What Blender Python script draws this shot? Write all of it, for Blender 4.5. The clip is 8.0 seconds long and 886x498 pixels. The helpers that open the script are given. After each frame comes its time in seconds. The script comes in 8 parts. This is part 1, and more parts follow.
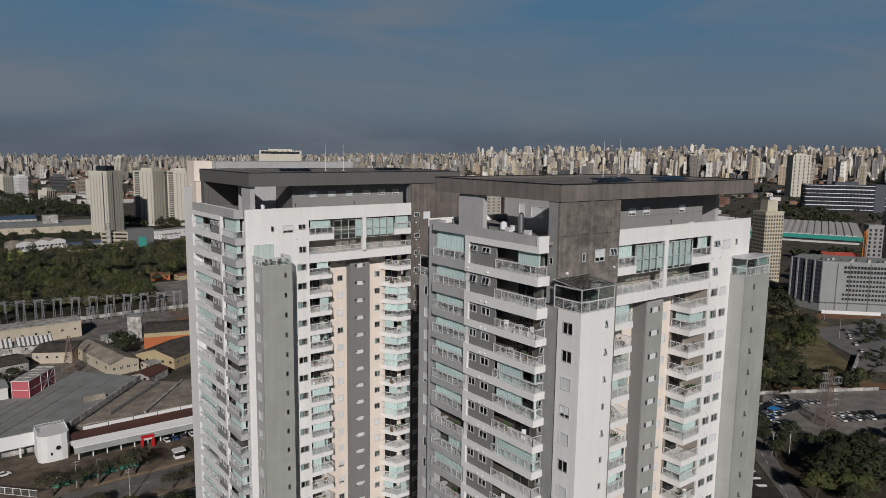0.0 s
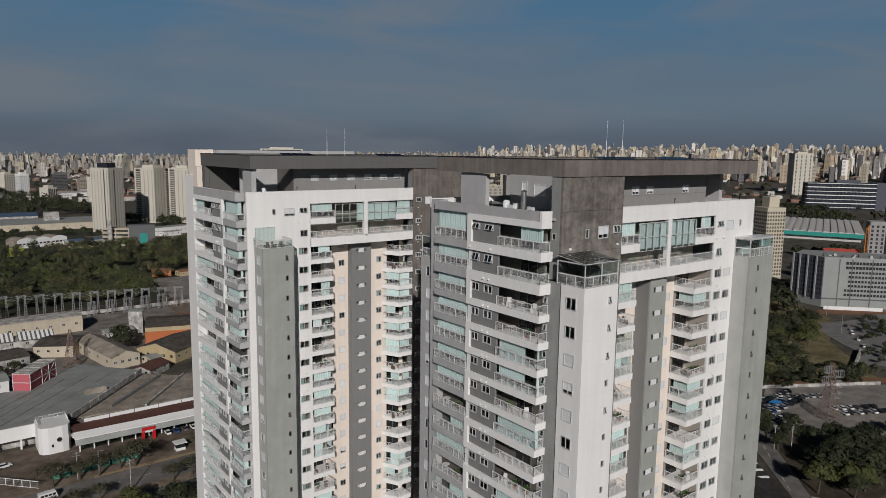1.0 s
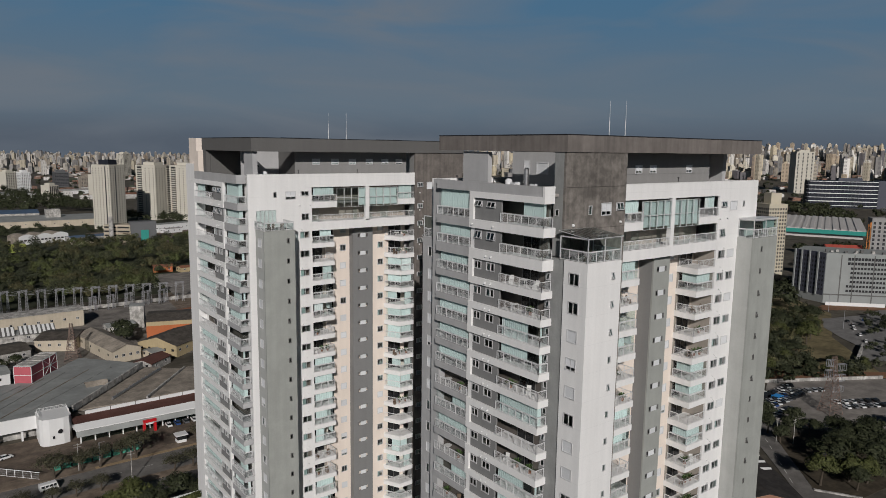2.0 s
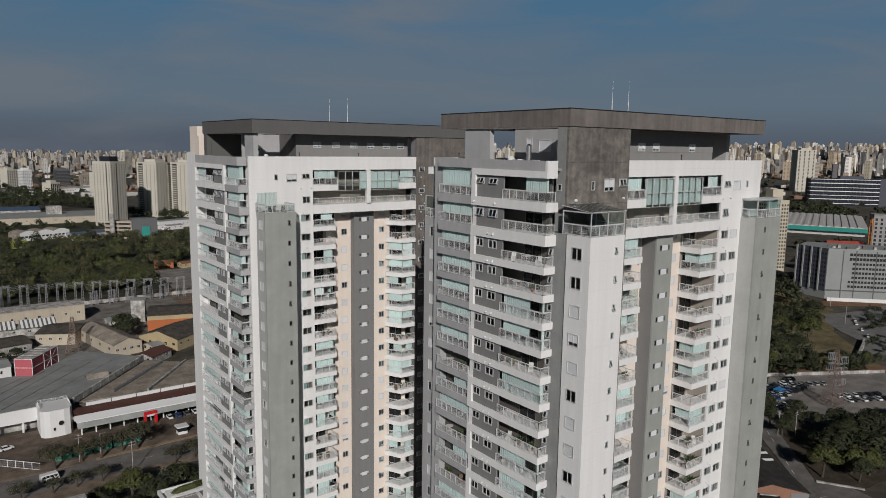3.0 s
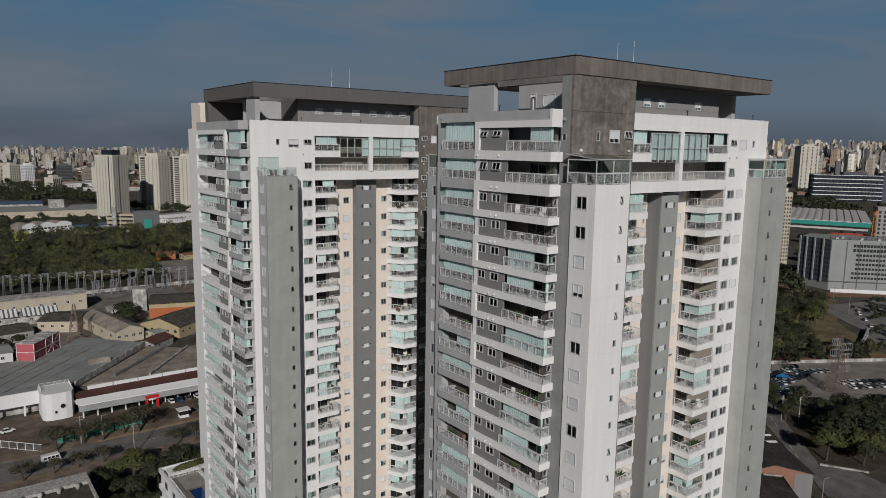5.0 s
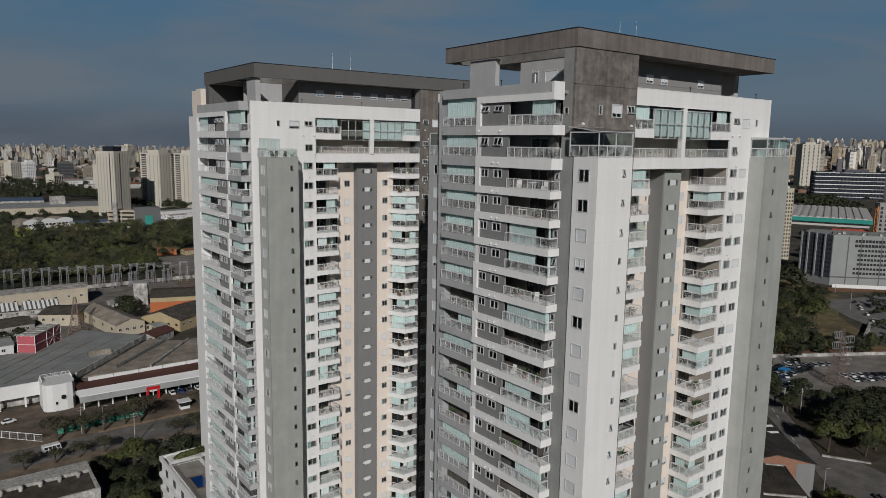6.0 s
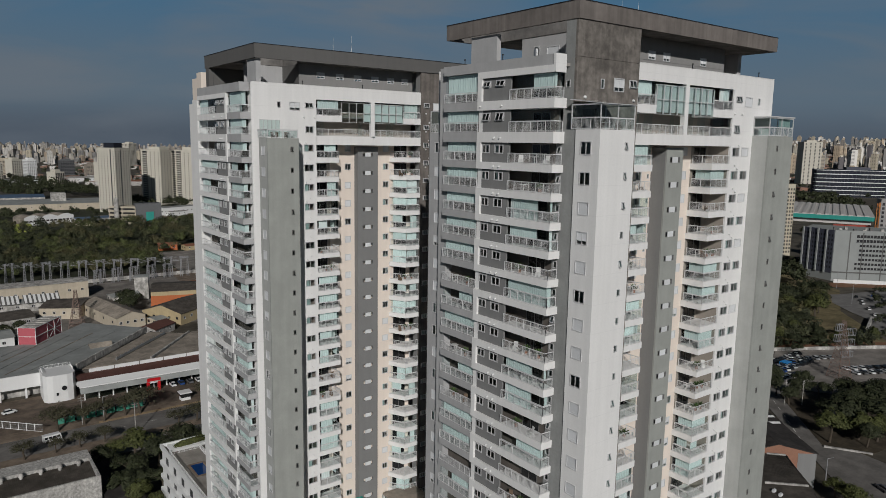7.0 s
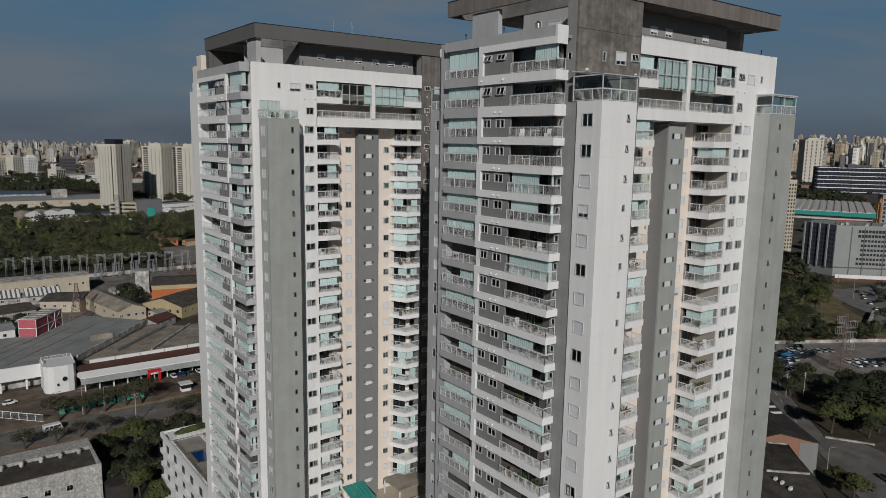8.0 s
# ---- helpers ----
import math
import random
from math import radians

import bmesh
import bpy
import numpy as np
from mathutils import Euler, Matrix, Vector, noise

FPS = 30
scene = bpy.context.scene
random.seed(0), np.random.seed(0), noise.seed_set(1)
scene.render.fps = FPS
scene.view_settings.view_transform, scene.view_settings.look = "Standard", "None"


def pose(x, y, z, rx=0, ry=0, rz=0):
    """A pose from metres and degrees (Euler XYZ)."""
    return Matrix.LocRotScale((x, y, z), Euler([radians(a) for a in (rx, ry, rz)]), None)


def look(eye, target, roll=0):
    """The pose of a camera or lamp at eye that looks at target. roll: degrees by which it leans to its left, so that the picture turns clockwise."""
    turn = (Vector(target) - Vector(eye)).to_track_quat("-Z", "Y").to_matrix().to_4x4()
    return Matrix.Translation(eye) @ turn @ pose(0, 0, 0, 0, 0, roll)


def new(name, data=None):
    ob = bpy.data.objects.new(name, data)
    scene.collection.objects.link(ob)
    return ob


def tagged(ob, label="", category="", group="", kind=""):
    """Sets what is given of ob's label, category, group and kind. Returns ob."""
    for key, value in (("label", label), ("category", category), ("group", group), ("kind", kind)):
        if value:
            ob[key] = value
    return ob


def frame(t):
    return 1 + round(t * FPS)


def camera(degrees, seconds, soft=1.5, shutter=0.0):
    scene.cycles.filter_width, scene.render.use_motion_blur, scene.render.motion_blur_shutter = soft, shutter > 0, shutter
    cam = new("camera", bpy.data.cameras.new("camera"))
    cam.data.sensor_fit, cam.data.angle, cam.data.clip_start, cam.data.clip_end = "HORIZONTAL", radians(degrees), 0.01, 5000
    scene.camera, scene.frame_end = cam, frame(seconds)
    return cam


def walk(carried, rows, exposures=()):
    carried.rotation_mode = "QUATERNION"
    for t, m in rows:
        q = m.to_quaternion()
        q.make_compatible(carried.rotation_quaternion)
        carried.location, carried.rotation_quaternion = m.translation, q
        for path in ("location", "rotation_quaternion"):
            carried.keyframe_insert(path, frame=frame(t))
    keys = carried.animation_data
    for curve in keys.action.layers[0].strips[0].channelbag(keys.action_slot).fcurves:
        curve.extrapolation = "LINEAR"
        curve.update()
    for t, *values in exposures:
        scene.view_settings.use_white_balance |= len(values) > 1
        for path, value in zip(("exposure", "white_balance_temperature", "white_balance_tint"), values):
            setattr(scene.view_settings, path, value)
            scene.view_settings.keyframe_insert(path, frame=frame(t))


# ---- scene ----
cam = camera(65.1, 8.0, soft=0.62)
PATH = [
    (0, (-0.025, -0.243, 104.654), (5.998, 7.615, 103.247), 0.74),
    (0.5, (-0.032, -0.163, 103.393), (5.984, 7.699, 101.981), 0.75),
    (1, (-0.038, -0.091, 102.138), (5.972, 7.775, 100.72), 0.76),
    (1.5, (-0.042, -0.026, 100.886), (5.961, 7.844, 99.462), 0.78),
    (2.25, (-0.045, 0.059, 99.013), (5.948, 7.935, 97.58), 0.79),
    (3, (-0.044, 0.128, 97.141), (5.94, 8.009, 95.698), 0.81),
    (3.5, (-0.042, 0.166, 95.893), (5.935, 8.051, 94.443), 0.82),
    (4, (-0.038, 0.196, 94.642), (5.933, 8.084, 93.185), 0.84),
    (4.5, (-0.032, 0.22, 93.389), (5.933, 8.112, 91.925), 0.85),
    (5.25, (-0.02, 0.242, 91.499), (5.936, 8.138, 90.023), 0.87),
    (6, (-0.004, 0.249, 89.594), (5.942, 8.15, 88.106), 0.89),
    (6.5, (0.008, 0.245, 88.314), (5.949, 8.149, 86.818), 0.9),
    (7, (0.022, 0.234, 87.025), (5.957, 8.141, 85.52), 0.91),
    (7.5, (0.038, 0.216, 85.725), (5.967, 8.125, 84.211), 0.92),
    (8, (0.055, 0.191, 84.414), (5.978, 8.103, 82.891), 0.93),
]
walk(cam, [(t, look(eye, target, roll)) for t, eye, target, roll in PATH], exposures=[(0, -0.69, 6600, 12), (4, -0.77, 6560, 11), (8, -0.88, 6480, 9.5)])

# ---------------------------------------------------------------- light
SUN_FROM = Vector((-0.58, -0.905, 0.50)).normalized()
world = bpy.data.worlds.new("sky")
scene.world = world
world.use_nodes = True
wn = world.node_tree
sky = wn.nodes.new("ShaderNodeTexSky")
sky.sky_type = "NISHITA"
sky.sun_disc = False
sky.sun_elevation = math.asin(SUN_FROM.z)
sky.sun_rotation = math.atan2(SUN_FROM.x, SUN_FROM.y)
sky.altitude = 750
sky.air_density = 1.0
sky.dust_density = 0.6
sky.ozone_density = 2.0
tint = wn.nodes.new("ShaderNodeMix")
tint.data_type = "RGBA"
tint.blend_type = "MULTIPLY"
tint.inputs["Factor"].default_value = 1.0
tint.inputs[7].default_value = (0.78, 0.95, 1.22, 1)
wn.links.new(sky.outputs["Color"], tint.inputs[6])
wn.links.new(tint.outputs[2], wn.nodes["Background"].inputs["Color"])
wn.nodes["Background"].inputs["Strength"].default_value = 0.007
sun = new("sun", bpy.data.lights.new("sun", "SUN"))
sun.data.energy = 5.0
sun.data.angle = radians(0.5)
sun.data.color = (1.0, 0.98, 0.955)
sun.matrix_world = look(SUN_FROM * 300, (0, 0, 0))


# ---------------------------------------------------------------- materials
def surface(name, colour, rough=0.7, vary=0.15, grain=3.0, stain=0.15, bump=0.1, streak=0.0, metal=0.0, per_object=0.0, per_island=0.0, spec=0.3, patch=0.0, patch_size=0.4, joint=0.0, streak_freq=1.3):
    """A worn surface: fine grain, broad stains and, where asked, rain streaks running down."""
    m = bpy.data.materials.new(name)
    m.use_nodes = True
    nt = m.node_tree
    b = nt.nodes["Principled BSDF"]
    b.inputs["Roughness"].default_value = rough
    b.inputs["Metallic"].default_value = metal
    b.inputs["Specular IOR Level"].default_value = spec
    geo = nt.nodes.new("ShaderNodeNewGeometry")
    fine = nt.nodes.new("ShaderNodeTexNoise")
    fine.inputs["Scale"].default_value = grain
    fine.inputs["Detail"].default_value = 4
    broad = nt.nodes.new("ShaderNodeTexNoise")
    broad.inputs["Scale"].default_value = 0.16
    broad.inputs["Detail"].default_value = 5
    for n in (fine, broad):
        nt.links.new(geo.outputs["Position"], n.inputs["Vector"])

    def maths(op, a, bb):
        n = nt.nodes.new("ShaderNodeMath")
        n.operation = op
        for i, v in enumerate((a, bb)):
            if isinstance(v, (int, float)):
                n.inputs[i].default_value = v
            else:
                nt.links.new(v, n.inputs[i])
        return n.outputs[0]

    f = maths("MULTIPLY_ADD", fine.outputs["Fac"], vary * 2)
    nt.nodes[-1].inputs[2].default_value = 1 - vary
    g = maths("MULTIPLY_ADD", broad.outputs["Fac"], stain * 2)
    nt.nodes[-1].inputs[2].default_value = 1 - stain
    f = maths("MULTIPLY", f, g)
    if streak:
        mp = nt.nodes.new("ShaderNodeMapping")
        mp.inputs["Scale"].default_value = (streak_freq, streak_freq, 0.07)
        nt.links.new(geo.outputs["Position"], mp.inputs["Vector"])
        st = nt.nodes.new("ShaderNodeTexNoise")
        st.inputs["Scale"].default_value = 1.0
        st.inputs["Detail"].default_value = 5
        nt.links.new(mp.outputs["Vector"], st.inputs["Vector"])
        s2 = maths("MULTIPLY_ADD", st.outputs["Fac"], streak * 2)
        nt.nodes[-1].inputs[2].default_value = 1 - streak
        f = maths("MULTIPLY", f, s2)
    if patch:
        pn = nt.nodes.new("ShaderNodeTexNoise")
        pn.inputs["Scale"].default_value = patch_size
        pn.inputs["Detail"].default_value = 8
        pn.inputs["Roughness"].default_value = 0.62
        nt.links.new(geo.outputs["Position"], pn.inputs["Vector"])
        mr = nt.nodes.new("ShaderNodeMapRange")
        for k, v in zip(("From Min", "From Max", "To Min", "To Max"), (0.40, 0.62, 1 - patch, 1 + patch * 0.6)):
            mr.inputs[k].default_value = v
        nt.links.new(pn.outputs["Fac"], mr.inputs["Value"])
        f = maths("MULTIPLY", f, mr.outputs[0])
    if joint:
        # faint horizontal casting joints, one to a storey
        sx = nt.nodes.new("ShaderNodeSeparateXYZ")
        nt.links.new(geo.outputs["Position"], sx.inputs[0])
        fr = maths("FRACT", maths("DIVIDE", sx.outputs[2], joint), 0)
        ln = maths("LESS_THAN", fr, 0.016)
        s2 = maths("MULTIPLY_ADD", ln, -0.06)
        nt.nodes[-1].inputs[2].default_value = 1.0
        f = maths("MULTIPLY", f, s2)
    if per_object:
        oi = nt.nodes.new("ShaderNodeObjectInfo")
        s2 = maths("MULTIPLY_ADD", oi.outputs["Random"], per_object * 2)
        nt.nodes[-1].inputs[2].default_value = 1 - per_object
        f = maths("MULTIPLY", f, s2)
    if per_island:
        s2 = maths("MULTIPLY_ADD", geo.outputs["Random Per Island"], per_island * 2)
        nt.nodes[-1].inputs[2].default_value = 1 - per_island
        f = maths("MULTIPLY", f, s2)
    mul = nt.nodes.new("ShaderNodeVectorMath")
    mul.operation = "SCALE"
    mul.inputs[0].default_value = colour
    nt.links.new(f, mul.inputs["Scale"])
    nt.links.new(mul.outputs[0], b.inputs["Base Color"])
    if bump:
        bp = nt.nodes.new("ShaderNodeBump")
        bp.inputs["Strength"].default_value = bump
        bp.inputs["Distance"].default_value = 0.03
        nt.links.new(fine.outputs["Fac"], bp.inputs["Height"])
        nt.links.new(bp.outputs["Normal"], b.inputs["Normal"])
    return m


def glass(name, tint, gloss=1.0):
    """Thin clear glass: lets tinted light through and mirrors by its angle."""
    m = bpy.data.materials.new(name)
    m.use_nodes = True
    nt = m.node_tree
    nt.nodes.remove(nt.nodes["Principled BSDF"])
    out = nt.nodes["Material Output"]
    tr = nt.nodes.new("ShaderNodeBsdfTransparent")
    tr.inputs["Color"].default_value = (*tint, 1)
    gl = nt.nodes.new("ShaderNodeBsdfGlossy")
    gl.inputs["Roughness"].default_value = 0.04
    gl.inputs["Color"].default_value = (gloss, gloss, gloss, 1)
    fr = nt.nodes.new("ShaderNodeFresnel")
    fr.inputs["IOR"].default_value = 1.5
    mix = nt.nodes.new("ShaderNodeMixShader")
    nt.links.new(fr.outputs[0], mix.inputs[0])
    nt.links.new(tr.outputs[0], mix.inputs[1])
    nt.links.new(gl.outputs[0], mix.inputs[2])
    nt.links.new(mix.outputs[0], out.inputs["Surface"])
    return m


WHITE = surface("white_render", (0.765, 0.757, 0.742), 0.8, 0.05, 6, 0.06, 0.05, streak=0.09, joint=2.97)
CREAM = surface("cream_render", (0.765, 0.674, 0.592), 0.8, 0.05, 6, 0.06, 0.05, streak=0.08, joint=3.04)
GREY = surface("light_grey_render", (0.41, 0.408, 0.408), 0.85, 0.06, 6, 0.08, 0.06, streak=0.1, patch=0.05)
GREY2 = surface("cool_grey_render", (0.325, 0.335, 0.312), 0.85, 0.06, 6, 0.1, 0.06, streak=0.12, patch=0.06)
# GREY2 again, paler: the stronger light on shaft sides put into the colour
GREY2_LIT = surface("cool_grey_render_lit", (0.44, 0.445, 0.425), 0.85, 0.06, 6, 0.1, 0.06, streak=0.12, patch=0.06)
# balcony walls darker than CREAM: the shade inside is put into the colour
SHADEW = surface("balcony_wall_shade_tone", (0.33, 0.295, 0.255), 0.85, 0.08, 4, 0.12, 0.05, streak=0.08)
PIERB = surface("brown_stained_concrete", (0.15, 0.133, 0.12), 0.9, 0.16, 2.2, 0.3, 0.2, streak=0.38, patch=0.2, patch_size=0.5, streak_freq=2.0)
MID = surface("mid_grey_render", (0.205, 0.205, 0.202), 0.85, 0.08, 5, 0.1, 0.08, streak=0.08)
DARK = surface("dark_grey_render", (0.12, 0.117, 0.113), 0.85, 0.08, 5, 0.12, 0.08, streak=0.1)
STRIP = surface("weathered_grey_wall", (0.27, 0.274, 0.266), 0.88, 0.12, 4, 0.16, 0.1, streak=0.16, patch=0.08)
DOORM = surface("dull_door_frame", (0.16, 0.155, 0.15), 0.5, 0.05, 8, 0.05, 0.0, metal=0.2)
PENT = surface("penthouse_grey_render", (0.25, 0.245, 0.238), 0.85, 0.08, 5, 0.1, 0.08, streak=0.1)
CONC = surface("raw_concrete", (0.195, 0.176, 0.158), 0.9, 0.25, 2.2, 0.45, 0.25, streak=0.42, patch=0.3, patch_size=0.75, streak_freq=2.4, per_object=0.12)
BEAM = surface("stained_beam_concrete", (0.172, 0.153, 0.14), 0.9, 0.14, 2.0, 0.25, 0.2, streak=0.35, patch=0.12, patch_size=0.3, streak_freq=2.0, per_object=0.1)
ROOFC = surface("roof_slab_concrete", (0.2, 0.19, 0.18), 0.9, 0.14, 2, 0.3, 0.2, patch=0.3)
FLOORM = surface("balcony_floor", (0.3, 0.28, 0.26), 0.7)
# plaster kept very dark so interiors look shaded; the shade is in the colour
ROOM = surface("room_plaster_darkened", (0.11, 0.097, 0.085), 0.9, 0.3, 0.7, 0.3)
ALU = surface("painted_aluminium", (0.62, 0.62, 0.62), 0.4, 0.04, 8, 0.04, 0.0, metal=0.2)
RAILM = surface("railing_aluminium", (0.66, 0.66, 0.66), 0.45, 0.05, 8, 0.05, 0.0)
RAILW = surface("white_railing", (0.72, 0.72, 0.71), 0.5, 0.05, 8, 0.05, 0.0)
SHUT = surface("white_roller_shutter", (0.66, 0.67, 0.68), 0.6, 0.05, 8, 0.05, 0.05, per_object=0.1)
BLIND = surface("pale_blind", (0.585, 0.665, 0.65), 0.8, 0.05, 4, 0.06, 0.05, per_object=0.12)
BLIND2 = surface("white_curtain", (0.66, 0.7, 0.69), 0.8, 0.05, 4, 0.06, 0.05, per_object=0.12)
BLACK = surface("black_metal", (0.02, 0.02, 0.022), 0.5, 0.1, 4, 0.1, 0.0)
STEEL = surface("galvanised_steel", (0.45, 0.45, 0.45), 0.35, 0.1, 4, 0.1, 0.0, metal=0.8)
GLASS = glass("window_glass", (0.62, 0.74, 0.72))
TEAL = glass("green_glass", (0.86, 0.945, 0.935), 0.6)
SOLAR = surface("solar_cells", (0.012, 0.014, 0.022), 0.15, 0.1, 4, 0.1, 0.0, spec=0.6)


# ---------------------------------------------------------------- mesh helpers
PLACE = {}
MESHES = {}


def box(bm, x0, x1, y0, y1, z0, z1):
    v = [bm.verts.new(p) for p in ((x0, y0, z0), (x1, y0, z0), (x1, y1, z0), (x0, y1, z0), (x0, y0, z1), (x1, y0, z1), (x1, y1, z1), (x0, y1, z1))]
    for f in ((3, 2, 1, 0), (4, 5, 6, 7), (0, 1, 5, 4), (1, 2, 6, 5), (2, 3, 7, 6), (3, 0, 4, 7)):
        bm.faces.new([v[i] for i in f])
    return v


def prism(bm, pts, z0, z1):
    """An upright prism over the counter-clockwise outline pts."""
    lo = [bm.verts.new((x, y, z0)) for x, y in pts]
    hi = [bm.verts.new((x, y, z1)) for x, y in pts]
    n = len(pts)
    bm.faces.new(lo[::-1])
    bm.faces.new(hi)
    for i in range(n):
        bm.faces.new((lo[i], lo[(i + 1) % n], hi[(i + 1) % n], hi[i]))


def tube(bm, p, q, r, sides=8, r2=None):
    p, q = Vector(p), Vector(q)
    r2 = r if r2 is None else r2
    z = (q - p).normalized()
    x = z.orthogonal().normalized()
    y = z.cross(x)
    a = [bm.verts.new(p + (x * math.cos(k * 2 * math.pi / sides) + y * math.sin(k * 2 * math.pi / sides)) * r) for k in range(sides)]
    c = [bm.verts.new(q + (x * math.cos(k * 2 * math.pi / sides) + y * math.sin(k * 2 * math.pi / sides)) * r2) for k in range(sides)]
    for k in range(sides):
        bm.faces.new((a[k], a[(k + 1) % sides], c[(k + 1) % sides], c[k]))
    bm.faces.new(a[::-1])
    bm.faces.new(c)


def holed(bm, a0, a1, b0, b1, z0, z1, holes):
    """A wall from b0 (outside) to b1 with rectangular openings (a0, a1, z0, z1) right through it."""
    aa = sorted({a0, a1, *[min(max(h[i], a0), a1) for h in holes for i in (0, 1)]})
    zz = sorted({z0, z1, *[min(max(h[i], z0), z1) for h in holes for i in (2, 3)]})
    na, nz = len(aa) - 1, len(zz) - 1
    solid = [[True] * nz for _ in range(na)]
    for h in holes:
        for i in range(na):
            ca = (aa[i] + aa[i + 1]) / 2
            if h[0] < ca < h[1]:
                for j in range(nz):
                    cz = (zz[j] + zz[j + 1]) / 2
                    if h[2] < cz < h[3]:
                        solid[i][j] = False
    vs = {}

    def v(i, j, k):
        key = (i, j, k)
        if key not in vs:
            vs[key] = bm.verts.new((aa[i], (b0, b1)[k], zz[j]))
        return vs[key]

    def on(i, j):
        return 0 <= i < na and 0 <= j < nz and solid[i][j]

    for i in range(na):
        for j in range(nz):
            if not solid[i][j]:
                continue
            bm.faces.new((v(i, j, 0), v(i + 1, j, 0), v(i + 1, j + 1, 0), v(i, j + 1, 0)))
            bm.faces.new((v(i, j + 1, 1), v(i + 1, j + 1, 1), v(i + 1, j, 1), v(i, j, 1)))
            if not on(i - 1, j):
                bm.faces.new((v(i, j, 1), v(i, j, 0), v(i, j + 1, 0), v(i, j + 1, 1)))
            if not on(i + 1, j):
                bm.faces.new((v(i + 1, j, 0), v(i + 1, j, 1), v(i + 1, j + 1, 1), v(i + 1, j + 1, 0)))
            if not on(i, j - 1):
                bm.faces.new((v(i, j, 1), v(i + 1, j, 1), v(i + 1, j, 0), v(i, j, 0)))
            if not on(i, j + 1):
                bm.faces.new((v(i, j + 1, 0), v(i + 1, j + 1, 0), v(i + 1, j + 1, 1), v(i, j + 1, 1)))


def finish(bm, name, mats):
    me = bpy.data.meshes.new(name)
    bm.to_mesh(me)
    bm.free()
    for m in (mats if isinstance(mats, (list, tuple)) else [mats]):
        me.materials.append(m)
    return me


def thing(name, x, y, z, label, category, group="", kind="", turn=0.0):
    """An empty at the base of a thing that will hold its parts."""
    ob = new(name)
    m = Matrix.Translation((x, y, z)) @ Matrix.Rotation(radians(turn), 4, "Z")
    ob.matrix_basis = m
    ob.empty_display_size = 0.5
    PLACE[ob] = m
    return tagged(ob, label, category, group, kind)


def solo(name, me, m, label, category, group="", kind=""):
    """A thing that is one mesh."""
    ob = new(name, me)
    ob.matrix_basis = m
    PLACE[ob] = m
    return tagged(ob, label, category, group, kind)


def put(name, me, parent, m, label=""):
    """A part: mesh me at the world pose m under parent."""
    ob = new(name, me)
    ob.parent = parent
    ob.matrix_basis = PLACE[parent].inverted() @ m
    PLACE[ob] = m
    if label:
        ob["label"] = label
    return ob


def part(name, bm, material, parent, label="", m=None):
    return put(name, finish(bm, name, material), parent, m or Matrix(), label)


def shared(key, maker, name, mats):
    if key not in MESHES:
        bm = bmesh.new()
        maker(bm)
        MESHES[key] = finish(bm, name, mats)
    return MESHES[key]


def face_front(y):
    return Matrix.Translation((0, y, 0))


def face_left(x):
    return Matrix.Translation((x, 0, 0)) @ Matrix.Rotation(radians(-90), 4, "Z")


# ---------------------------------------------------------------- pieces of an apartment tower
rng = random.Random(11)
DOORGLASS = surface("dark_door_glass", (0.012, 0.013, 0.014), 0.08, 0.1, 1, 0.1, 0.0, spec=0.5)
CHAIRM = surface("outdoor_wicker", (0.14, 0.1, 0.07), 0.8, 0.2, 8, 0.1, 0.1)
WHITEP = surface("white_plastic", (0.65, 0.65, 0.63), 0.5, 0.05, 8, 0.05, 0.0)
POTM = surface("clay_pot", (0.25, 0.12, 0.07), 0.8, 0.1, 8, 0.1, 0.1)
FERN = surface("house_plant_leaves", (0.05, 0.09, 0.025), 0.6, 0.2, 3, 0.2, 0.0, per_island=0.4)


def chair_mesh(bm):
    """A moulded chair: one h-shaped side profile, its legs spread a little."""
    prof = [(-0.27, 0), (-0.2, 0), (-0.17, 0.36), (0.17, 0.36), (0.24, 0), (0.3, 0), (0.27, 0.46), (0.34, 0.9), (0.29, 0.9), (0.2, 0.46), (-0.25, 0.44)]
    a = [bm.verts.new((-0.25, y, z)) for y, z in prof]
    b = [bm.verts.new((0.25, y, z)) for y, z in prof]
    bm.faces.new(a)
    bm.faces.new(b[::-1])
    for k in range(len(prof)):
        bm.faces.new((a[k], b[k], b[(k + 1) % len(prof)], a[(k + 1) % len(prof)]))
    bmesh.ops.recalc_face_normals(bm, faces=bm.faces)


def table_mesh(bm):
    tube(bm, (0, 0, 0.7), (0, 0, 0.74), 0.5, 14)
    tube(bm, (0, 0, 0.03), (0, 0, 0.7), 0.05, 8)
    tube(bm, (0, 0, 0), (0, 0, 0.03), 0.28, 12)


def plant_mesh(bm):
    tube(bm, (0, 0, 0), (0, 0, 0.35), 0.16, 10, 0.2)
    r = random.Random(3)
    for k in range(46):
        a, e, l = r.uniform(0, 6.28), r.uniform(0.3, 1.4), r.uniform(0.45, 0.95)
        d = Vector((math.cos(a) * math.cos(e), math.sin(a) * math.cos(e), math.sin(e)))
        s = Vector((-math.sin(a), math.cos(a), 0)) * 0.07
        p = Vector((0, 0, 0.35))
        f = bm.faces.new([bm.verts.new(v) for v in (p + d * l * 0.25, p + d * l * 0.7 - s, p + d * l - Vector((0, 0, 0.12)), p + d * l * 0.7 + s)])
        f.material_index = 1


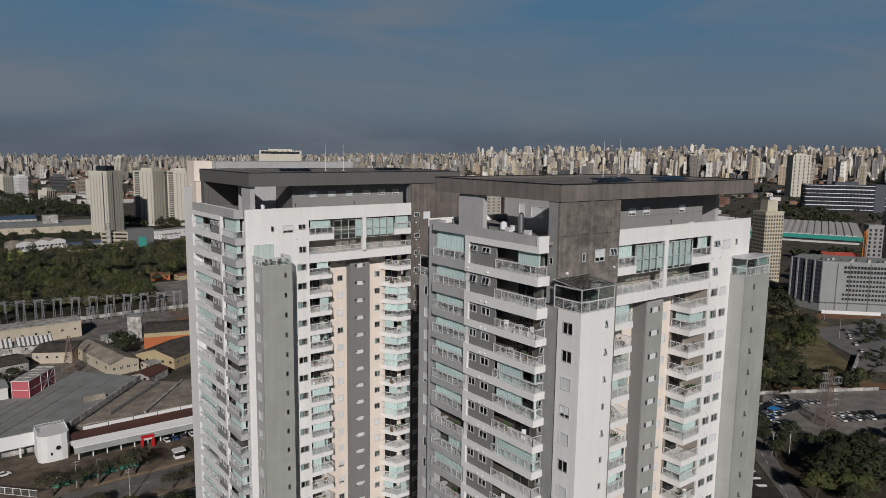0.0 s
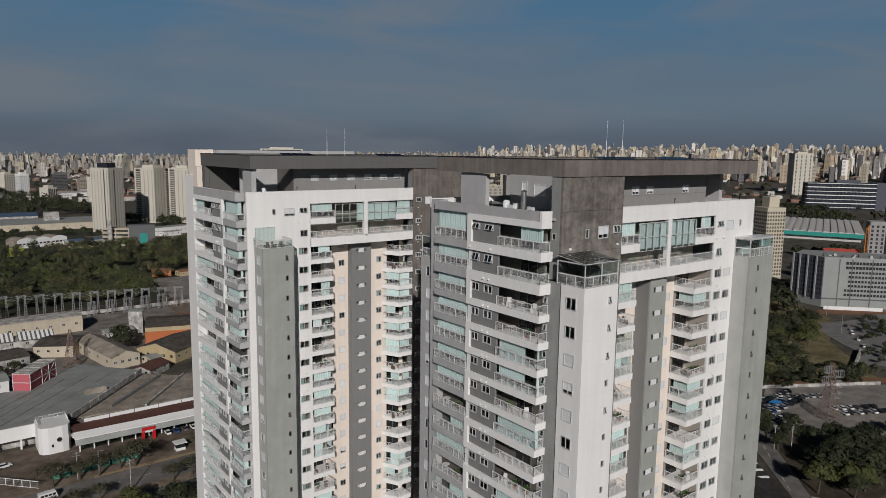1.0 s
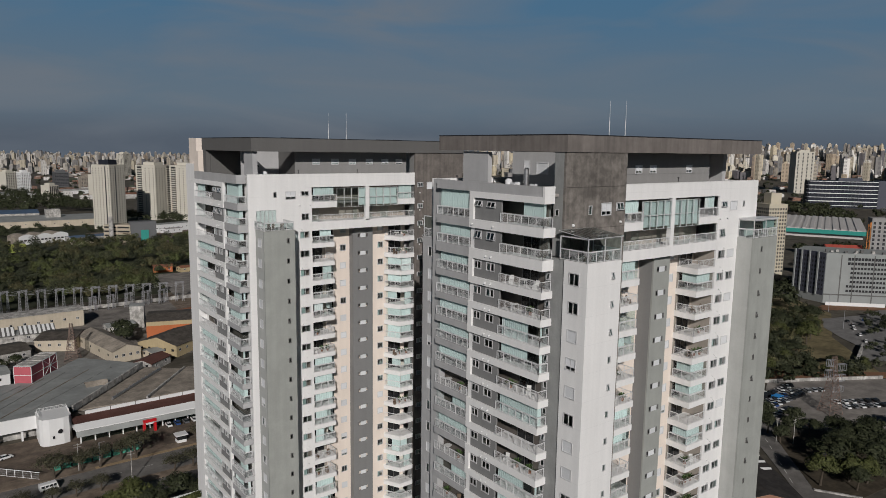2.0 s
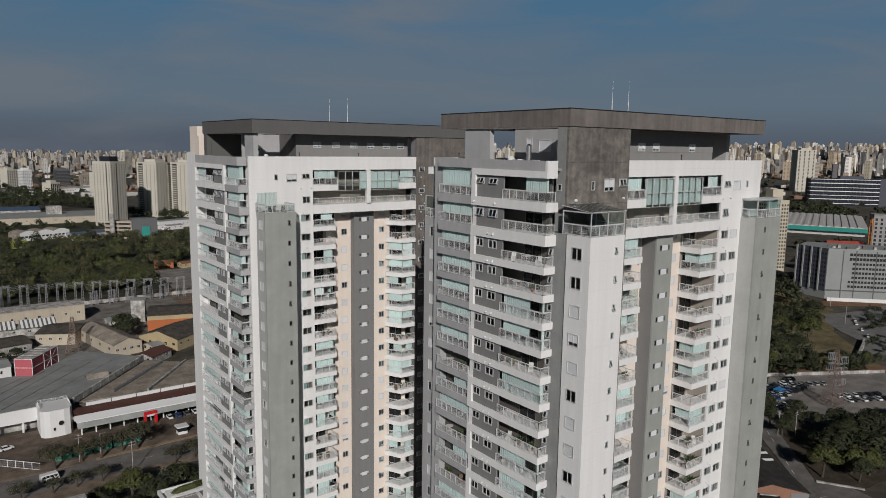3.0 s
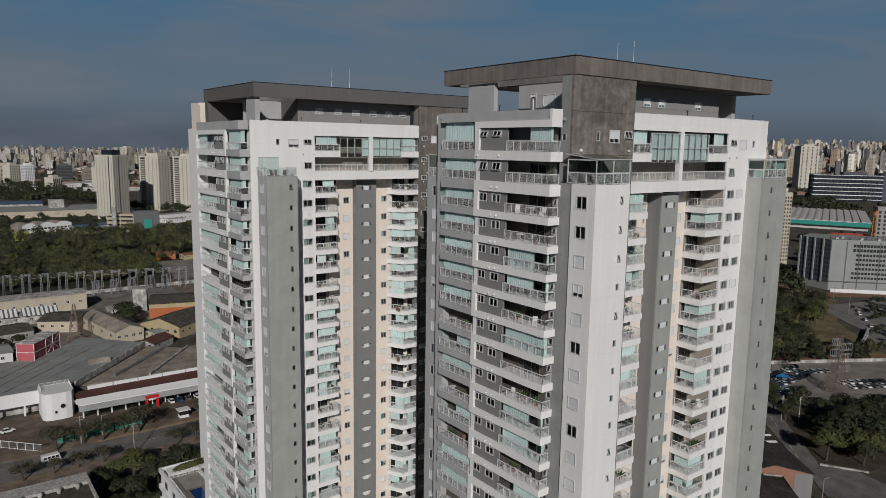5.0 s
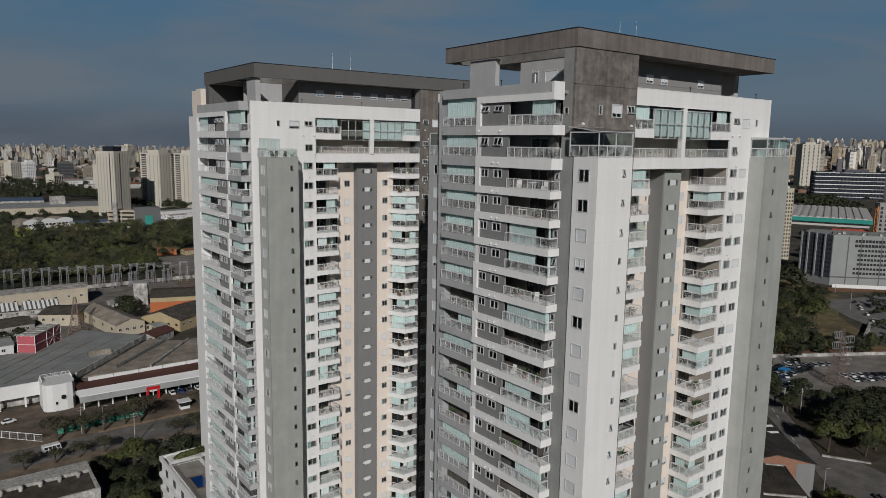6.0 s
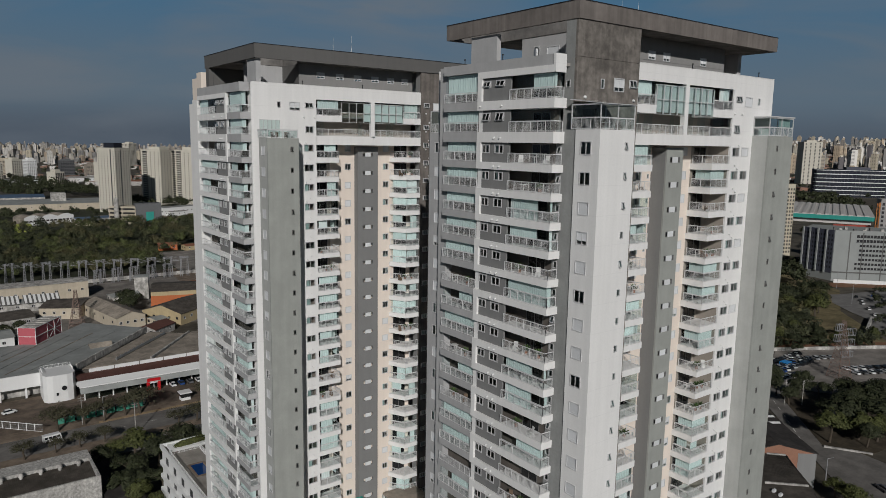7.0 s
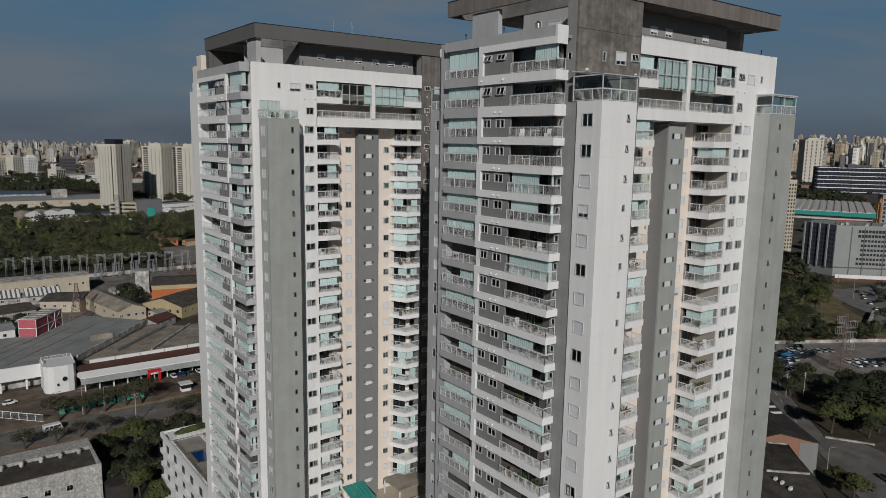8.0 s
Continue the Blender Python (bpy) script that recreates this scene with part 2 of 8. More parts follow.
def furnish(m, outline, z):
    """Outdoor chairs, a table or a plant on an open balcony."""
    front, back = outline
    xs = [p[0] for p in (*front, *back)]
    ys = [p[1] for p in (*front, *back)]
    kinds = rng.choice([("chair", "table", "chair"), ("plant", "chair"), ("chair", "plant", "plant"), ("table", "plant")])
    for k, kind in enumerate(kinds):
        x = min(xs) + (max(xs) - min(xs)) * (k + 0.7) / (len(kinds) + 0.6)
        y = min(ys) + 0.7 + rng.uniform(0, 0.3)
        at = m @ Matrix.Translation((x, y, z)) @ Matrix.Rotation(rng.uniform(-0.8, 0.8), 4, "Z")
        if kind == "chair":
            w = rng.random() < 0.5
            solo("balcony_chair", shared(("chair", w), chair_mesh, "balcony_chair", WHITEP if w else CHAIRM), at, "white plastic chair on a balcony" if w else "brown wicker chair on a balcony", "chair", "balcony chairs")
        elif kind == "table":
            solo("balcony_table", shared("table", table_mesh, "balcony_table", WHITEP), at, "small round white balcony table", "table", "balcony tables")
        else:
            solo("potted_plant", shared("plant", plant_mesh, "potted_plant", (POTM, FERN)), at, "green potted plant on a balcony", "plant", "balcony plants")




def bar(bm, p, q, w):
    p, q = Vector(p), Vector(q)
    z = (q - p).normalized()
    x = (Vector((0, 0, 1)) if abs(z.z) < 0.9 else Vector((1, 0, 0))).cross(z).normalized() * (w / 2)
    y = z.cross(x).normalized() * (w / 2)
    a = [bm.verts.new(p + o) for o in (x + y, y - x, -x - y, x - y)]
    c = [bm.verts.new(q + o) for o in (x + y, y - x, -x - y, x - y)]
    for k in range(4):
        bm.faces.new((a[k], a[(k + 1) % 4], c[(k + 1) % 4], c[k]))


def railing_mesh(pts, h):
    """Railing along the local outline pts, its foot at 0: rails, posts and thin uprights."""
    def make(bm):
        for (x0, y0), (x1, y1) in zip(pts, pts[1:]):
            length = math.hypot(x1 - x0, y1 - y0)
            dx, dy = (x1 - x0) / length, (y1 - y0) / length
            bar(bm, (x0, y0, h), (x1, y1, h), 0.07)
            bar(bm, (x0, y0, 0.08), (x1, y1, 0.08), 0.05)
            n = max(1, round(length / 1.15))
            for i in range(n + 1):
                px, py = x0 + dx * length * i / n, y0 + dy * length * i / n
                bar(bm, (px, py, 0), (px, py, h), 0.05)
            k = max(2, round(length / 0.14))
            for i in range(k):
                px, py = x0 + dx * length * (i + 0.5) / k, y0 + dy * length * (i + 0.5) / k
                bar(bm, (px, py, 0.1), (px, py, h), 0.016)
    return make


def pane_quad(bm, x0, x1, y, z0, z1):
    """One thin sheet of glass facing out."""
    bm.faces.new([bm.verts.new(p) for p in ((x0, y, z0), (x1, y, z0), (x1, y, z1), (x0, y, z1))])


def window(tower, m, a0, a1, z0, z1, style, label="", frame_mat=None):
    """A window in the opening a0..a1, z0..z1 of the face m: frame, and panes or a roller shutter."""
    w, h = round(a1 - a0, 2), round(z1 - z0, 2)

    def ring(bm):
        e = 0.05 if w > 0.8 else 0.02
        holed(bm, -e, w + e, -0.045, 0.10, -e, h + e, [(0.05, w - 0.05, 0.05, h - 0.05)])
        if style in ("slide", "open", "half") and w > 0.8:
            box(bm, w / 2 - 0.03, w / 2 + 0.03, -0.02, 0.08, 0.05, h - 0.05)

    at = m @ Matrix.Translation((a0, 0, z0))
    fm = frame_mat or ALU
    ob = put("window", shared(("ring", w, h, style in ("slide", "open", "half"), fm.name), ring, "window", fm), tower, at, label)
    if style in ("shut", "half"):
        cut = 0.05 if style == "shut" else h * 0.3

        def roller(bm):
            n = 5
            for i in range(n):
                s0 = cut + (h - 0.05 - cut) * i / n
                s1 = cut + (h - 0.05 - cut) * (i + 1) / n
                box(bm, 0.05, w - 0.05, 0.015 + 0.006 * (i % 2), 0.05, s0, s1)
        put("shutter", shared(("roller", w, h, style), roller, "shutter", SHUT), ob, at, "closed white roller shutter")
        if style == "half":
            put("pane", shared(("pane_low", w, h), lambda bm: pane_quad(bm, 0.05, w - 0.05, 0.06, 0.05, h * 0.3), "pane", GLASS), ob, at)
    elif style == "awning":
        def sash(bm):
            for i in range(2 if w > 0.8 else 1):
                n = 2 if w > 0.8 else 1
                s0, s1 = 0.06 + (w - 0.12) * i / n, 0.06 + (w - 0.12) * (i + 1) / n
                out = 0.2
                v = [bm.verts.new(p) for p in ((s0, -out, 0.06), (s1 - 0.03, -out, 0.06), (s1 - 0.03, 0.0, h - 0.05), (s0, 0.0, h - 0.05))]
                bm.faces.new(v)
        put("pane", shared(("awning", w, h), sash, "pane", GLASS), ob, at, "tilted glass sash")

        def sash_frame(bm):
            n = 2 if w > 0.8 else 1
            for i in range(n):
                s0, s1 = 0.06 + (w - 0.12) * i / n, 0.06 + (w - 0.12) * (i + 1) / n - 0.03
                for p, q in (((s0, -0.2, 0.06), (s1, -0.2, 0.06)), ((s0, -0.2, 0.06), (s0, 0, h - 0.05)), ((s1, -0.2, 0.06), (s1, 0, h - 0.05))):
                    bar(bm, p, q, 0.07)
        put("sash_frame", shared(("sash_frame", w, h, fm.name), sash_frame, "sash_frame", fm), ob, at)
    else:
        gap = {"slide": (0.05, w - 0.05), "open": (0.05, w / 2)}.get(style, (0.05, w - 0.05))
        put("pane", shared(("pane", w, h, gap), lambda bm: pane_quad(bm, gap[0], gap[1], 0.05, 0.05, h - 0.05), "pane", GLASS), ob, at)
        if style == "open" and rng.random() < 0.6:
            put("curtain", shared(("curtain", w, h), lambda bm: box(bm, 0.05, w * 0.45, 0.2, 0.22, 0.0, h), "curtain", BLIND2), ob, at)
    return ob


def balcony(tower, m, outline, z0, slab, top, mat, state, inside, rail=None, rail_h=1.05):
    """A balcony over the local outline (front edge first, then any open side; its back corners last), slab from z0,
    ceiling at top. outline = (open polyline in front, back corners)."""
    front, back = outline
    ox, oy = front[0]
    loc = [(x - ox, y - oy) for x, y in front]
    ring = loc + [(x - ox, y - oy) for x, y in back]
    area = sum(p[0] * q[1] - q[0] * p[1] for p, q in zip(ring, ring[1:] + ring[:1]))
    if area < 0:
        ring = ring[::-1]
    at = m @ Matrix.Translation((ox, oy, z0))
    key = tuple(round(c, 2) for p in ring for c in p)
    body = put("balcony", shared(("slab", key, round(slab, 2), mat.name), lambda bm: prism(bm, ring, 0, slab), "balcony", mat), tower, at)
    up = at @ Matrix.Translation((0, 0, slab))
    inset = 0.08
    rp = [(x, y) for x, y in loc]
    cx, cy = sum(p[0] for p in ring) / len(ring), sum(p[1] for p in ring) / len(ring)

    def shrink(p, d):
        vx, vy = cx - p[0], cy - p[1]
        return (p[0] + (d if vx > 0 else -d), p[1] + (d if vy > 0 else -d))
    rpts = [shrink(p, inset) for p in rp]
    rkey = tuple(round(c, 2) for p in rpts for c in p)
    put("railing", shared(("rail", rkey, rail_h, (rail or RAILM).name), railing_mesh(rpts, rail_h), "railing", rail or RAILM), body, up)
    height = top - z0 - slab
    if state != "open":
        gpts = [shrink(p, 0.2) for p in rp]
        bpts = [shrink(p, 0.42) for p in rp]
        for s, ((x0, y0), (x1, y1)) in enumerate(zip(gpts, gpts[1:])):
            length = math.hypot(x1 - x0, y1 - y0)
            n = max(1, round(length / 0.98))
            ang = math.atan2(y1 - y0, x1 - x0)
            w = length / n
            skip = rng.choice([0, 0, 1, 2]) if state == "part" and n > 3 else 0
            pm = shared(("gpane", round(w, 2), round(height, 1)), lambda bm: pane_quad(bm, 0.015, w - 0.015, 0, 0.02, height - 0.02), "pane", TEAL)
            for i in range(skip, n):
                pane = put("pane", pm, body, up @ Matrix.Translation((x0 + (x1 - x0) * i / n, y0 + (y1 - y0) * i / n, 0)) @ Matrix.Rotation(ang, 4, "Z"))
                pane.visible_shadow = False
            put("track", shared(("track", round(length, 2)), lambda bm: (box(bm, 0, length, -0.04, 0.04, 0, 0.06),), "track", ALU), body,
                up @ Matrix.Translation((x0, y0, rail_h + 0.02)) @ Matrix.Rotation(ang, 4, "Z"))
            if state in ("blind", "part"):
                (x0, y0), (x1, y1) = bpts[s], bpts[s + 1]
                length = math.hypot(x1 - x0, y1 - y0)
                lo, hi = (0.0, 1.0) if state == "blind" else rng.choice([(0.0, 0.5), (0.35, 1.0), (0.0, 0.7), (0.5, 1.0)])
                drop = 0.0 if rng.random() < 0.3 else 0.95
                q = shared(("blind", round(length * (hi - lo), 1), round(height, 1), drop), pleats(length * (hi - lo), drop, height), "blind", BLIND if rng.random() < 0.88 else BLIND2)
                put("blind", q, body, up @ Matrix.Translation((x0 + (x1 - x0) * lo, y0 + (y1 - y0) * lo, 0)) @ Matrix.Rotation(ang, 4, "Z"))
    if state == "open" and z0 > 42 and rng.random() < 0.75:
        furnish(m, outline, z0 + slab)
    if inside:
        # sliding door at the back of the balcony, and what stands on it
        (x0, y0), (x1, y1) = [(x - ox, y - oy) for x, y in back][:2]
        if x0 > x1:
            x0, y0, x1, y1 = x1, y1, x0, y0
        length = x1 - x0
        dw = min(2.6, length - 0.6)

        def door(bm):
            holed(bm, 0, dw, -0.08, 0.0, 0, 2.05, [(0.06, dw / 2 - 0.03, 0.06, 1.99), (dw / 2 + 0.03, dw - 0.06, 0.06, 1.99)])
            n = len(bm.faces)
            pane_quad(bm, 0.06, dw - 0.06, -0.02, 0.06, 1.99)
            bm.faces.ensure_lookup_table()
            bm.faces[n].material_index = 1
        put("sliding_door", shared(("door", round(dw, 2)), door, "sliding_door", (DOORM, DOORGLASS)), body, up @ Matrix.Translation((x0 + (length - dw) / 2, y0, 0)))
    return body


def pleats(length, drop, height):
    def make(bm):
        n = max(2, int(length / 0.16))
        prev = None
        for i in range(n + 1):
            x = length * i / n
            y = 0.04 * (i % 2)
            a, b = bm.verts.new((x, y, drop)), bm.verts.new((x, y, height - 0.03))
            if prev:
                bm.faces.new((prev[0], a, b, prev[1]))
            prev = (a, b)
    return make


def vent(tower, m, a, z, r=0.12):
    """A small white exhaust cap on a wall."""
    def cap(bm):
        tube(bm, (0, 0.0, 0), (0, -0.12, 0), r, 8)
        tube(bm, (0, -0.10, 0.02), (0, -0.2, -0.10), r * 0.95, 8, r * 0.7)
    put("vent_cap", shared(("vent", r), cap, "vent_cap", RAILW), tower, m @ Matrix.Translation((a, 0, z)))


def curtain_wall(tower, m, a0, a1, z0, z1, cols, rows, blinds):
    """Tall fixed glazing with aluminium mullions and blinds drawn behind it."""
    w, h = a1 - a0, z1 - z0
    bm = bmesh.new()
    holes = [(w * i / cols + 0.045, w * (i + 1) / cols - 0.045, h * j / rows + 0.045, h * (j + 1) / rows - 0.045) for i in range(cols) for j in range(rows)]
    holed(bm, 0, w, 0.02, 0.14, 0, h, holes)
    at = m @ Matrix.Translation((a0, 0, z0))
    ob = part("window_wall", bm, ALU, tower, "tall glazing with pale aluminium mullions", at)
    pm = shared(("cw", round(w / cols, 2), round(h / rows, 2)), lambda b: pane_quad(b, 0.04, w / cols - 0.04, 0.07, 0.04, h / rows - 0.04), "pane", TEAL)
    for i in range(cols):
        for j in range(rows):
            put("pane", pm, ob, at @ Matrix.Translation((w * i / cols, 0, h * j / rows)))
        # without blinds, one pale sheet in the end column imitates the lit room
        if blinds or i == cols - 1:
            put("blind", shared(("cwb", round(w / cols, 2), round(h, 1)), lambda b: box(b, 0.05, w / cols - 0.05, 0.3, 0.32, 0.25, h), "blind", BLIND2), ob, at @ Matrix.Translation((w * i / cols, 0, 0)))
    return ob


def terrace_glass(tower, x0, x1, y0, y1, z0, z1, roofed):
    """The glazed terrace on top of a corner shaft: railing, posts, panes and a light sloping roof."""
    bm = bmesh.new()
    bar(bm, (x0, y0, z1), (x1, y0, z1), 0.12)
    ob = part("terrace_enclosure", bm, ALU, tower, "glazed roof terrace with white aluminium posts")
    for x, y in ((x0, y1), (x0, y0), ((x0 + x1) / 2, y0), (x1, y0), (x1, y1)):
        b1 = bmesh.new()
        bar(b1, (x, y, z0), (x, y, z1), 0.09)
        part("post", b1, ALU, ob)
    for p, q, z, w in (((x0, y1), (x0, y0), z1, 0.12), ((x1, y0), (x1, y1), z1, 0.12), ((x0, y1), (x0, y0), z0 + 1.15, 0.06), ((x0, y0), (x1, y0), z0 + 1.15, 0.06)):
        b1 = bmesh.new()
        bar(b1, (*p, z), (*q, z), w)
        part("beam", b1, ALU, ob)
    rail = railing_mesh([(x0, y1), (x0, y0), (x1, y0), (x1, y1)], 1.1)
    b2 = bmesh.new()
    rail(b2)
    part("railing", b2, RAILM, ob, m=Matrix.Translation((0, 0, z0)))
    for k in range(2):
        b3 = bmesh.new()
        xa, xb = x0 + (x1 - x0) * k / 2, x0 + (x1 - x0) * (k + 1) / 2
        pane_quad(b3, xa + 0.05, xb - 0.05, y0 + 0.03, z0 + 0.05, z1 - 0.06)
        part("pane", b3, GLASS, ob)
    b3 = bmesh.new()
    b3.faces.new([b3.verts.new(p) for p in ((x0 + 0.03, y1 - 0.05, z0 + 0.05), (x0 + 0.03, y0 + 0.05, z0 + 0.05), (x0 + 0.03, y0 + 0.05, z1 - 0.06), (x0 + 0.03, y1 - 0.05, z1 - 0.06))])
    part("pane", b3, GLASS, ob)
    if roofed:
        b4 = bmesh.new()
        for k in range(9):
            x = x0 - 0.1 + (x1 - x0 + 0.2) * k / 8
            bar(b4, (x, y0 - 0.15, z1 + 0.06), (x, y1 + 0.2, z1 + 0.55), 0.07)
        bar(b4, (x0 - 0.1, y0 - 0.15, z1 + 0.06), (x1 + 0.1, y0 - 0.15, z1 + 0.06), 0.08)
        bar(b4, (x0 - 0.1, y1 + 0.2, z1 + 0.55), (x1 + 0.1, y1 + 0.2, z1 + 0.55), 0.08)
        part("roof_frame", b4, ALU, ob)
        b5 = bmesh.new()
        v = [b5.verts.new(p) for p in ((x0 - 0.1, y0 - 0.15, z1 + 0.1), (x1 + 0.1, y0 - 0.15, z1 + 0.1), (x1 + 0.1, y1 + 0.2, z1 + 0.59), (x0 - 0.1, y1 + 0.2, z1 + 0.59))]
        b5.faces.new(v)
        part("roof_pane", b5, GLASS, ob)
    return ob


def air_unit(tower, x, y, z):
    """An outdoor cooling unit standing on the roof terrace."""
    def make(bm):
        box(bm, -0.45, 0.45, -0.17, 0.17, 0.08, 0.75)
        box(bm, -0.4, -0.34, -0.17, 0.17, 0, 0.08)
        box(bm, 0.34, 0.4, -0.17, 0.17, 0, 0.08)
        tube(bm, (0.12, -0.17, 0.42), (0.12, -0.2, 0.42), 0.26, 12)
    return solo("air_conditioner", shared("acu", make, "air_conditioner", SHUT), Matrix.Translation((x, y, z)) @ Matrix.Rotation(rng.choice([0, 1.57, -1.57]), 4, "Z"),
                "white outdoor air-conditioning unit on the roof terrace", "air conditioner", "roof units")


def state_for(p_open=0.4):
    r = rng.random()
    return "open" if r < p_open else ("part" if r < p_open + 0.22 else "glass" if r < p_open + 0.36 else "blind")


def street_front(T, y, px, sgn, k, lv, floors, wall, recess, n_win):
    """The long front of a tower. px: where it meets the corner pier; sgn: +1 if it runs on to +x; k: stretch; lv: levels."""
    m = face_front(y)

    def X(s):
        return px + sgn * k * s

    def seg(s0, s1):
        return tuple(sorted((X(s0), X(s1))))
    end = 28.1 if sgn > 0 else 28.85
    # parapet and the plain wall with its windows
    a0, a1 = seg(0, end)
    bm = bmesh.new()
    box(bm, a0, a1, 0, 0.22, lv["par0"], lv["par1"])
    box(bm, a0 - 0.02, a1 + 0.02, -0.03, 0.25, lv["par1"], lv["par1"] + 0.06)
    part("parapet", bm, wall, T, "smooth white parapet", m)
    holes, wins = [], []
    A, B = lv["A"], lv["B"]
    for s0, s1, h, st, zz in ((19.4, 20.7, 0.72, "awning", A + 2.35), (21.5, 23.1, 1.15, "half" if sgn < 0 else "shut", A + 1.9), (24.5, 25.0, 0.85, "slide", A + 2.2), (19.4, 20.6, 1.0, "awning" if sgn > 0 else "slide", B + 0.75)):
        a0, a1 = seg(s0, s1)
        holes.append((a0, a1, zz - 0.35, zz - 0.35 + h))
        wins.append((a0, a1, zz - 0.35, zz - 0.35 + h, st))
    for i in range(floors):
        z = lv["S"] - i * lv["h"] + 0.75 + 1.0
        for s0, s1 in ((19.4, 20.9), (21.5, 23.0))[:n_win]:
            a0, a1 = seg(s0, s1)
            holes.append((a0, a1, z, z + 1.05))
            wins.append((a0, a1, z, z + 1.05, rng.choice(["slide", "open", "open", "shut"] if s0 > 21 else ["open", "open", "slide"])))
    a0, a1 = seg(18.9, end)
    bm = bmesh.new()
    holed(bm, a0, a1, 0, 0.25, 0, lv["par0"], holes)
    part("wall", bm, wall, T, "smooth white rendered wall", m)
    for w in wins:
        window(T, m, *w)
    for i in range(floors):
        vent(T, m, X(20.6), lv["S"] - i * lv["h"] + 0.75 + 2.35, 0.07)
        vent(T, m, X(20.0), lv["S"] - i * lv["h"] + 0.62, 0.05)
    for s in (19.2, 20.9):
        vent(T, m, X(s), A + 0.55, 0.1)
    # upper two storeys: glazed bays and the open balcony below them
    a0, a1 = seg(8.8, 9.45)
    bm = bmesh.new()
    box(bm, a0, a1, 0, 0.6, lv["band0"] + 1.25, lv["par0"])
    part("fin", bm, wall, T, "", m)
    a0, a1 = seg(0, 18.95)
    bm = bmesh.new()
    box(bm, a0, a1, 0, 3.1, lv["band0"], B)
    part("transfer_slab", bm, wall, T, "deep white band across the front", m)
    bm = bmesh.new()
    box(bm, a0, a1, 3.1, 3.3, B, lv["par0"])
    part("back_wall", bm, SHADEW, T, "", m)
    bm = bmesh.new()
    box(bm, a0, a1, 0.35, 3.1, A + 0.65, A + 0.9)
    part("floor_slab", bm, FLOORM, T, "", m)
    for s0, s1 in ((0, 8.8), (9.45, 18.95)):
        a0, a1 = seg(s0, s1)
        bm = bmesh.new()
        railing_mesh([(a0, 0.1), (a1, 0.1)], 1.05)(bm)
        part("railing", bm, RAILM, T, "", m @ Matrix.Translation((0, 0, B)))
        n = int((a1 - a0) / 0.75)
        for i in range(n):
            if rng.random() < 0.3:
                x = a0 + (a1 - a0) * i / n
                pm = shared(("lowpane", round((a1 - a0) / n, 2)), lambda b: pane_quad(b, 0.02, (a1 - a0) / n - 0.02, 0.3, 0.0, 2.2), "pane", TEAL)
                put("pane", pm, T, m @ Matrix.Translation((x, 0, B)))
    for s0, s1, c in ((3.4, 8.75, 4), (9.45, 14.6, 4)):
        a0, a1 = seg(s0, s1)
        curtain_wall(T, m, a0, a1, A - 0.05, lv["par0"] - 0.25, c, 2, (s0 < 9) if sgn < 0 else True)
    for s0, s1 in ((0, 3.4), (14.6, 18.9)):
        a0, a1 = seg(s0, s1)
        balcony(T, m, (((a0 + 0.02, 0.0), (a1 - 0.02, 0.0)), ((a1 - 0.02, 3.0), (a0 + 0.02, 3.0))), A, 0.95, lv["par0"], wall, "blind" if s0 == 0 or sgn < 0 else "part", True)
    # the recess below: stair shaft, side bays and stacked balconies
    a0, a1 = seg(0, 15.2)
    holes, wins = [], []
    for i in range(floors):
        z = lv["S"] - i * lv["h"] + 0.75
        h0, h1 = seg(13.2, 14.3) if sgn > 0 else seg(11.5, 12.5)
        holes.append((h0, h1, z + 1.0, z + 2.0))
        wins.append((h0, h1, z + 1.0, z + 2.0, rng.choice(["shut", "shut", "slide", "half"])))
        h0, h1 = seg(4.4, 5.4)
        holes.append((h0, h1, z + 1.0, z + 2.0))
        wins.append((h0, h1, z + 1.0, z + 2.0, rng.choice(["shut", "open", "slide"])))
        h0, h1 = seg(6.5, 6.85)
        holes.append((h0, h1, z + 1.2, z + 1.75))
        wins.append((h0, h1, z + 1.2, z + 1.75, "slide"))
    bm = bmesh.new()
    holed(bm, a0, a1, 0, 0.25, 0, lv["band0"], holes)
    mr = face_front(y + 3.1)
    part("recess_wall", bm, recess, T, "cream recessed wall", mr)
    for w in wins:
        window(T, mr, *w)
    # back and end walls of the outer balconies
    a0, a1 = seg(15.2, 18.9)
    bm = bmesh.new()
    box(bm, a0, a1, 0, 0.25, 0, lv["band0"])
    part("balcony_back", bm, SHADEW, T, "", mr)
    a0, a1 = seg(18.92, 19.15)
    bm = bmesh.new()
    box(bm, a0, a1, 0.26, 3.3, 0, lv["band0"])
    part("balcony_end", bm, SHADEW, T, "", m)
    a0, a1 = seg(7.2, 10.4) if sgn > 0 else seg(7.1, 10.8)
    mid = (a0 + a1) / 2
    ws = [(mid - 0.95, mid + 0.95, lv["S"] - i * lv["h"] + lv["core"], lv["S"] - i * lv["h"] + lv["core"] + 0.62) for i in range(floors)]
    bm = bmesh.new()
    holed(bm, a0, a1, 0, 0.2, 0, lv["band0"] - 0.25, ws)
    fwd = 0.95 if sgn > 0 else 1.9
    mc = face_front(y + fwd)
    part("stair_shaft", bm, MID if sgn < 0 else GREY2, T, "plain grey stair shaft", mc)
    # near shaft: sides darker than its GREY2 front, their shade put into the colour
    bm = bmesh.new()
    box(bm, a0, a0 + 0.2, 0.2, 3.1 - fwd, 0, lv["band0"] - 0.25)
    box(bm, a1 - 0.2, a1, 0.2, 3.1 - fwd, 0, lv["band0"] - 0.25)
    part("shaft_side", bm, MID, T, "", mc)
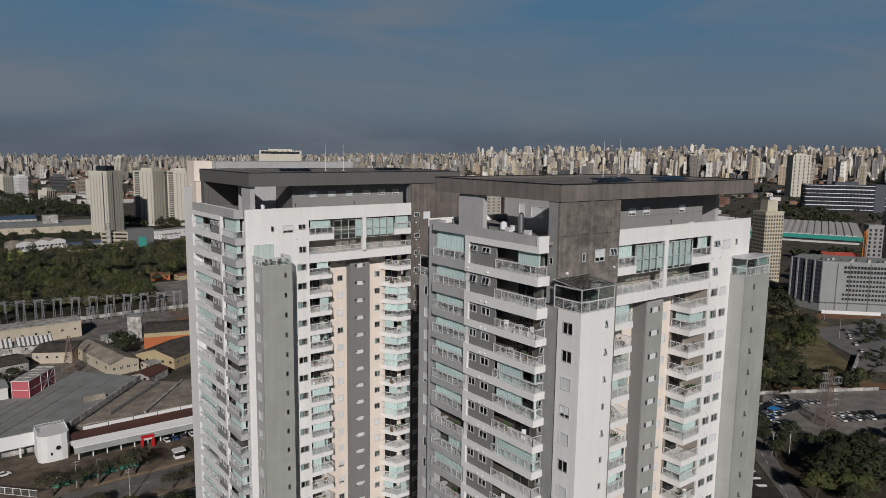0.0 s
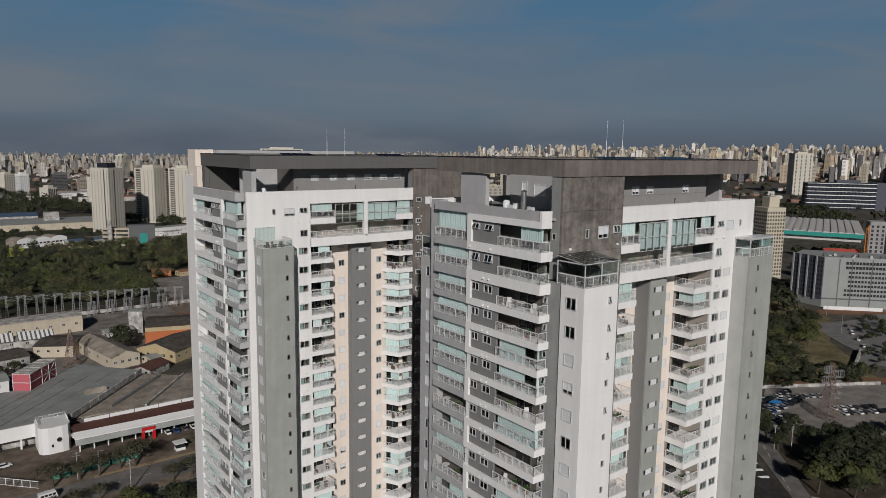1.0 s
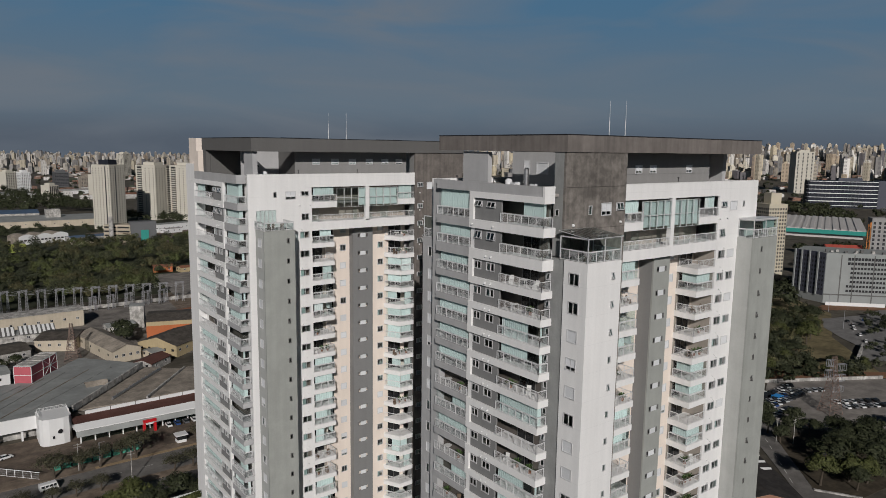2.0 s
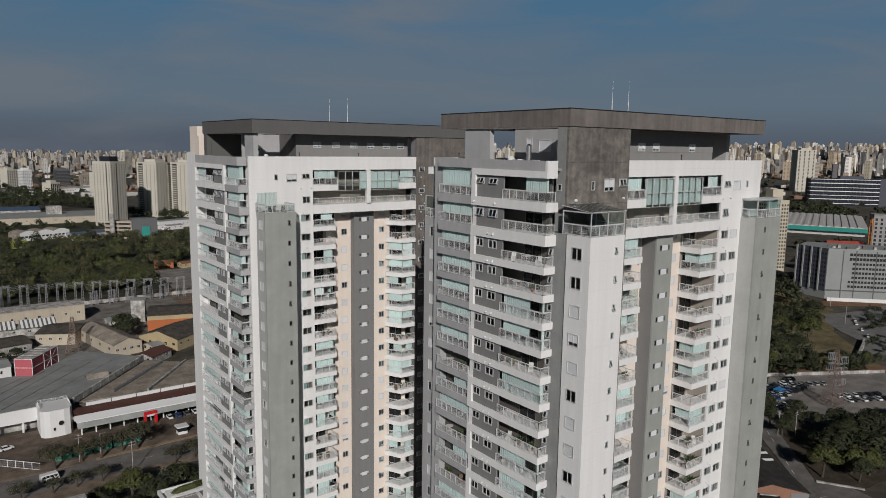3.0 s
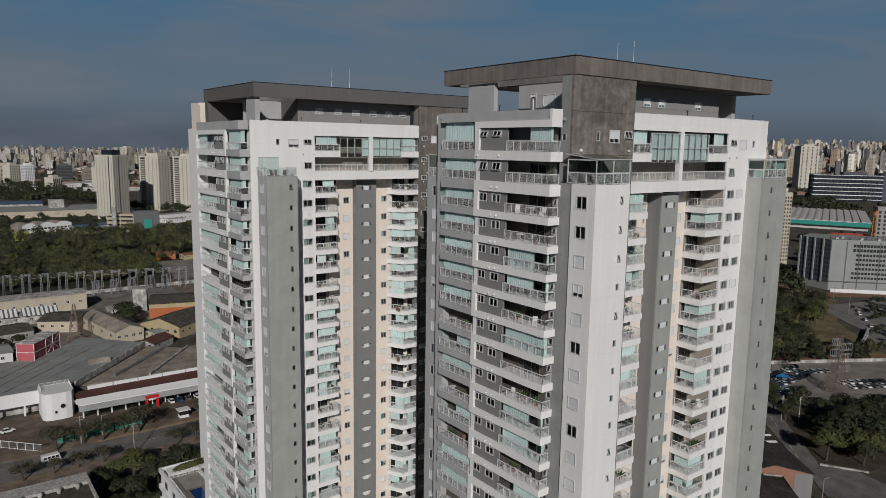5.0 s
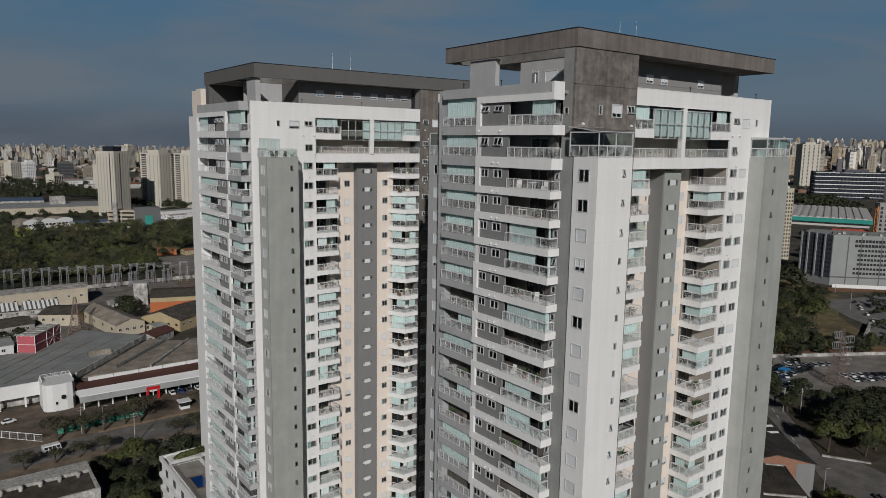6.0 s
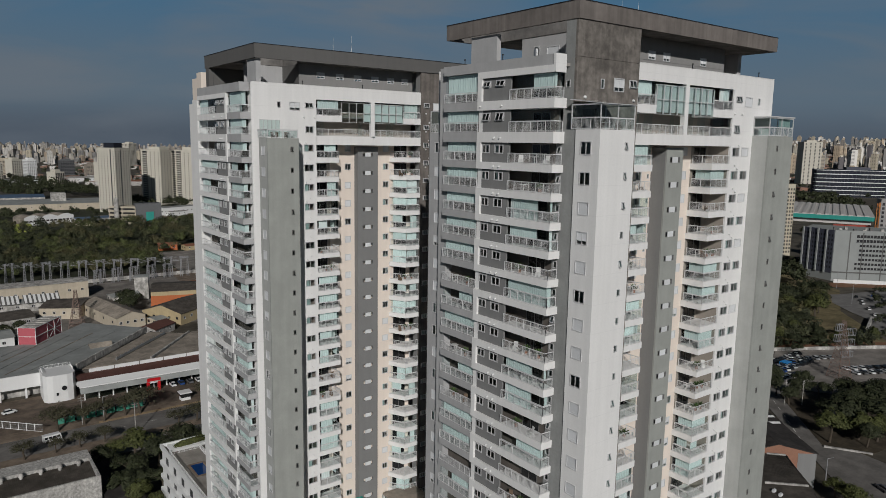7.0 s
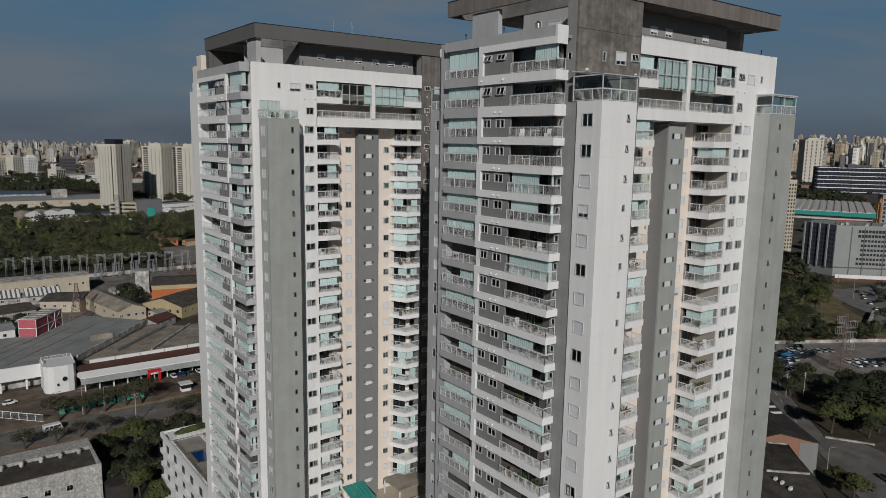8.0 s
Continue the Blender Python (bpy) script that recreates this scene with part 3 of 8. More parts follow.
    for w in ws:
        ob = put("window", shared("stair_ring", lambda b: holed(b, -0.03, 1.93, -0.03, 0.1, -0.03, 0.65, [(0.02, 1.88, 0.02, 0.6)]), "window", MID), T, mc @ Matrix.Translation((w[0], 0, w[2])))
        put("panel", shared("stair_panel", lambda b: box(b, 0.4, 1.5, -0.05, 0.03, -0.02, 0.64), "panel", SHUT), ob, mc @ Matrix.Translation((w[0], 0, w[2])), "white closed panel")
    for i in range(floors):
        z = lv["S"] - i * lv["h"]
        top = z + lv["h"]
        a0, a1 = seg(0, 3.3)
        if sgn > 0:
            o = (((a0, 0), (a1, 0), (a1, 3.1)), ((a0, 3.1),))
            o = (((a0, 0.0), (a1, 0.0), (a1, 2.9)), ((a1, 3.1), (a0, 3.1)))
        else:
            o = (((a0 - 0.9, 2.9), (a0 + 0.6, 0.0), (a1, 0.0)), ((a1, 3.1), (a0 - 0.9, 3.1)))
        balcony(T, m, o, z, 0.75, top, wall, state_for(), True)
        a0, a1 = seg(15.1, 18.9)
        if sgn > 0:
            o = (((a0, 2.9), (a0, 0.0), (a1, 0.0)), ((a1, 3.1), (a0, 3.1)))
        else:
            o = (((a0, 0.0), (a1, 0.0), (a1, 2.9)), ((a1, 3.1), (a0, 3.1)))
        balcony(T, m, o, z, 0.75, top, wall, state_for(), True)


def shaft(T, x0, x1, y0, y1, top, mat, floors, lv, front_win, side_win, neck=0.9, blinds=""):
    """A corner shaft in front of the main body, with one window column on its front and one on its side."""
    f, l = face_front(y0), face_left(x0)
    fh, lh = [], []
    for i in range(floors):
        z = top - 1.2 - i * lv["h"]
        if front_win:
            fh.append((front_win[0], front_win[1], z - 0.72, z))
        if side_win:
            lh.append((-side_win[1], -side_win[0], z - 1.25, z))
    bm = bmesh.new()
    holed(bm, x0, x1, 0, 0.22, 0, top, fh)
    part("shaft_front", bm, mat, T, "", f)
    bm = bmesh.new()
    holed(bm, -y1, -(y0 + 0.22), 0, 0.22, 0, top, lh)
    part("shaft_side", bm, GREY2_LIT if mat is GREY2 else mat, T, "", l)
    bm = bmesh.new()
    box(bm, x1 - 0.22, x1, y0 + 0.22, y1, 0, top)
    box(bm, x0 + 0.22, x1 - 0.22, y1 - 0.22, y1, 0, top)
    part("shaft_back", bm, mat, T)
    bm = bmesh.new()
    box(bm, x0 + 0.22, x1 - 0.22, y0 + 0.22, y1 - 0.22, top - 0.3, top - 0.02)
    part("shaft_top", bm, FLOORM, T)
    bm = bmesh.new()
    if y1 < 49:
        box(bm, x0 + neck, x1 - 0.5, y1, y1 + 1.1, 0, top)
    elif y1 > 60:
        box(bm, x0 + neck, x1 - 0.5, y1, y1 + 1.4, 0, top)
    else:
        box(bm, 91.3, x1 - 0.3, y1, y1 + 1.0, 0, top)
    part("shaft_neck", bm, DARK, T)
    for w in fh:
        window(T, f, *w, rng.choice(["slide", "awning"]), "", DOORM if mat is GREY2 else None)
    styles = {"o": "open", "s": "shut", "h": "half", "d": "slide"}
    for i, w in enumerate(lh):
        window(T, l, *w, styles[blinds[i]] if i < len(blinds) else rng.choice(["shut", "shut", "half", "open", "shut", "slide"]))


def roof_deck(T, x0, x1, y0, y1, z0, z1, mat, hole=None):
    """The great overhanging roof slab with its edge beams."""
    bm = bmesh.new()
    if hole:
        hx0, hx1, hy0, hy1 = hole
        box(bm, x0 + 0.35, hx0, y0 + 0.35, y1 - 0.35, z0 + 0.02, z1 - 0.25)
        box(bm, hx1, x1 - 0.35, y0 + 0.35, y1 - 0.35, z0 + 0.02, z1 - 0.25)
        box(bm, hx0, hx1, y0 + 0.35, hy0, z0 + 0.02, z1 - 0.25)
        box(bm, hx0, hx1, hy1, y1 - 0.35, z0 + 0.02, z1 - 0.25)
    else:
        box(bm, x0 + 0.35, x1 - 0.35, y0 + 0.35, y1 - 0.35, z0 + 0.02, z1 - 0.25)
    part("roof_slab", bm, ROOFC, T, "weathered flat concrete roof")
    for n, (a, b, c, d) in enumerate(((x0, x1, y0, y0 + 0.35), (x0, x1, y1 - 0.35, y1), (x0, x0 + 0.35, y0 + 0.35, y1 - 0.35), (x1 - 0.35, x1, y0 + 0.35, y1 - 0.35))):
        bm = bmesh.new()
        box(bm, a, b, c, d, z0, z1)
        part("edge_beam", bm, BEAM if mat is CONC else mat, T, "stained concrete edge beam")
        bm = bmesh.new()
        box(bm, a - 0.04 * (n != 3), b + 0.04 * (n != 2), c - 0.04 * (n != 1), d + 0.04 * (n != 0), z1, z1 + 0.09)
        part("flashing", bm, BLACK, T, "thin dark roof flashing")


def solar_row(x, y, z, n, dx):
    """A row of tilted solar panels lying on a roof."""
    bm = bmesh.new()
    for i in range(n):
        v = [bm.verts.new(p) for p in ((x + i * dx, y, z + 0.15), (x + i * dx + dx - 0.15, y, z + 0.15), (x + i * dx + dx - 0.15, y + 1.6, z + 0.5), (x + i * dx, y + 1.6, z + 0.5))]
        bm.faces.new(v)
        u = [bm.verts.new(w.co - Vector((0, 0, 0.05))) for w in v]
        bm.faces.new(u[::-1])
        for j in range(4):
            bm.faces.new((u[j], u[(j + 1) % 4], v[(j + 1) % 4], v[j]))
        bar(bm, (x + i * dx + 0.4, y + 1.5, z), (x + i * dx + 0.4, y + 1.5, z + 0.46), 0.05)
    return solo("solar_panel", finish(bm, "solar_panel", SOLAR), Matrix(), "tilted dark solar panels on the flat roof", "solar panel", "roof panels")


def rod(x, y, z, h):
    bm = bmesh.new()
    tube(bm, (0, 0, 0), (0, 0, h * 0.5), 0.05, 6)
    tube(bm, (0, 0, h * 0.5), (0, 0, h), 0.03, 6, 0.012)
    box(bm, -0.15, 0.15, -0.15, 0.15, 0, 0.08)
    solo("lightning_rod", finish(bm, "lightning_rod", RAILW), Matrix.Translation((x, y, z)), "thin white lightning rod on the roof", "lightning rod", "roof rods")


def side_face(T, x, segs, lv, floors, top0, top1, ret):
    """The balcony side of a tower, facing -x. segs: (kind, y0, y1)."""
    for kind, y0, y1 in segs:
        m = face_left(x if kind != "grey" else x + 0.12)
        mat = GREY if kind == "grey" else WHITE
        levels = [(lv["A"] + 0.02, 1.0, lv["par0"] - (0 if kind != "grey" else -0.7)), (lv["S"] + lv["h"], 1.15, lv["A"] + 0.02)]
        levels += [(lv["S"] - i * lv["h"], 0.8, lv["S"] - (i - 1) * lv["h"]) for i in range(floors)]
        if kind == "wins":
            win_y = [(y0 + 0.95, y0 + 2.3), (y0 + 3.25, y0 + 4.5)]
            hs = []
            for z, s, top in levels:
                for w0, w1 in win_y:
                    lo, hi = ((0.95, 0.35), (1.15, 0.3), (1.15, 0.28))[min(len(hs) // 2, 2)]
                    hs.append((-w1, -w0, top - lo, top - hi))
            bm = bmesh.new()
            holed(bm, -y1, -y0, 0.28, 0.5, 0, lv["par0"], hs)
            part("wall", bm, MID, T, "dark grey wall between the white bands", m)
            m2 = m @ Matrix.Translation((0, 0.28, 0))
            for j, h in enumerate(hs):
                window(T, m2, *h, "awning" if j < 4 else rng.choice(["slide", "open", "slide"]))
            for j, (z, s, top) in enumerate(levels):
                bm = bmesh.new()
                box(bm, -y1, -y0, 0, 0.5, z, z + s)
                part("band", bm, WHITE, T, "", m)
                for q in ((1.2, 2.1) if j > 0 else (1.0, 4.6)):
                    vent(T, m, -(y0 + q), z + s * 0.45, 0.085)
            continue
        if kind == "strip":
            for j, (z, s, top) in enumerate(levels):
                bm = bmesh.new()
                box(bm, -y1, -y0, 0, 0.5, z, z + s)
                if j % 2 == 0:
                    box(bm, -y1, -y0, 0, 0.5, z + s, top)
                else:
                    box(bm, -y1, -y0, 0.28, 0.5, z + s, top)
                part("band", bm, WHITE, T, "", m)
            continue
        for j, (z, s, top) in enumerate(levels):
            first, last = kind in ret, False
            back = 1.75
            if kind in ret and ret[kind] == "front":
                o = (((-y1, 0.0), (-y0, 0.0), (-y0, 1.45)), ((-y0, back), (-y1, back)))
            else:
                o = (((-y1, 0.0), (-y0, 0.0)), ((-y0, back), (-y1, back)))
            balcony(T, m, o, z, s, top, mat, state_for(0.5 if kind == "main" and x > 45 else 0.2) if j > 1 else ("glass" if j else "part") if kind == "main" else "blind", True, RAILM)
    ya, yb = min(s[1] for s in segs), max(s[2] for s in segs)
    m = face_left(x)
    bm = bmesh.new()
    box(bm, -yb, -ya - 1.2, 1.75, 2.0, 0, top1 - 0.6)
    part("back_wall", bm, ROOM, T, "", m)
    # top bands
    for kind, y0, y1 in segs:
        if kind == "grey":
            continue
        bm = bmesh.new()
        box(bm, -y1, -max(y0, ya + 0.3), 0, 0.4, lv["par0"], lv["par0"] + 0.7)
        part("band", bm, WHITE, T, "", m)
    bm = bmesh.new()
    box(bm, -yb, -ya - 0.3, 0.1, 0.4, lv["par0"] + 0.7 if segs[0][0] != "grey" else lv["par0"] + 0.7, top1)
    part("parapet", bm, GREY, T, "light grey parapet", m)
    box_y0 = ya
    bm = bmesh.new()
    box(bm, x, x + 1.5, box_y0 - 0.02, box_y0 + 0.3, lv["par0"] - 0.005 if segs[0][0] != "grey" else lv["par0"] + 0.7, top1 + 0.02)
    part("parapet_return", bm, WHITE if segs[0][0] != "grey" else GREY, T)


NEAR = dict(par0=94.2, par1=96.0, A=90.7, B=88.45, band0=87.2, S=84.25, h=2.96, core=0.95)
FAR = dict(par0=93.4, par1=95.45, A=90.1, B=87.9, band0=86.5, S=83.7, h=3.04, core=0.95)


def near_tower():
    lv, n = NEAR, 28
    T = thing("apartment_tower", 70, 60, 0, "tall white and grey apartment tower with concrete corner pier", "apartment building", "twin towers")
    street_front(T, 49.4, 63.1, 1, 1.0, lv, n, WHITE, CREAM, 2)
    f, l = face_front(49.4), face_left(53.3)
    # concrete pier at the corner, cast in three lifts
    for z0, z1, hs in ((0, 91.4, [(54.4, 56.6, 88.7, 90.8)]), (91.43, 95.85, [(57.0, 57.5, 92.9, 93.85), (59.07, 60.66, 92.75, 94.05), (61.55, 62.75, 93.2, 94.0)]), (95.88, 99.5, [])):
        bm = bmesh.new()
        holed(bm, 53.3, 63.1, 0, 0.3, z0, z1, hs)
        part("pier_face", bm, CONC, T, "bare stained concrete", f)
    for w, st in (((57.0, 57.5, 92.9, 93.85), "slide"), ((59.07, 60.66, 92.75, 94.05), "half"), ((61.55, 62.75, 93.2, 94.0), "awning")):
        window(T, f, *w, st)
    vent(T, f, 54.6, 91.9, 0.16)
    vent(T, f, 62.3, 91.9, 0.14)
    hs = [(-50.75, -50.2, z + 1.9, z + 2.6) for z in [88.0 + 2.96] + [84.25 - 2.96 * i for i in range(n)]]
    bm = bmesh.new()
    holed(bm, -51.0, -49.7, 0, 0.3, 88.6, 99.5, hs[:1])
    part("pier_side", bm, STRIP, T, "", l)
    window(T, l, *hs[0], "slide")
    ls = face_left(52.42)
    bm = bmesh.new()
    holed(bm, -51.0, -48.25, 0, 0.3, 0, 88.6, hs[1:])
    part("pier_side", bm, STRIP, T, "weathered grey wall with small windows", ls)
    for h in hs[1:]:
        window(T, ls, *h, rng.choice(["slide", "awning"]))
    bm = bmesh.new()
    box(bm, 53.6, 63.1, 51.0, 51.3, 95.2, 99.5)
    box(bm, 62.8, 63.1, 49.7, 51.0, 0, 99.5)
    part("pier_back", bm, CONC, T)
    shaft(T, 52.26, 57.46, 45.1, 48.25, 88.6, WHITE, 29, dict(h=2.97), (55.95, 56.42), (46.15, 47.5), 0.9, "ddshsdssdssssoshs")
    terrace_glass(T, 52.35, 57.4, 45.2, 48.9, 88.6, 91.0, True)
    for x, y, turn in ((53.6, 46.3, 0.4), (55.0, 47.4, 2.6), (56.2, 46.2, -0.6)):
        solo("terrace_chair", shared(("chair", False), chair_mesh, "balcony_chair", CHAIRM), Matrix.Translation((x, y, 88.6)) @ Matrix.Rotation(turn, 4, "Z"), "brown wicker chair on the roof terrace", "chair", "terrace chairs")
    solo("terrace_table", shared("table", table_mesh, "balcony_table", WHITEP), Matrix.Translation((54.6, 46.4, 88.6)), "small round white table on the roof terrace", "table")
    shaft(T, 86.85, 92.9, 47.1, 49.38, 88.6, GREY2, 29, dict(h=2.97), (88.85, 89.2), None, 0.4)
    te = terrace_glass(T, 86.95, 92.8, 47.2, 49.3, 88.6, 90.9, False)
    bm = bmesh.new()
    box(bm, 86.8, 92.95, 47.05, 49.36, 90.96, 91.12)
    part("flat_roof", bm, ALU, te, "flat white enclosure roof")
    for k in range(2):
        bm = bmesh.new()
        box(bm, 89.95 + k * 1.45, 91.3 + k * 1.45, 47.6, 47.64, 89.75, 90.9)
        part("blind", bm, BLIND, te, "pale half-drawn blind")
    side_face(T, 50.82, [("main", 49.9, 56.7), ("wins", 56.7, 61.2), ("strip", 61.2, 61.9), ("grey", 61.9, 68.4)], lv, n, 94.2, 95.97, {"main": "front"})
    # rear shaft and closing walls
    shaft(T, 52.6, 57.4, 70.2, 73.5, 88.3, GREY, 29, dict(h=2.97), None, (71.0, 72.3))
    bm = bmesh.new()
    box(bm, 91.0, 91.2, 49.65, 72.0, 0, 95.9)
    box(bm, 53.0, 91.2, 72.0, 72.2, 0, 95.9)
    part("rear_wall", bm, WHITE, T)
    terrace_glass(T, 52.7, 57.3, 70.3, 73.4, 88.3, 91.0, False)
    bm = bmesh.new()
    box(bm, 51.6, 53.0, 68.42, 70.0, 0, 95.97)
    part("corner_wall", bm, GREY, T, "plain light grey corner wall")
    bm = bmesh.new()
    box(bm, 52.85, 53.25, 51.3, 69.4, 0, 94.0)
    part("side_wall", bm, MID, T)
    # roof terrace and penthouse
    bm = bmesh.new()
    box(bm, 51.25, 53.4, 50.3, 68.2, 94.9, 95.2)
    box(bm, 53.4, 91.0, 49.7, 72.0, 94.9, 95.2)
    part("terrace_floor", bm, FLOORM, T)
    m = face_front(52.5)
    hs = [(a, a + 1.25, 97.1, 98.0) for a in (68.6, 71.4, 78.9)]
    bm = bmesh.new()
    holed(bm, 63.1, 84.2, 0, 0.2, 95.2, 99.5, hs)
    part("penthouse_wall", bm, PENT, T, "plain grey penthouse wall", m)
    for h in hs:
        window(T, m, *h, "half")
    bm = bmesh.new()
    box(bm, 63.1, 84.2, -0.04, 0.0, 96.95, 97.0)
    part("ledge", bm, MID, T, "", m)
    bm = bmesh.new()
    box(bm, 84.0, 84.2, 52.7, 58.0, 95.2, 99.5)
    box(bm, 84.2, 90.0, 57.0, 57.2, 95.2, 99.5)
    box(bm, 89.2, 90.0, 53.6, 57.0, 95.2, 99.5)
    part("penthouse_end", bm, GREY, T)
    ml = face_left(58.9)
    hs = [(-61.4, -60.5, 95.3, 98.4), (-59.3, -57.4, 96.9, 98.2), (-56.4, -54.8, 96.9, 98.2)]
    bm = bmesh.new()
    holed(bm, -63.5, -51.3, 0, 0.2, 95.2, 99.5, hs)
    part("penthouse_side", bm, GREY, T, "", ml)
    for h, st in zip(hs, ("shut", "shut", "shut")):
        window(T, ml, *h, st)
    bm = bmesh.new()
    box(bm, 53.6, 54.2, 62.0, 66.6, 95.2, 99.4)
    part("tank_block", bm, GREY, T, "rounded grey block carrying the roof")
    roof_deck(T, 53.2, 91.0, 49.25, 71.0, 99.5, 101.25, CONC, (53.56, 58.8, 51.4, 70.6))
    return T


def far_tower():
    lv, n = FAR, 26
    T = thing("apartment_tower", 58, 110, 0, "tall white and grey apartment tower behind its twin", "apartment building", "twin towers")
    street_front(T, 99.56, 69.37, -1, 1.045, lv, n, WHITE, CREAM, 1)
    f = face_front(99.56)
    hs = [(70.0, 71.1, z + 1.9, z + 2.65) for z in [91.1] + [87.4 - 3.04 * i for i in range(n)]]
    bm = bmesh.new()
    holed(bm, 69.37, 80.0, 0, 0.3, 0, 98.9, hs + [(72.0, 73.4, 92.6, 93.8)])
    part("pier_face", bm, PIERB, T, "dark stained concrete pier", f)
    for h in hs:
        window(T, f, *h, "awning")
    window(T, f, 72.0, 73.4, 92.6, 93.8, "shut")
    for i in range(8):
        vent(T, f, 70.4 + (i % 2) * 0.7, 92.0 - 1.52 * i, 0.12)
    bm = bmesh.new()
    box(bm, 69.37, 69.67, 99.9, 101.2, 0, 98.9)
    part("pier_side", bm, MID, T)
    shaft(T, 39.8, 44.65, 95.3, 98.4, 87.4, GREY2, 28, dict(h=3.06), (43.35, 43.75), (96.3, 97.5))
    terrace_glass(T, 39.9, 44.5, 95.4, 98.9, 87.4, 88.6, False)
    for x, y, turn in ((41.2, 96.4, 0.3), (43.2, 96.6, -0.5), (42.2, 97.6, 2.8)):
        solo("terrace_chair", shared(("chair", False), chair_mesh, "balcony_chair", CHAIRM), Matrix.Translation((x, y, 87.4)) @ Matrix.Rotation(turn, 4, "Z"), "brown wicker chair on the roof terrace", "chair", "terrace chairs")
    curtain_wall(T, f @ Matrix.Translation((0, -0.1, 0)), 40.4, 43.6, 87.7, 90.1, 5, 1, True)
    side_face(T, 37.7, [("grey", 100.2, 105.9), ("strip", 105.9, 106.5), ("wins", 106.5, 110.9), ("main", 110.9, 119.4)], lv, n, 93.4, 95.4, {"grey": "front"})
    bm = bmesh.new()
    box(bm, 38.0, 41.5, 120.4, 122.8, 0, 93.6)
    part("rear_shaft", bm, WHITE, T)
    bm = bmesh.new()
    box(bm, 40.2, 44.0, 124.6, 127.0, 0, 98.6)
    part("rear_stair", bm, CREAM, T)
    bm = bmesh.new()
    box(bm, 39.2, 80.0, 121.0, 121.3, 0, 95.2)
    box(bm, 79.8, 80.0, 99.9, 121.0, 0, 98.9)
    box(bm, 39.45, 39.7, 99.9, 121.0, 0, 95.2)
    part("rear_wall", bm, WHITE, T)
    bm = bmesh.new()
    box(bm, 38.15, 39.7, 100.55, 119.2, 94.3, 94.6)
    box(bm, 39.7, 80, 99.9, 121.0, 94.3, 94.6)
    part("terrace_floor", bm, FLOORM, T)
    m = face_front(102.3)
    hs = [(a, a + 1.3, 96.9, 97.75) for a in (51.2, 54.6, 57.9, 61.2, 64.3, 67.2)]
    hs2 = [(a, a + 0.55, 96.3, 97.3) for a in (42.3, 43.3, 44.3)]
    bm = bmesh.new()
    holed(bm, 48.2, 69.4, 0, 0.2, 94.6, 98.9, hs)
    part("penthouse_wall", bm, PENT, T, "plain grey penthouse wall", m)
    for h in hs:
        window(T, m, *h, "half")
    mr = face_front(108.6)
    bm = bmesh.new()
    holed(bm, 41.8, 48.2, 0, 0.2, 94.6, 98.9, hs2)
    part("penthouse_recess", bm, GREY, T, "", mr)
    for h in hs2:
        window(T, mr, *h, "half")
    bm = bmesh.new()
    box(bm, 40.25, 41.0, 100.0, 103.4, 94.6, 98.9)
    part("tank_block", bm, GREY, T)
    # dark grey stands for shade under the slab; the cross wall is added
    bm = bmesh.new()
    box(bm, 48.2, 48.4, 102.5, 108.6, 94.6, 98.9)
    box(bm, 48.2, 48.4, 108.8, 119.3, 94.6, 98.9)
    box(bm, 40.6, 48.4, 119.3, 119.5, 94.6, 98.9)
    box(bm, 39.9, 40.6, 119.5, 121.0, 94.6, 98.9)
    part("penthouse_side", bm, DARK, T)
    roof_deck(T, 39.85, 80.0, 99.35, 121.4, 98.9, 100.9, DARK, (40.3, 48.2, 99.75, 108.5))
    return T


near_tower()
far_tower()
solar_row(66.0, 55.0, 101.05, 6, 1.15)
solar_row(78.0, 55.0, 101.05, 6, 1.15)
solar_row(50.0, 110.0, 100.7, 5, 1.15)
solar_row(69.0, 110.0, 100.7, 5, 1.15)
for x, y in ((76.8, 63.5), (78.6, 62.2)):
    rod(x, y, 101.0, 5.5)
for x, y in ((64, 114), (61.6, 116.4)):
    rod(x, y, 100.65, 5.2)

for x, y, z in ((79.5, 51.0, 95.2), (54.4, 55.2, 95.2), (56.6, 59.8, 95.2), (54.6, 58.6, 95.2), (50.2, 100.9, 94.6), (66.2, 100.9, 94.6), (67.6, 100.9, 94.6), (57.2, 53.4, 95.2), (88.6, 50.8, 95.2)):
    air_unit(None, x, y, z)
for x, y, r, h, lab, mat in ((55.6, 57.6, 0.3, 2.3, "upright stainless steel water heater on the terrace", STEEL), (56.4, 61.4, 0.42, 0.9, "white round water tank on the terrace", SHUT), (43.9, 104.2, 0.4, 1.0, "white round water tank on the terrace", SHUT)):
    bm = bmesh.new()
    tube(bm, (0, 0, 0.15), (0, 0, h), r, 16)
    tube(bm, (0, 0, h), (0, 0, h + 0.18), r, 16, r * 0.45)
    for a in (0.5, 2.6, 4.7):
        bar(bm, (r * 0.8 * math.cos(a), r * 0.8 * math.sin(a), 0), (r * 0.8 * math.cos(a), r * 0.8 * math.sin(a), 0.2), 0.06)
    solo("water_tank", finish(bm, "water_tank", mat), Matrix.Translation((x, y, 95.2 if y < 90 else 94.6)), lab, "water tank")
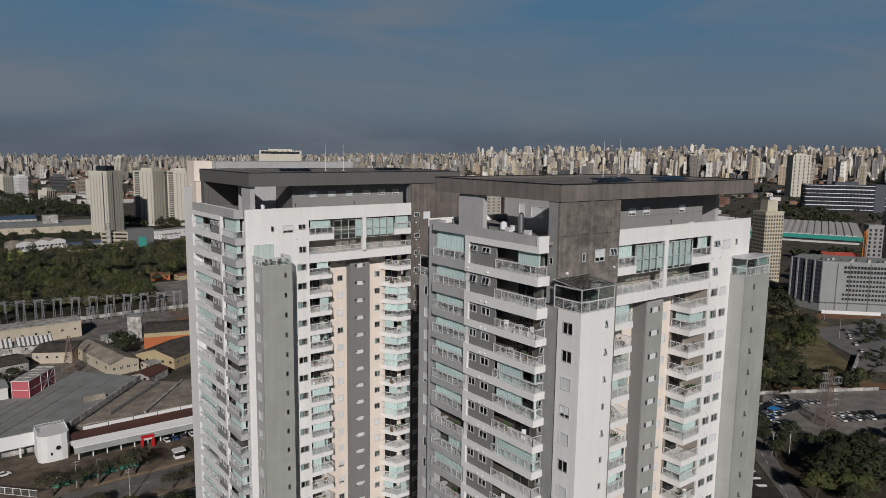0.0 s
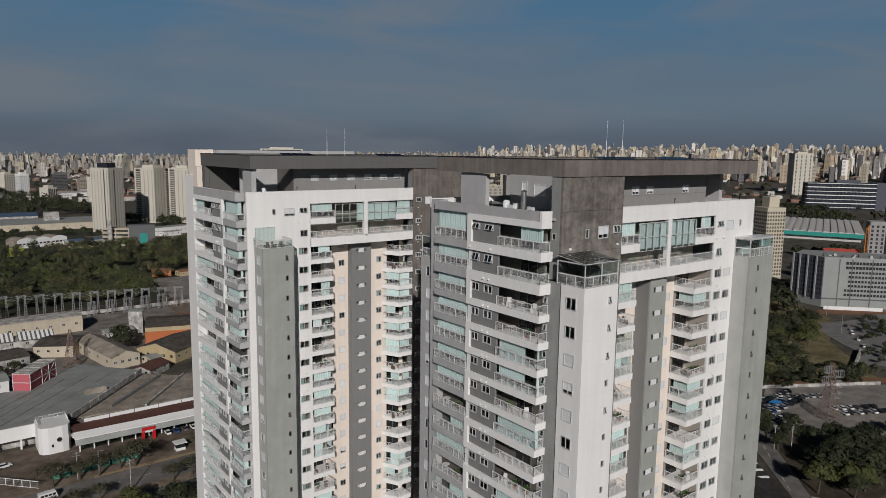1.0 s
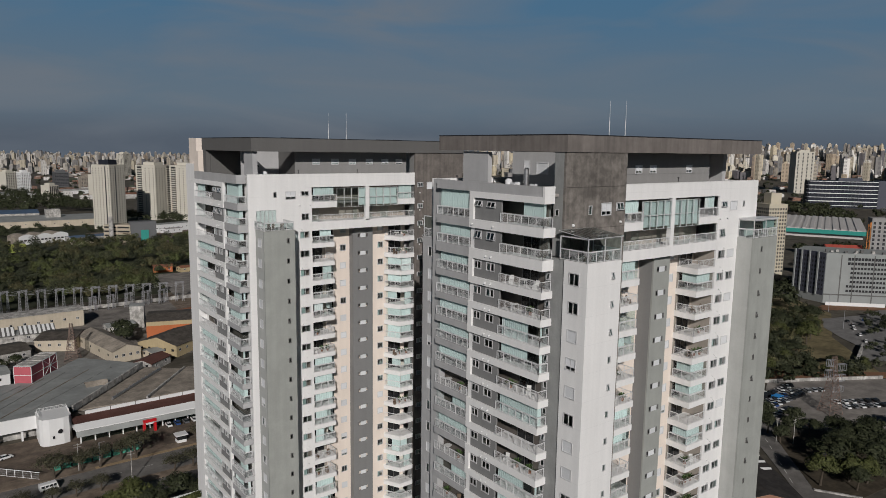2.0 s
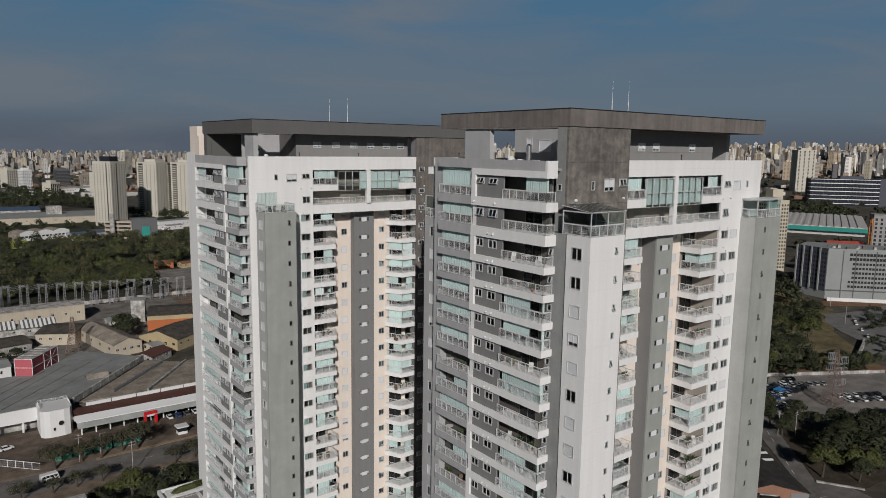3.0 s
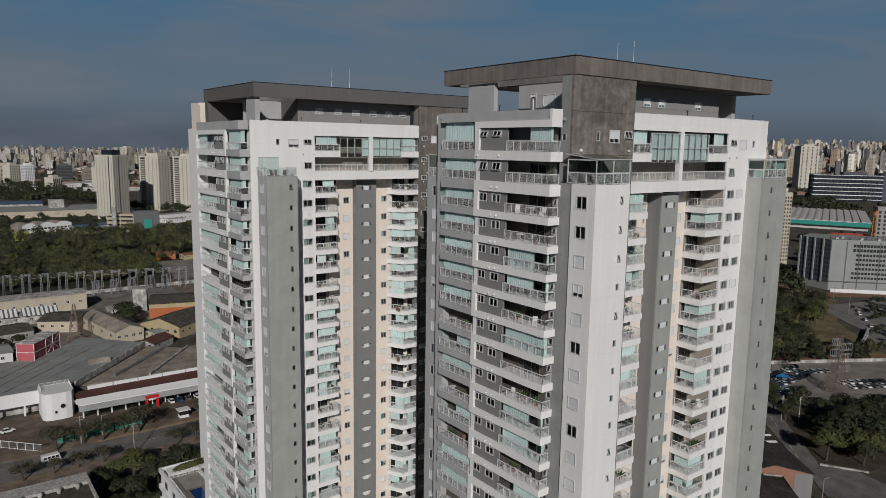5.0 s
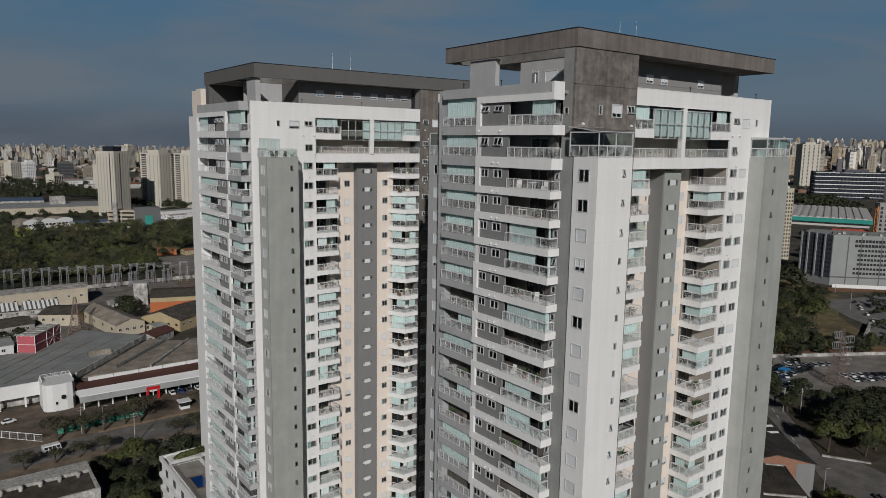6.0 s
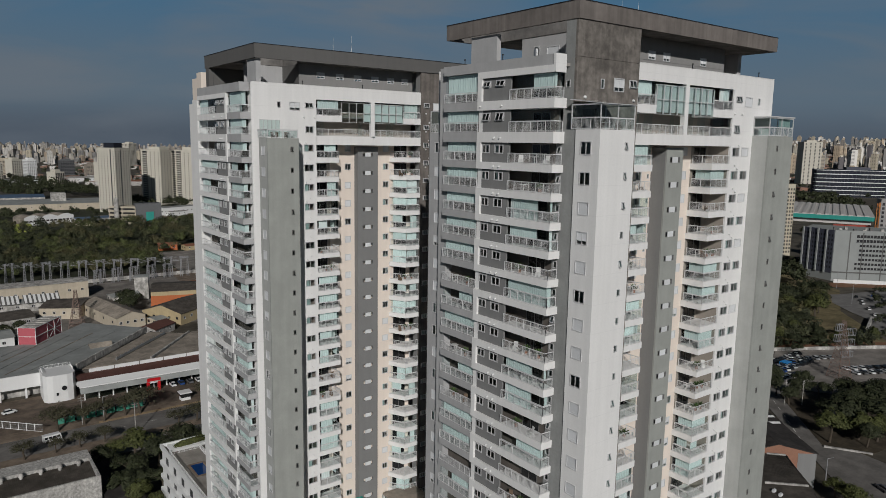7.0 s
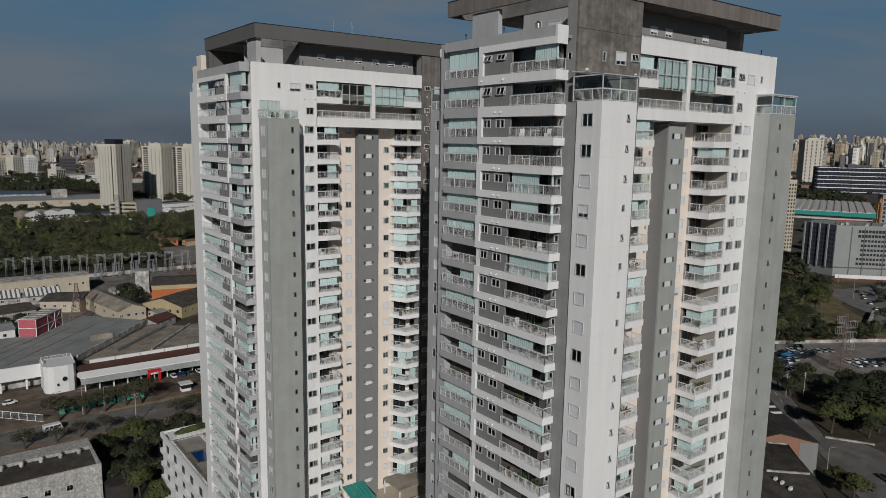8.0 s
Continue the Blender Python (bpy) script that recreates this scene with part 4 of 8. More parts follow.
for x, y, z in ((62.5, 49.6, 96.06), (73.0, 49.55, 96.06), (87.5, 49.55, 96.06), (51.0, 64.5, 95.97), (51.0, 58.0, 95.97), (47.5, 99.75, 95.5), (58.0, 99.75, 95.5)):
    bm = bmesh.new()
    tube(bm, (0, 0, 0), (0, 0, 0.5), 0.05, 6)
    tube(bm, (0, 0, 0.5), (0, 0, 0.62), 0.13, 8, 0.09)
    solo("roof_lamp", finish(bm, "roof_lamp", BLACK), Matrix.Translation((x, y, z)), "small black lamp on the parapet", "lamp", "parapet lamps")


# ---------------------------------------------------------------- ground, roads, city
ASPH = surface("asphalt", (0.165, 0.155, 0.144), 0.9, 0.2, 1.5, 0.3, 0.2, patch=0.22, patch_size=0.2)
LOTM = surface("worn_car_park", (0.235, 0.215, 0.195), 0.95, 0.2, 0.8, 0.35, 0.1, patch=0.25, patch_size=0.12)
SHADESOIL = surface("shade_toned_soil", (0.035, 0.032, 0.026), 0.95, 0.3, 0.8, 0.4, 0.2)
PAVE = surface("worn_pavement", (0.19, 0.148, 0.112), 0.9, 0.2, 1.5, 0.3, 0.2, patch=0.3, patch_size=0.25)
SOIL = surface("town_ground", (0.085, 0.075, 0.058), 0.95, 0.3, 0.35, 0.45, 0.2, patch=0.35, patch_size=0.06)
LINE = surface("road_paint", (0.55, 0.55, 0.52), 0.7, 0.2, 3, 0.2, 0.0)
GRASS = surface("dry_grass", (0.17, 0.14, 0.075), 0.95, 0.35, 0.6, 0.4, 0.3, patch=0.35, patch_size=0.1)
EARTH = surface("red_earth", (0.2, 0.105, 0.06), 0.95, 0.3, 0.5, 0.3, 0.2)
GREENS = tuple(surface("wood_leaves_" + n, c, 0.75, 0.2, 0.25, 0.2, 0.0, per_island=0.45) for n, c in (("deep", (0.034, 0.039, 0.021)), ("dark", (0.046, 0.051, 0.027)), ("mid", (0.064, 0.069, 0.033)), ("olive", (0.09, 0.084, 0.04)), ("fresh", (0.085, 0.1, 0.037))))
LEAF = surface("leaves", (0.035, 0.041, 0.019), 0.75, 0.25, 0.4, 0.3, 0.0, per_island=0.45)
LEAF2 = surface("yellow_green_leaves", (0.068, 0.076, 0.024), 0.75, 0.25, 0.4, 0.3, 0.0, per_island=0.4)
THINLEAF = surface("sparse_brown_leaves", (0.058, 0.056, 0.032), 0.8, 0.25, 0.4, 0.3, 0.0, per_island=0.45)
UNDER = surface("dark_undergrowth", (0.036, 0.04, 0.022), 0.95, 0.35, 0.5, 0.4, 0.3)
OLDTILE = surface("old_dark_tiles", (0.085, 0.074, 0.063), 0.9, 0.25, 1.2, 0.35, 0.3, patch=0.3)
BARK = surface("bark", (0.075, 0.06, 0.045), 0.9, 0.3, 4, 0.2, 0.3)
OLDW = surface("old_lime_wall", (0.4, 0.385, 0.36), 0.9, 0.3, 1.2, 0.4, 0.2, streak=0.4, patch=0.4, patch_size=0.35)
CLEANW = surface("clean_white_wall", (0.7, 0.7, 0.69), 0.7, 0.05, 4, 0.06, 0.05, streak=0.05)
SHEET = surface("grey_roof_sheet", (0.275, 0.285, 0.275), 0.75, 0.12, 0.8, 0.2, 0.1, patch=0.12, patch_size=0.15)
BROWNR = surface("brown_roof_sheet", (0.285, 0.248, 0.205), 0.85, 0.2, 0.8, 0.35, 0.2, patch=0.25, patch_size=0.2)
REDR = surface("dark_red_tiles", (0.11, 0.05, 0.04), 0.85, 0.2, 1.0, 0.3, 0.2)
TILE = surface("clay_tiles", (0.22, 0.1, 0.06), 0.9, 0.2, 1.0, 0.3, 0.2)
PINK = surface("pink_sheeting", (0.43, 0.1, 0.12), 0.65, 0.1, 0.8, 0.15, 0.05)
RED = surface("red_panel", (0.5, 0.015, 0.02), 0.4, 0.05, 4, 0.05, 0.0)
ORANGE = surface("orange_wall", (0.42, 0.13, 0.05), 0.8, 0.1, 1, 0.15, 0.1)
YELLOW = surface("yellow_wall", (0.4, 0.32, 0.19), 0.85, 0.1, 1, 0.2, 0.1, streak=0.1)
CREAMW = surface("cream_wall", (0.47, 0.41, 0.32), 0.85, 0.1, 1, 0.2, 0.1, streak=0.12)
BRICKW = surface("orange_brick_wall", (0.27, 0.14, 0.095), 0.9, 0.2, 2, 0.2, 0.2)
TEALW = surface("teal_panel", (0.03, 0.26, 0.22), 0.5, 0.1, 1, 0.1, 0.0)
NAVY = surface("dark_blue_cladding", (0.016, 0.019, 0.028), 0.6, 0.15, 0.2, 0.2, 0.0, spec=0.2)
PALEW = surface("pale_tower_wall", (0.52, 0.49, 0.42), 0.85, 0.06, 0.3, 0.1, 0.05)
HOTELW = surface("cool_white_wall", (0.275, 0.288, 0.28), 0.85, 0.06, 0.3, 0.12, 0.05)
YTOW = surface("sand_tower_wall", (0.5, 0.45, 0.35), 0.85, 0.06, 0.3, 0.1, 0.05)
SLATE = surface("slate_cladding", (0.066, 0.069, 0.09), 0.5, 0.1, 0.4, 0.15, 0.0)
DARKROOF = surface("dark_roof_felt", (0.042, 0.037, 0.034), 0.9, 0.3, 1.0, 0.4, 0.2, patch=0.3)
HOLE = surface("dark_opening", (0.018, 0.018, 0.02), 0.4, 0.2, 1, 0.2, 0.0)
POOL = surface("pool_water", (0.01, 0.045, 0.16), 0.05, 0.05, 1, 0.05, 0.0, spec=0.6)
LATT = surface("lattice_steel", (0.33, 0.33, 0.34), 0.6, 0.1, 1, 0.1, 0.0, metal=0.3)
RUST = surface("red_oxide_steel", (0.2, 0.14, 0.115), 0.7, 0.1, 1, 0.1, 0.0)
TYRE = surface("tyre_rubber", (0.015, 0.015, 0.015), 0.8, 0.1, 4, 0.1, 0.0)
CRANE = surface("orange_crane_paint", (0.5, 0.2, 0.06), 0.6, 0.1, 1, 0.1, 0.0)


def ground_height(x, y):
    r = math.hypot(x, y)
    az = math.degrees(math.atan2(x, y))
    t = min(1.0, max(0.0, (r - 1600) / 3000))
    lift = 4 + 66 * min(1, max(0, (az - 16) / 40))
    return lift * t * t * (3 - 2 * t)


def sheet(name, pts, z, mat, label, category, kind="structure"):
    bm = bmesh.new()
    prism(bm, pts, z - 0.12, z)
    bmesh.ops.recalc_face_normals(bm, faces=bm.faces)
    return solo(name, finish(bm, name, mat), Matrix(), label, category, kind=kind)


bm = bmesh.new()
rings = [0, 60, 150, 300, 500, 800, 1200, 1600, 2000, 2500, 3000, 3500, 4000, 4500, 4950]
grid = []
for r in rings:
    if r == 0:
        grid.append([bm.verts.new((0, 0, 0))] * 72)
    else:
        grid.append([bm.verts.new((r * math.sin(a * math.pi / 36), r * math.cos(a * math.pi / 36), ground_height(r * math.sin(a * math.pi / 36), r * math.cos(a * math.pi / 36)))) for a in range(72)])
for i in range(len(rings) - 1):
    for a in range(72):
        b = (a + 1) % 72
        if i == 0:
            bm.faces.new((grid[0][0], grid[1][b], grid[1][a]))
        else:
            bm.faces.new((grid[i][a], grid[i][b], grid[i + 1][b], grid[i + 1][a]))
bmesh.ops.recalc_face_normals(bm, faces=bm.faces)
solo("ground", finish(bm, "ground", SOIL), Matrix.Translation((0, 0, -0.15)), "dusty town ground reaching to the horizon", "ground", kind="structure")

sheet("road", [(-60, 212.3), (140, 212.3), (140, 225.6), (-60, 225.6)], 0.02, ASPH, "grey asphalt avenue with trees along it", "road")
sheet("road", [(36, 200), (140, 200), (140, 208), (36, 208)], 0.02, ASPH, "grey asphalt side carriageway", "road")
sheet("pavement", [(-60, 208.0), (140, 208.0), (140, 212.3), (-60, 212.3)], 0.17, PAVE, "pale median strip between the carriageways", "pavement")
sheet("pavement", [(-60, 225.6), (140, 225.6), (140, 231.5), (-60, 231.5)], 0.17, PAVE, "worn brown pavement along the avenue", "pavement")
sheet("pavement", [(-60, 200.0), (36, 200.0), (36, 208.0), (-60, 208.0)], 0.17, PAVE, "worn pavement beside the old wall", "pavement")
sheet("pavement", [(38, 225.7), (74, 225.7), (74, 227.2), (38, 227.2)], 0.2, surface("ochre_kerb_strip", (0.3, 0.22, 0.13), 0.9, 0.2, 1.0, 0.3, 0.1), "ochre strip along the kerb", "pavement")
sheet("forecourt", [(-30, 231.5), (100, 231.5), (100, 262), (-30, 262)], 0.05, surface("brown_paving", (0.135, 0.104, 0.08), 0.9, 0.2, 1.5, 0.3, 0.2, patch=0.3, patch_size=0.25), "brown paved forecourt of the showroom", "pavement")
sheet("road", [(172, 60), (205, 40), (212, 79), (214, 92), (232, 108), (252, 124), (244, 131), (225, 114), (190, 78)], 0.03, ASPH, "grey asphalt street in tree shade", "road")
sheet("car_park", [(246, 126), (262, 98), (315, 88), (345, 116), (291, 146.5)], 0.02, LOTM, "asphalt car park beside the woods", "car park")
sheet("road", [(374, 128), (425, 146), (470, 160), (520, 168), (520, 180), (470, 178), (442, 186), (436, 189), (414, 178), (398, 161), (388, 148), (360, 138)], 0.06, surface("pale_worn_asphalt", (0.19, 0.185, 0.18), 0.9, 0.15, 1.0, 0.25, 0.1, patch=0.15, patch_size=0.2), "wide pale grey avenue curving past the hotel", "road")
sheet("earth_bank", [(455, 204), (500, 172), (504, 180), (476, 207)], 0.08, EARTH, "bare red earth before the hotel", "earth")
sheet("lawn", [(290, 148), (345, 120), (395, 165), (455, 192), (470, 214), (500, 255), (400, 230), (300, 190)], 0.04, GRASS, "dry grass slope under the trees", "lawn")
# verge coloured dark brown to carry the shade of its trees
sheet("lawn", [(208, 88), (213, 77), (260, 72), (300, 86), (262, 97), (240, 118)], 0.1, surface("verge_shade_tone", (0.06, 0.048, 0.032), 0.95, 0.3, 0.8, 0.35, 0.2, patch=0.3, patch_size=0.2), "brown verge under tall trees, darkened for their shade", "lawn")
sheet("earth_bank", [(262, 150), (291, 147.5), (345, 117.5), (352, 121), (300, 160), (270, 166)], 0.3, EARTH, "bare red earth along the wall", "earth")
sheet("undergrowth", [(0, 482), (150, 482), (215, 500), (330, 900), (300, 1060), (60, 1060), (0, 800)], 0.05, UNDER, "dark undergrowth below the wood", "undergrowth")
# near-black sheet: the shade over the yard is put into its soil colour
sheet("yard", [(28, 160), (39.5, 160), (39.5, 162.5), (95, 162.5), (95, 199.4), (28, 199.4)], 0.03, SHADESOIL, "yard under the trees, coloured near black for the shade there", "yard")
sheet("yard", [(112, 332), (62, 338), (20, 345), (14, 455), (150, 455), (150, 340)], 0.02, surface("worn_concrete_yard", (0.2, 0.182, 0.163), 0.95, 0.25, 0.8, 0.35, 0.1, patch=0.3, patch_size=0.12), "worn pale concrete yards between the workshops", "yard")
sheet("yard", [(120, 300), (190, 330), (200, 520), (130, 520), (122, 420)], 0.03, PAVE, "bare yard beside the substation", "yard")

# kerb and road markings
for k in range(16):
    bm = bmesh.new()
    box(bm, -40 + k * 9, -37 + k * 9, 218.9, 219.05, 0.021, 0.03)
    solo("lane_mark", finish(bm, "lane_mark", LINE), Matrix(), "worn white lane dash on the asphalt", "road marking", "lane dashes", "structure")
for k in range(6):
    bm = bmesh.new()
    box(bm, 0, 0.2, 0, 3.0, 0.0, 0.012)
    solo("lane_mark", finish(bm, "lane_mark", LINE), Matrix.Translation((207 + k * 4.6, 94 + k * 4.0, 0.032)) @ Matrix.Rotation(radians(-48), 4, "Z"), "worn white lane dash on the asphalt", "road marking", "lane dashes", "structure")


# ---------------------------------------------------------------- plants
def leaf_cloud(n, rx, ry, rz, size, seed, clumps=16, flat=0.35):
    """Many small leaf tufts gathered in uneven clumps: a crown with gaps. Returns vertices and faces."""
    r = np.random.RandomState(seed)
    c = r.normal(size=(clumps, 3))
    c /= np.linalg.norm(c, axis=1)[:, None]
    c *= r.uniform(0.35, 0.85, (clumps, 1))
    c[:, 2] = np.abs(c[:, 2]) * 0.9 - 0.25
    rad = r.uniform(0.2, 0.42, clumps)
    which = r.randint(0, clumps, n)
    d = r.normal(size=(n, 3))
    d /= np.linalg.norm(d, axis=1)[:, None]
    p = c[which] + d * (rad[which] * r.uniform(0.55, 1.0, n) ** 0.5)[:, None]
    p *= (rx, ry, rz)
    out = p / (rx, ry, rz)
    out /= np.linalg.norm(out, axis=1)[:, None] + 1e-6
    nn = d * 0.6 + out * 0.6 + (0, 0, flat) + r.normal(size=(n, 3)) * 0.35
    nn /= np.linalg.norm(nn, axis=1)[:, None]
    u = np.cross(nn, r.normal(size=(n, 3)))
    u /= np.linalg.norm(u, axis=1)[:, None] + 1e-6
    v = np.cross(nn, u)
    s = size * r.uniform(0.6, 1.4, (n, 1))
    quads = np.stack((p - u * s, p - v * s * 0.7, p + u * s, p + v * s * 0.7), 1)
    return quads.reshape(-1, 3), np.arange(4 * n).reshape(-1, 4)


def crown_mesh(n, rx, ry, rz, size, seed, mat, clumps=9):
    v, f = leaf_cloud(n, rx, ry, rz, size, seed, clumps)
    me = bpy.data.meshes.new("crown")
    me.from_pydata(v.tolist(), [], f.tolist())
    me.materials.append(mat)
    return me


def trunk_mesh(h, spread, seed):
    r = random.Random(seed)
    bm = bmesh.new()
    top = Vector((r.uniform(-0.3, 0.3), r.uniform(-0.3, 0.3), h * 0.55))
    tube(bm, (0, 0, -0.1), top, 0.24, 8, 0.16)
    for k in range(6):
        a = k * math.pi / 3 + r.uniform(-0.3, 0.3)
        mid = top + Vector((math.cos(a) * spread * 0.4, math.sin(a) * spread * 0.4, h * 0.18))
        tube(bm, top - Vector((0, 0, 0.1)), mid, 0.11, 6, 0.07)
        tube(bm, mid, mid + Vector((math.cos(a) * spread * 0.35, math.sin(a) * spread * 0.35, h * 0.14)), 0.07, 5, 0.03)
    return finish(bm, "trunk", BARK)


CROWNS = [crown_mesh(2600, 1, 1, 0.95, 0.058, s, LEAF, 24) for s in (1, 2, 3)] + [crown_mesh(2600, 1, 1, 0.95, 0.058, s, LEAF2, 24) for s in (4, 5)]
TRUNKS = [trunk_mesh(1.0 * 6, 2.6, s) for s in (1, 2)]
trng = random.Random(4)


THIN = [crown_mesh(1500, 1, 1, 0.9, 0.045, s, THINLEAF, 30) for s in (6, 7, 8)]


def tree(x, y, h, spread, yellow=False, label="", group="trees", thin=False):
    t = thing("tree", x, y, ground_height(x, y), label or ("yellow-green broadleaf tree with loose crown" if yellow else "dark green broadleaf tree with uneven crown"), "tree", group)
    put("trunk", trng.choice(TRUNKS), t, Matrix.Translation((x, y, 0)) @ Matrix.Diagonal((spread / 3.2, spread / 3.2, h / 7.5, 1)) @ Matrix.Rotation(trng.uniform(0, 6), 4, "Z"))
    me = THIN[trng.randint(0, 2)] if thin else CROWNS[trng.randint(3, 4)] if yellow else CROWNS[trng.randint(0, 2)]
    put("crown", me, t, Matrix.Translation((x, y, h * 0.68)) @ Matrix.Rotation(trng.uniform(0, 6), 4, "Z") @ Matrix.Diagonal((spread, spread, h * 0.42, 1)))
    return t


def woods(name, pts_fn, count, seed, hmin, hmax, label, per=90, size=0.95, mat=None, clumps=12):
    """A far wood: many crowns of leaf tufts over short trunks, in one mesh; mat may be several greens, one to a tree."""
    r = random.Random(seed)
    mats = mat if isinstance(mat, tuple) else (mat or LEAF,)
    vs, fs, tone, off = [], [], [], 0
    for i in range(count):
        x, y = pts_fn(r)
        h = r.uniform(hmin, hmax)
        s = h * r.uniform(0.42, 0.62)
        v, f = leaf_cloud(per, s, s, h * 0.5, size * r.uniform(0.8, 1.2), seed * 1000 + i, clumps)
        v = v + (x, y, ground_height(x, y) + h * 0.55)
        vs.append(v)
        fs.append(f + off)
        tone += [r.randrange(len(mats))] * len(f)
        off += len(v)
    me = bpy.data.meshes.new(name)
    me.from_pydata(np.concatenate(vs).tolist(), [], np.concatenate(fs).tolist())
    for m in mats:
        me.materials.append(m)
    me.polygons.foreach_set("material_index", tone)
    return solo(name, me, Matrix(), label, "trees", kind="stuff")


def strip(x0, y0, x1, y1, width):
    dx, dy = x1 - x0, y1 - y0
    n = math.hypot(dx, dy)

    def f(r):
        t, w = r.random(), r.uniform(-width, width)
        return x0 + dx * t - dy / n * w, y0 + dy * t + dx / n * w
    return f


# street trees on the avenue and round the forecourt
for x, y, h, s in ((26.8, 226.4, 9.0, 6.2), (34.2, 226.9, 7.5, 4.6), (39.4, 226.4, 8.6, 5.4), (50.2, 226.8, 10.5, 6.6), (46.0, 228.0, 8.0, 4.6), (57, 210, 6.4, 4.0), (63, 210.5, 7.0, 4.4), (36.5, 210.0, 6.0, 3.4), (16.5, 210.2, 6.2, 4.0), (30, 210.2, 5.6, 3.4), (24, 210.2, 5.4, 3.0), (71, 227.5, 7.5, 4.4)):
    tree(x, y, h, s, False, "thin-crowned street tree on the pavement", "street trees", True)
tree(41.5, 196, 8, 5.4, True, "broad yellow-green tree over the dark yard", "yard trees")
tree(36, 195, 6.5, 3.6, True, "broad yellow-green tree over the dark yard", "yard trees")
for x, y, h, s in ((37.5, 158, 7, 3.0), (36.5, 150, 6, 2.6), (35.5, 166, 7.5, 3.4), (33.8, 146, 5.5, 2.4)):
    tree(x, y, h, s, True, "small garden tree beside the white block", "yard trees")
# trees added to darken the yard further
for x, y, h, s in ((33, 172, 8, 4.2), (36.5, 180, 9, 4.6), (32, 190, 8, 4.0), (37.5, 173, 7.5, 3.8), (45, 186, 9, 5.0), (52, 190, 9.5, 5.2), (58, 184, 9, 5.0), (49, 178, 8, 4.6), (42, 170, 7.5, 4.0)):
    tree(x, y, h, s, False, "dark green tree in the shady yard", "yard trees")
# right-hand street and car park
for x, y, h, s, yl in ((212, 88, 11, 5.2, True), (240, 94, 10, 7, False), (246, 84, 11, 7, False), (256, 92, 9.5, 6, False), (225, 80, 9, 4.5, True), (218, 80, 8, 4, False), (238, 118, 8, 4, False), (252, 116, 8, 4, False),
                      (246, 124, 9, 4.5, False), (175, 66, 7, 4, True), (178, 71, 6, 3.5, True), (280, 90, 8, 5, False), (292, 86, 8, 5, False), (228, 90, 12, 7, False), (234, 83, 11.5, 7, False), (245, 91, 12, 7, False), (222, 84, 9, 5, True), (233, 111, 7, 4, False), (243, 113, 7.5, 4.5, False), (248, 108, 7, 4, False), (252, 101, 9, 5.5, False), (262, 94, 9, 5.5, False), (231, 98, 7, 4, False)):
    tree(x, y, h, s, yl, "", "verge trees")
for i in range(34):
    x, y = strip(300, 172, 420, 205, 24)(trng)
    tree(x, y, trng.uniform(8, 14), trng.uniform(4.5, 7.5), trng.random() < 0.15, "", "slope trees")
for i in range(12):
    x, y = strip(292, 158, 345, 132, 7)(trng)
    tree(x, y, trng.uniform(5, 9), trng.uniform(3, 4.5), trng.random() < 0.3, "", "bank trees")
woods("wood", strip(420, 222, 500, 262, 20), 60, 3, 9, 14, "dark green wood on the slope by the hotel", 130, 0.8)
woods("wood", strip(296, 172, 430, 212, 24), 135, 16, 7, 12, "dark dense trees on the grass slope", 420, 0.42, GREENS[:4])
woods("wood", strip(222, 80, 268, 92, 7), 34, 17, 4, 7, "dark trees and shrubs on the verge", 420, 0.34, GREENS[:3])
woods("wood", strip(270, 160, 335, 128, 4), 40, 15, 3, 6, "dark shrubs on the bank above the wall", 160, 0.4)
woods("wood", strip(296, 160, 326, 147, 5), 30, 41, 7, 11, "dark dense trees on the bank above the car park", 420, 0.4, GREENS[:3])
woods("wood", strip(330, 137, 352, 127, 4), 12, 42, 5, 9, "thin dark trees on the bank", 240, 0.4, GREENS[:3])
woods("wood", strip(360, 128, 470, 172, 6), 22, 13, 4, 7, "dark shrubs along the avenue", 110, 0.5)
woods("wood", lambda r: (lambda y: (r.uniform(20 + (y - 490) * 0.1, 130 if y < 556 else 205 + (y - 490) * 0.22), y))(r.uniform(488, 765)), 430, 4, 7, 15, "dense green wood of mixed tones behind the substation", 850, 0.36, GREENS, 10)
woods("wood", lambda r: (r.uniform(60, 128), r.uniform(488, 640)), 26, 5, 9, 13, "lighter yellow-green trees at the edge of the wood", 800, 0.34, (GREENS[4], LEAF2), 10)
woods("wood", lambda r: (r.uniform(90, 210), r.uniform(1130, 1500)), 110, 6, 14, 24, "dark tree belt beyond the hall", 160, 1.1)
woods("wood", strip(112, 498, 128, 545, 7), 16, 31, 10, 14, "bright yellow-green trees at the end of the wood", 900, 0.34, (GREENS[4], LEAF2), 10)
woods("wood", strip(84, 492, 108, 496, 5), 12, 32, 8, 12, "olive-brown trees behind the gantries", 800, 0.34, (GREENS[3], LEAF2), 10)
sheet("yard", [(133, 470), (188, 465), (205, 553), (142, 556)], 0.12, LOTM, "pale empty yard beside the wood", "yard")
sheet("yard", [(140, 735), (205, 728), (262, 850), (150, 862)], 0.1, PAVE, "paved yard round the low office blocks", "yard")
woods("wood", lambda r: (r.uniform(50, 165), r.uniform(845, 935)), 34, 18, 6, 11, "round dark trees before the factory", 300, 0.6)
woods("wood", lambda r: (r.uniform(215, 330), r.uniform(890, 1100)), 60, 7, 12, 20, "dark trees between pale towers", 160, 1.0)
woods("wood", strip(1040, 440, 1350, 640, 40), 80, 8, 10, 16, "dark tree belt by the stand", 80, 1.8)
woods("wood", strip(700, 320, 780, 300, 30), 40, 9, 8, 12, "dark trees before the stand", 90, 1.2)
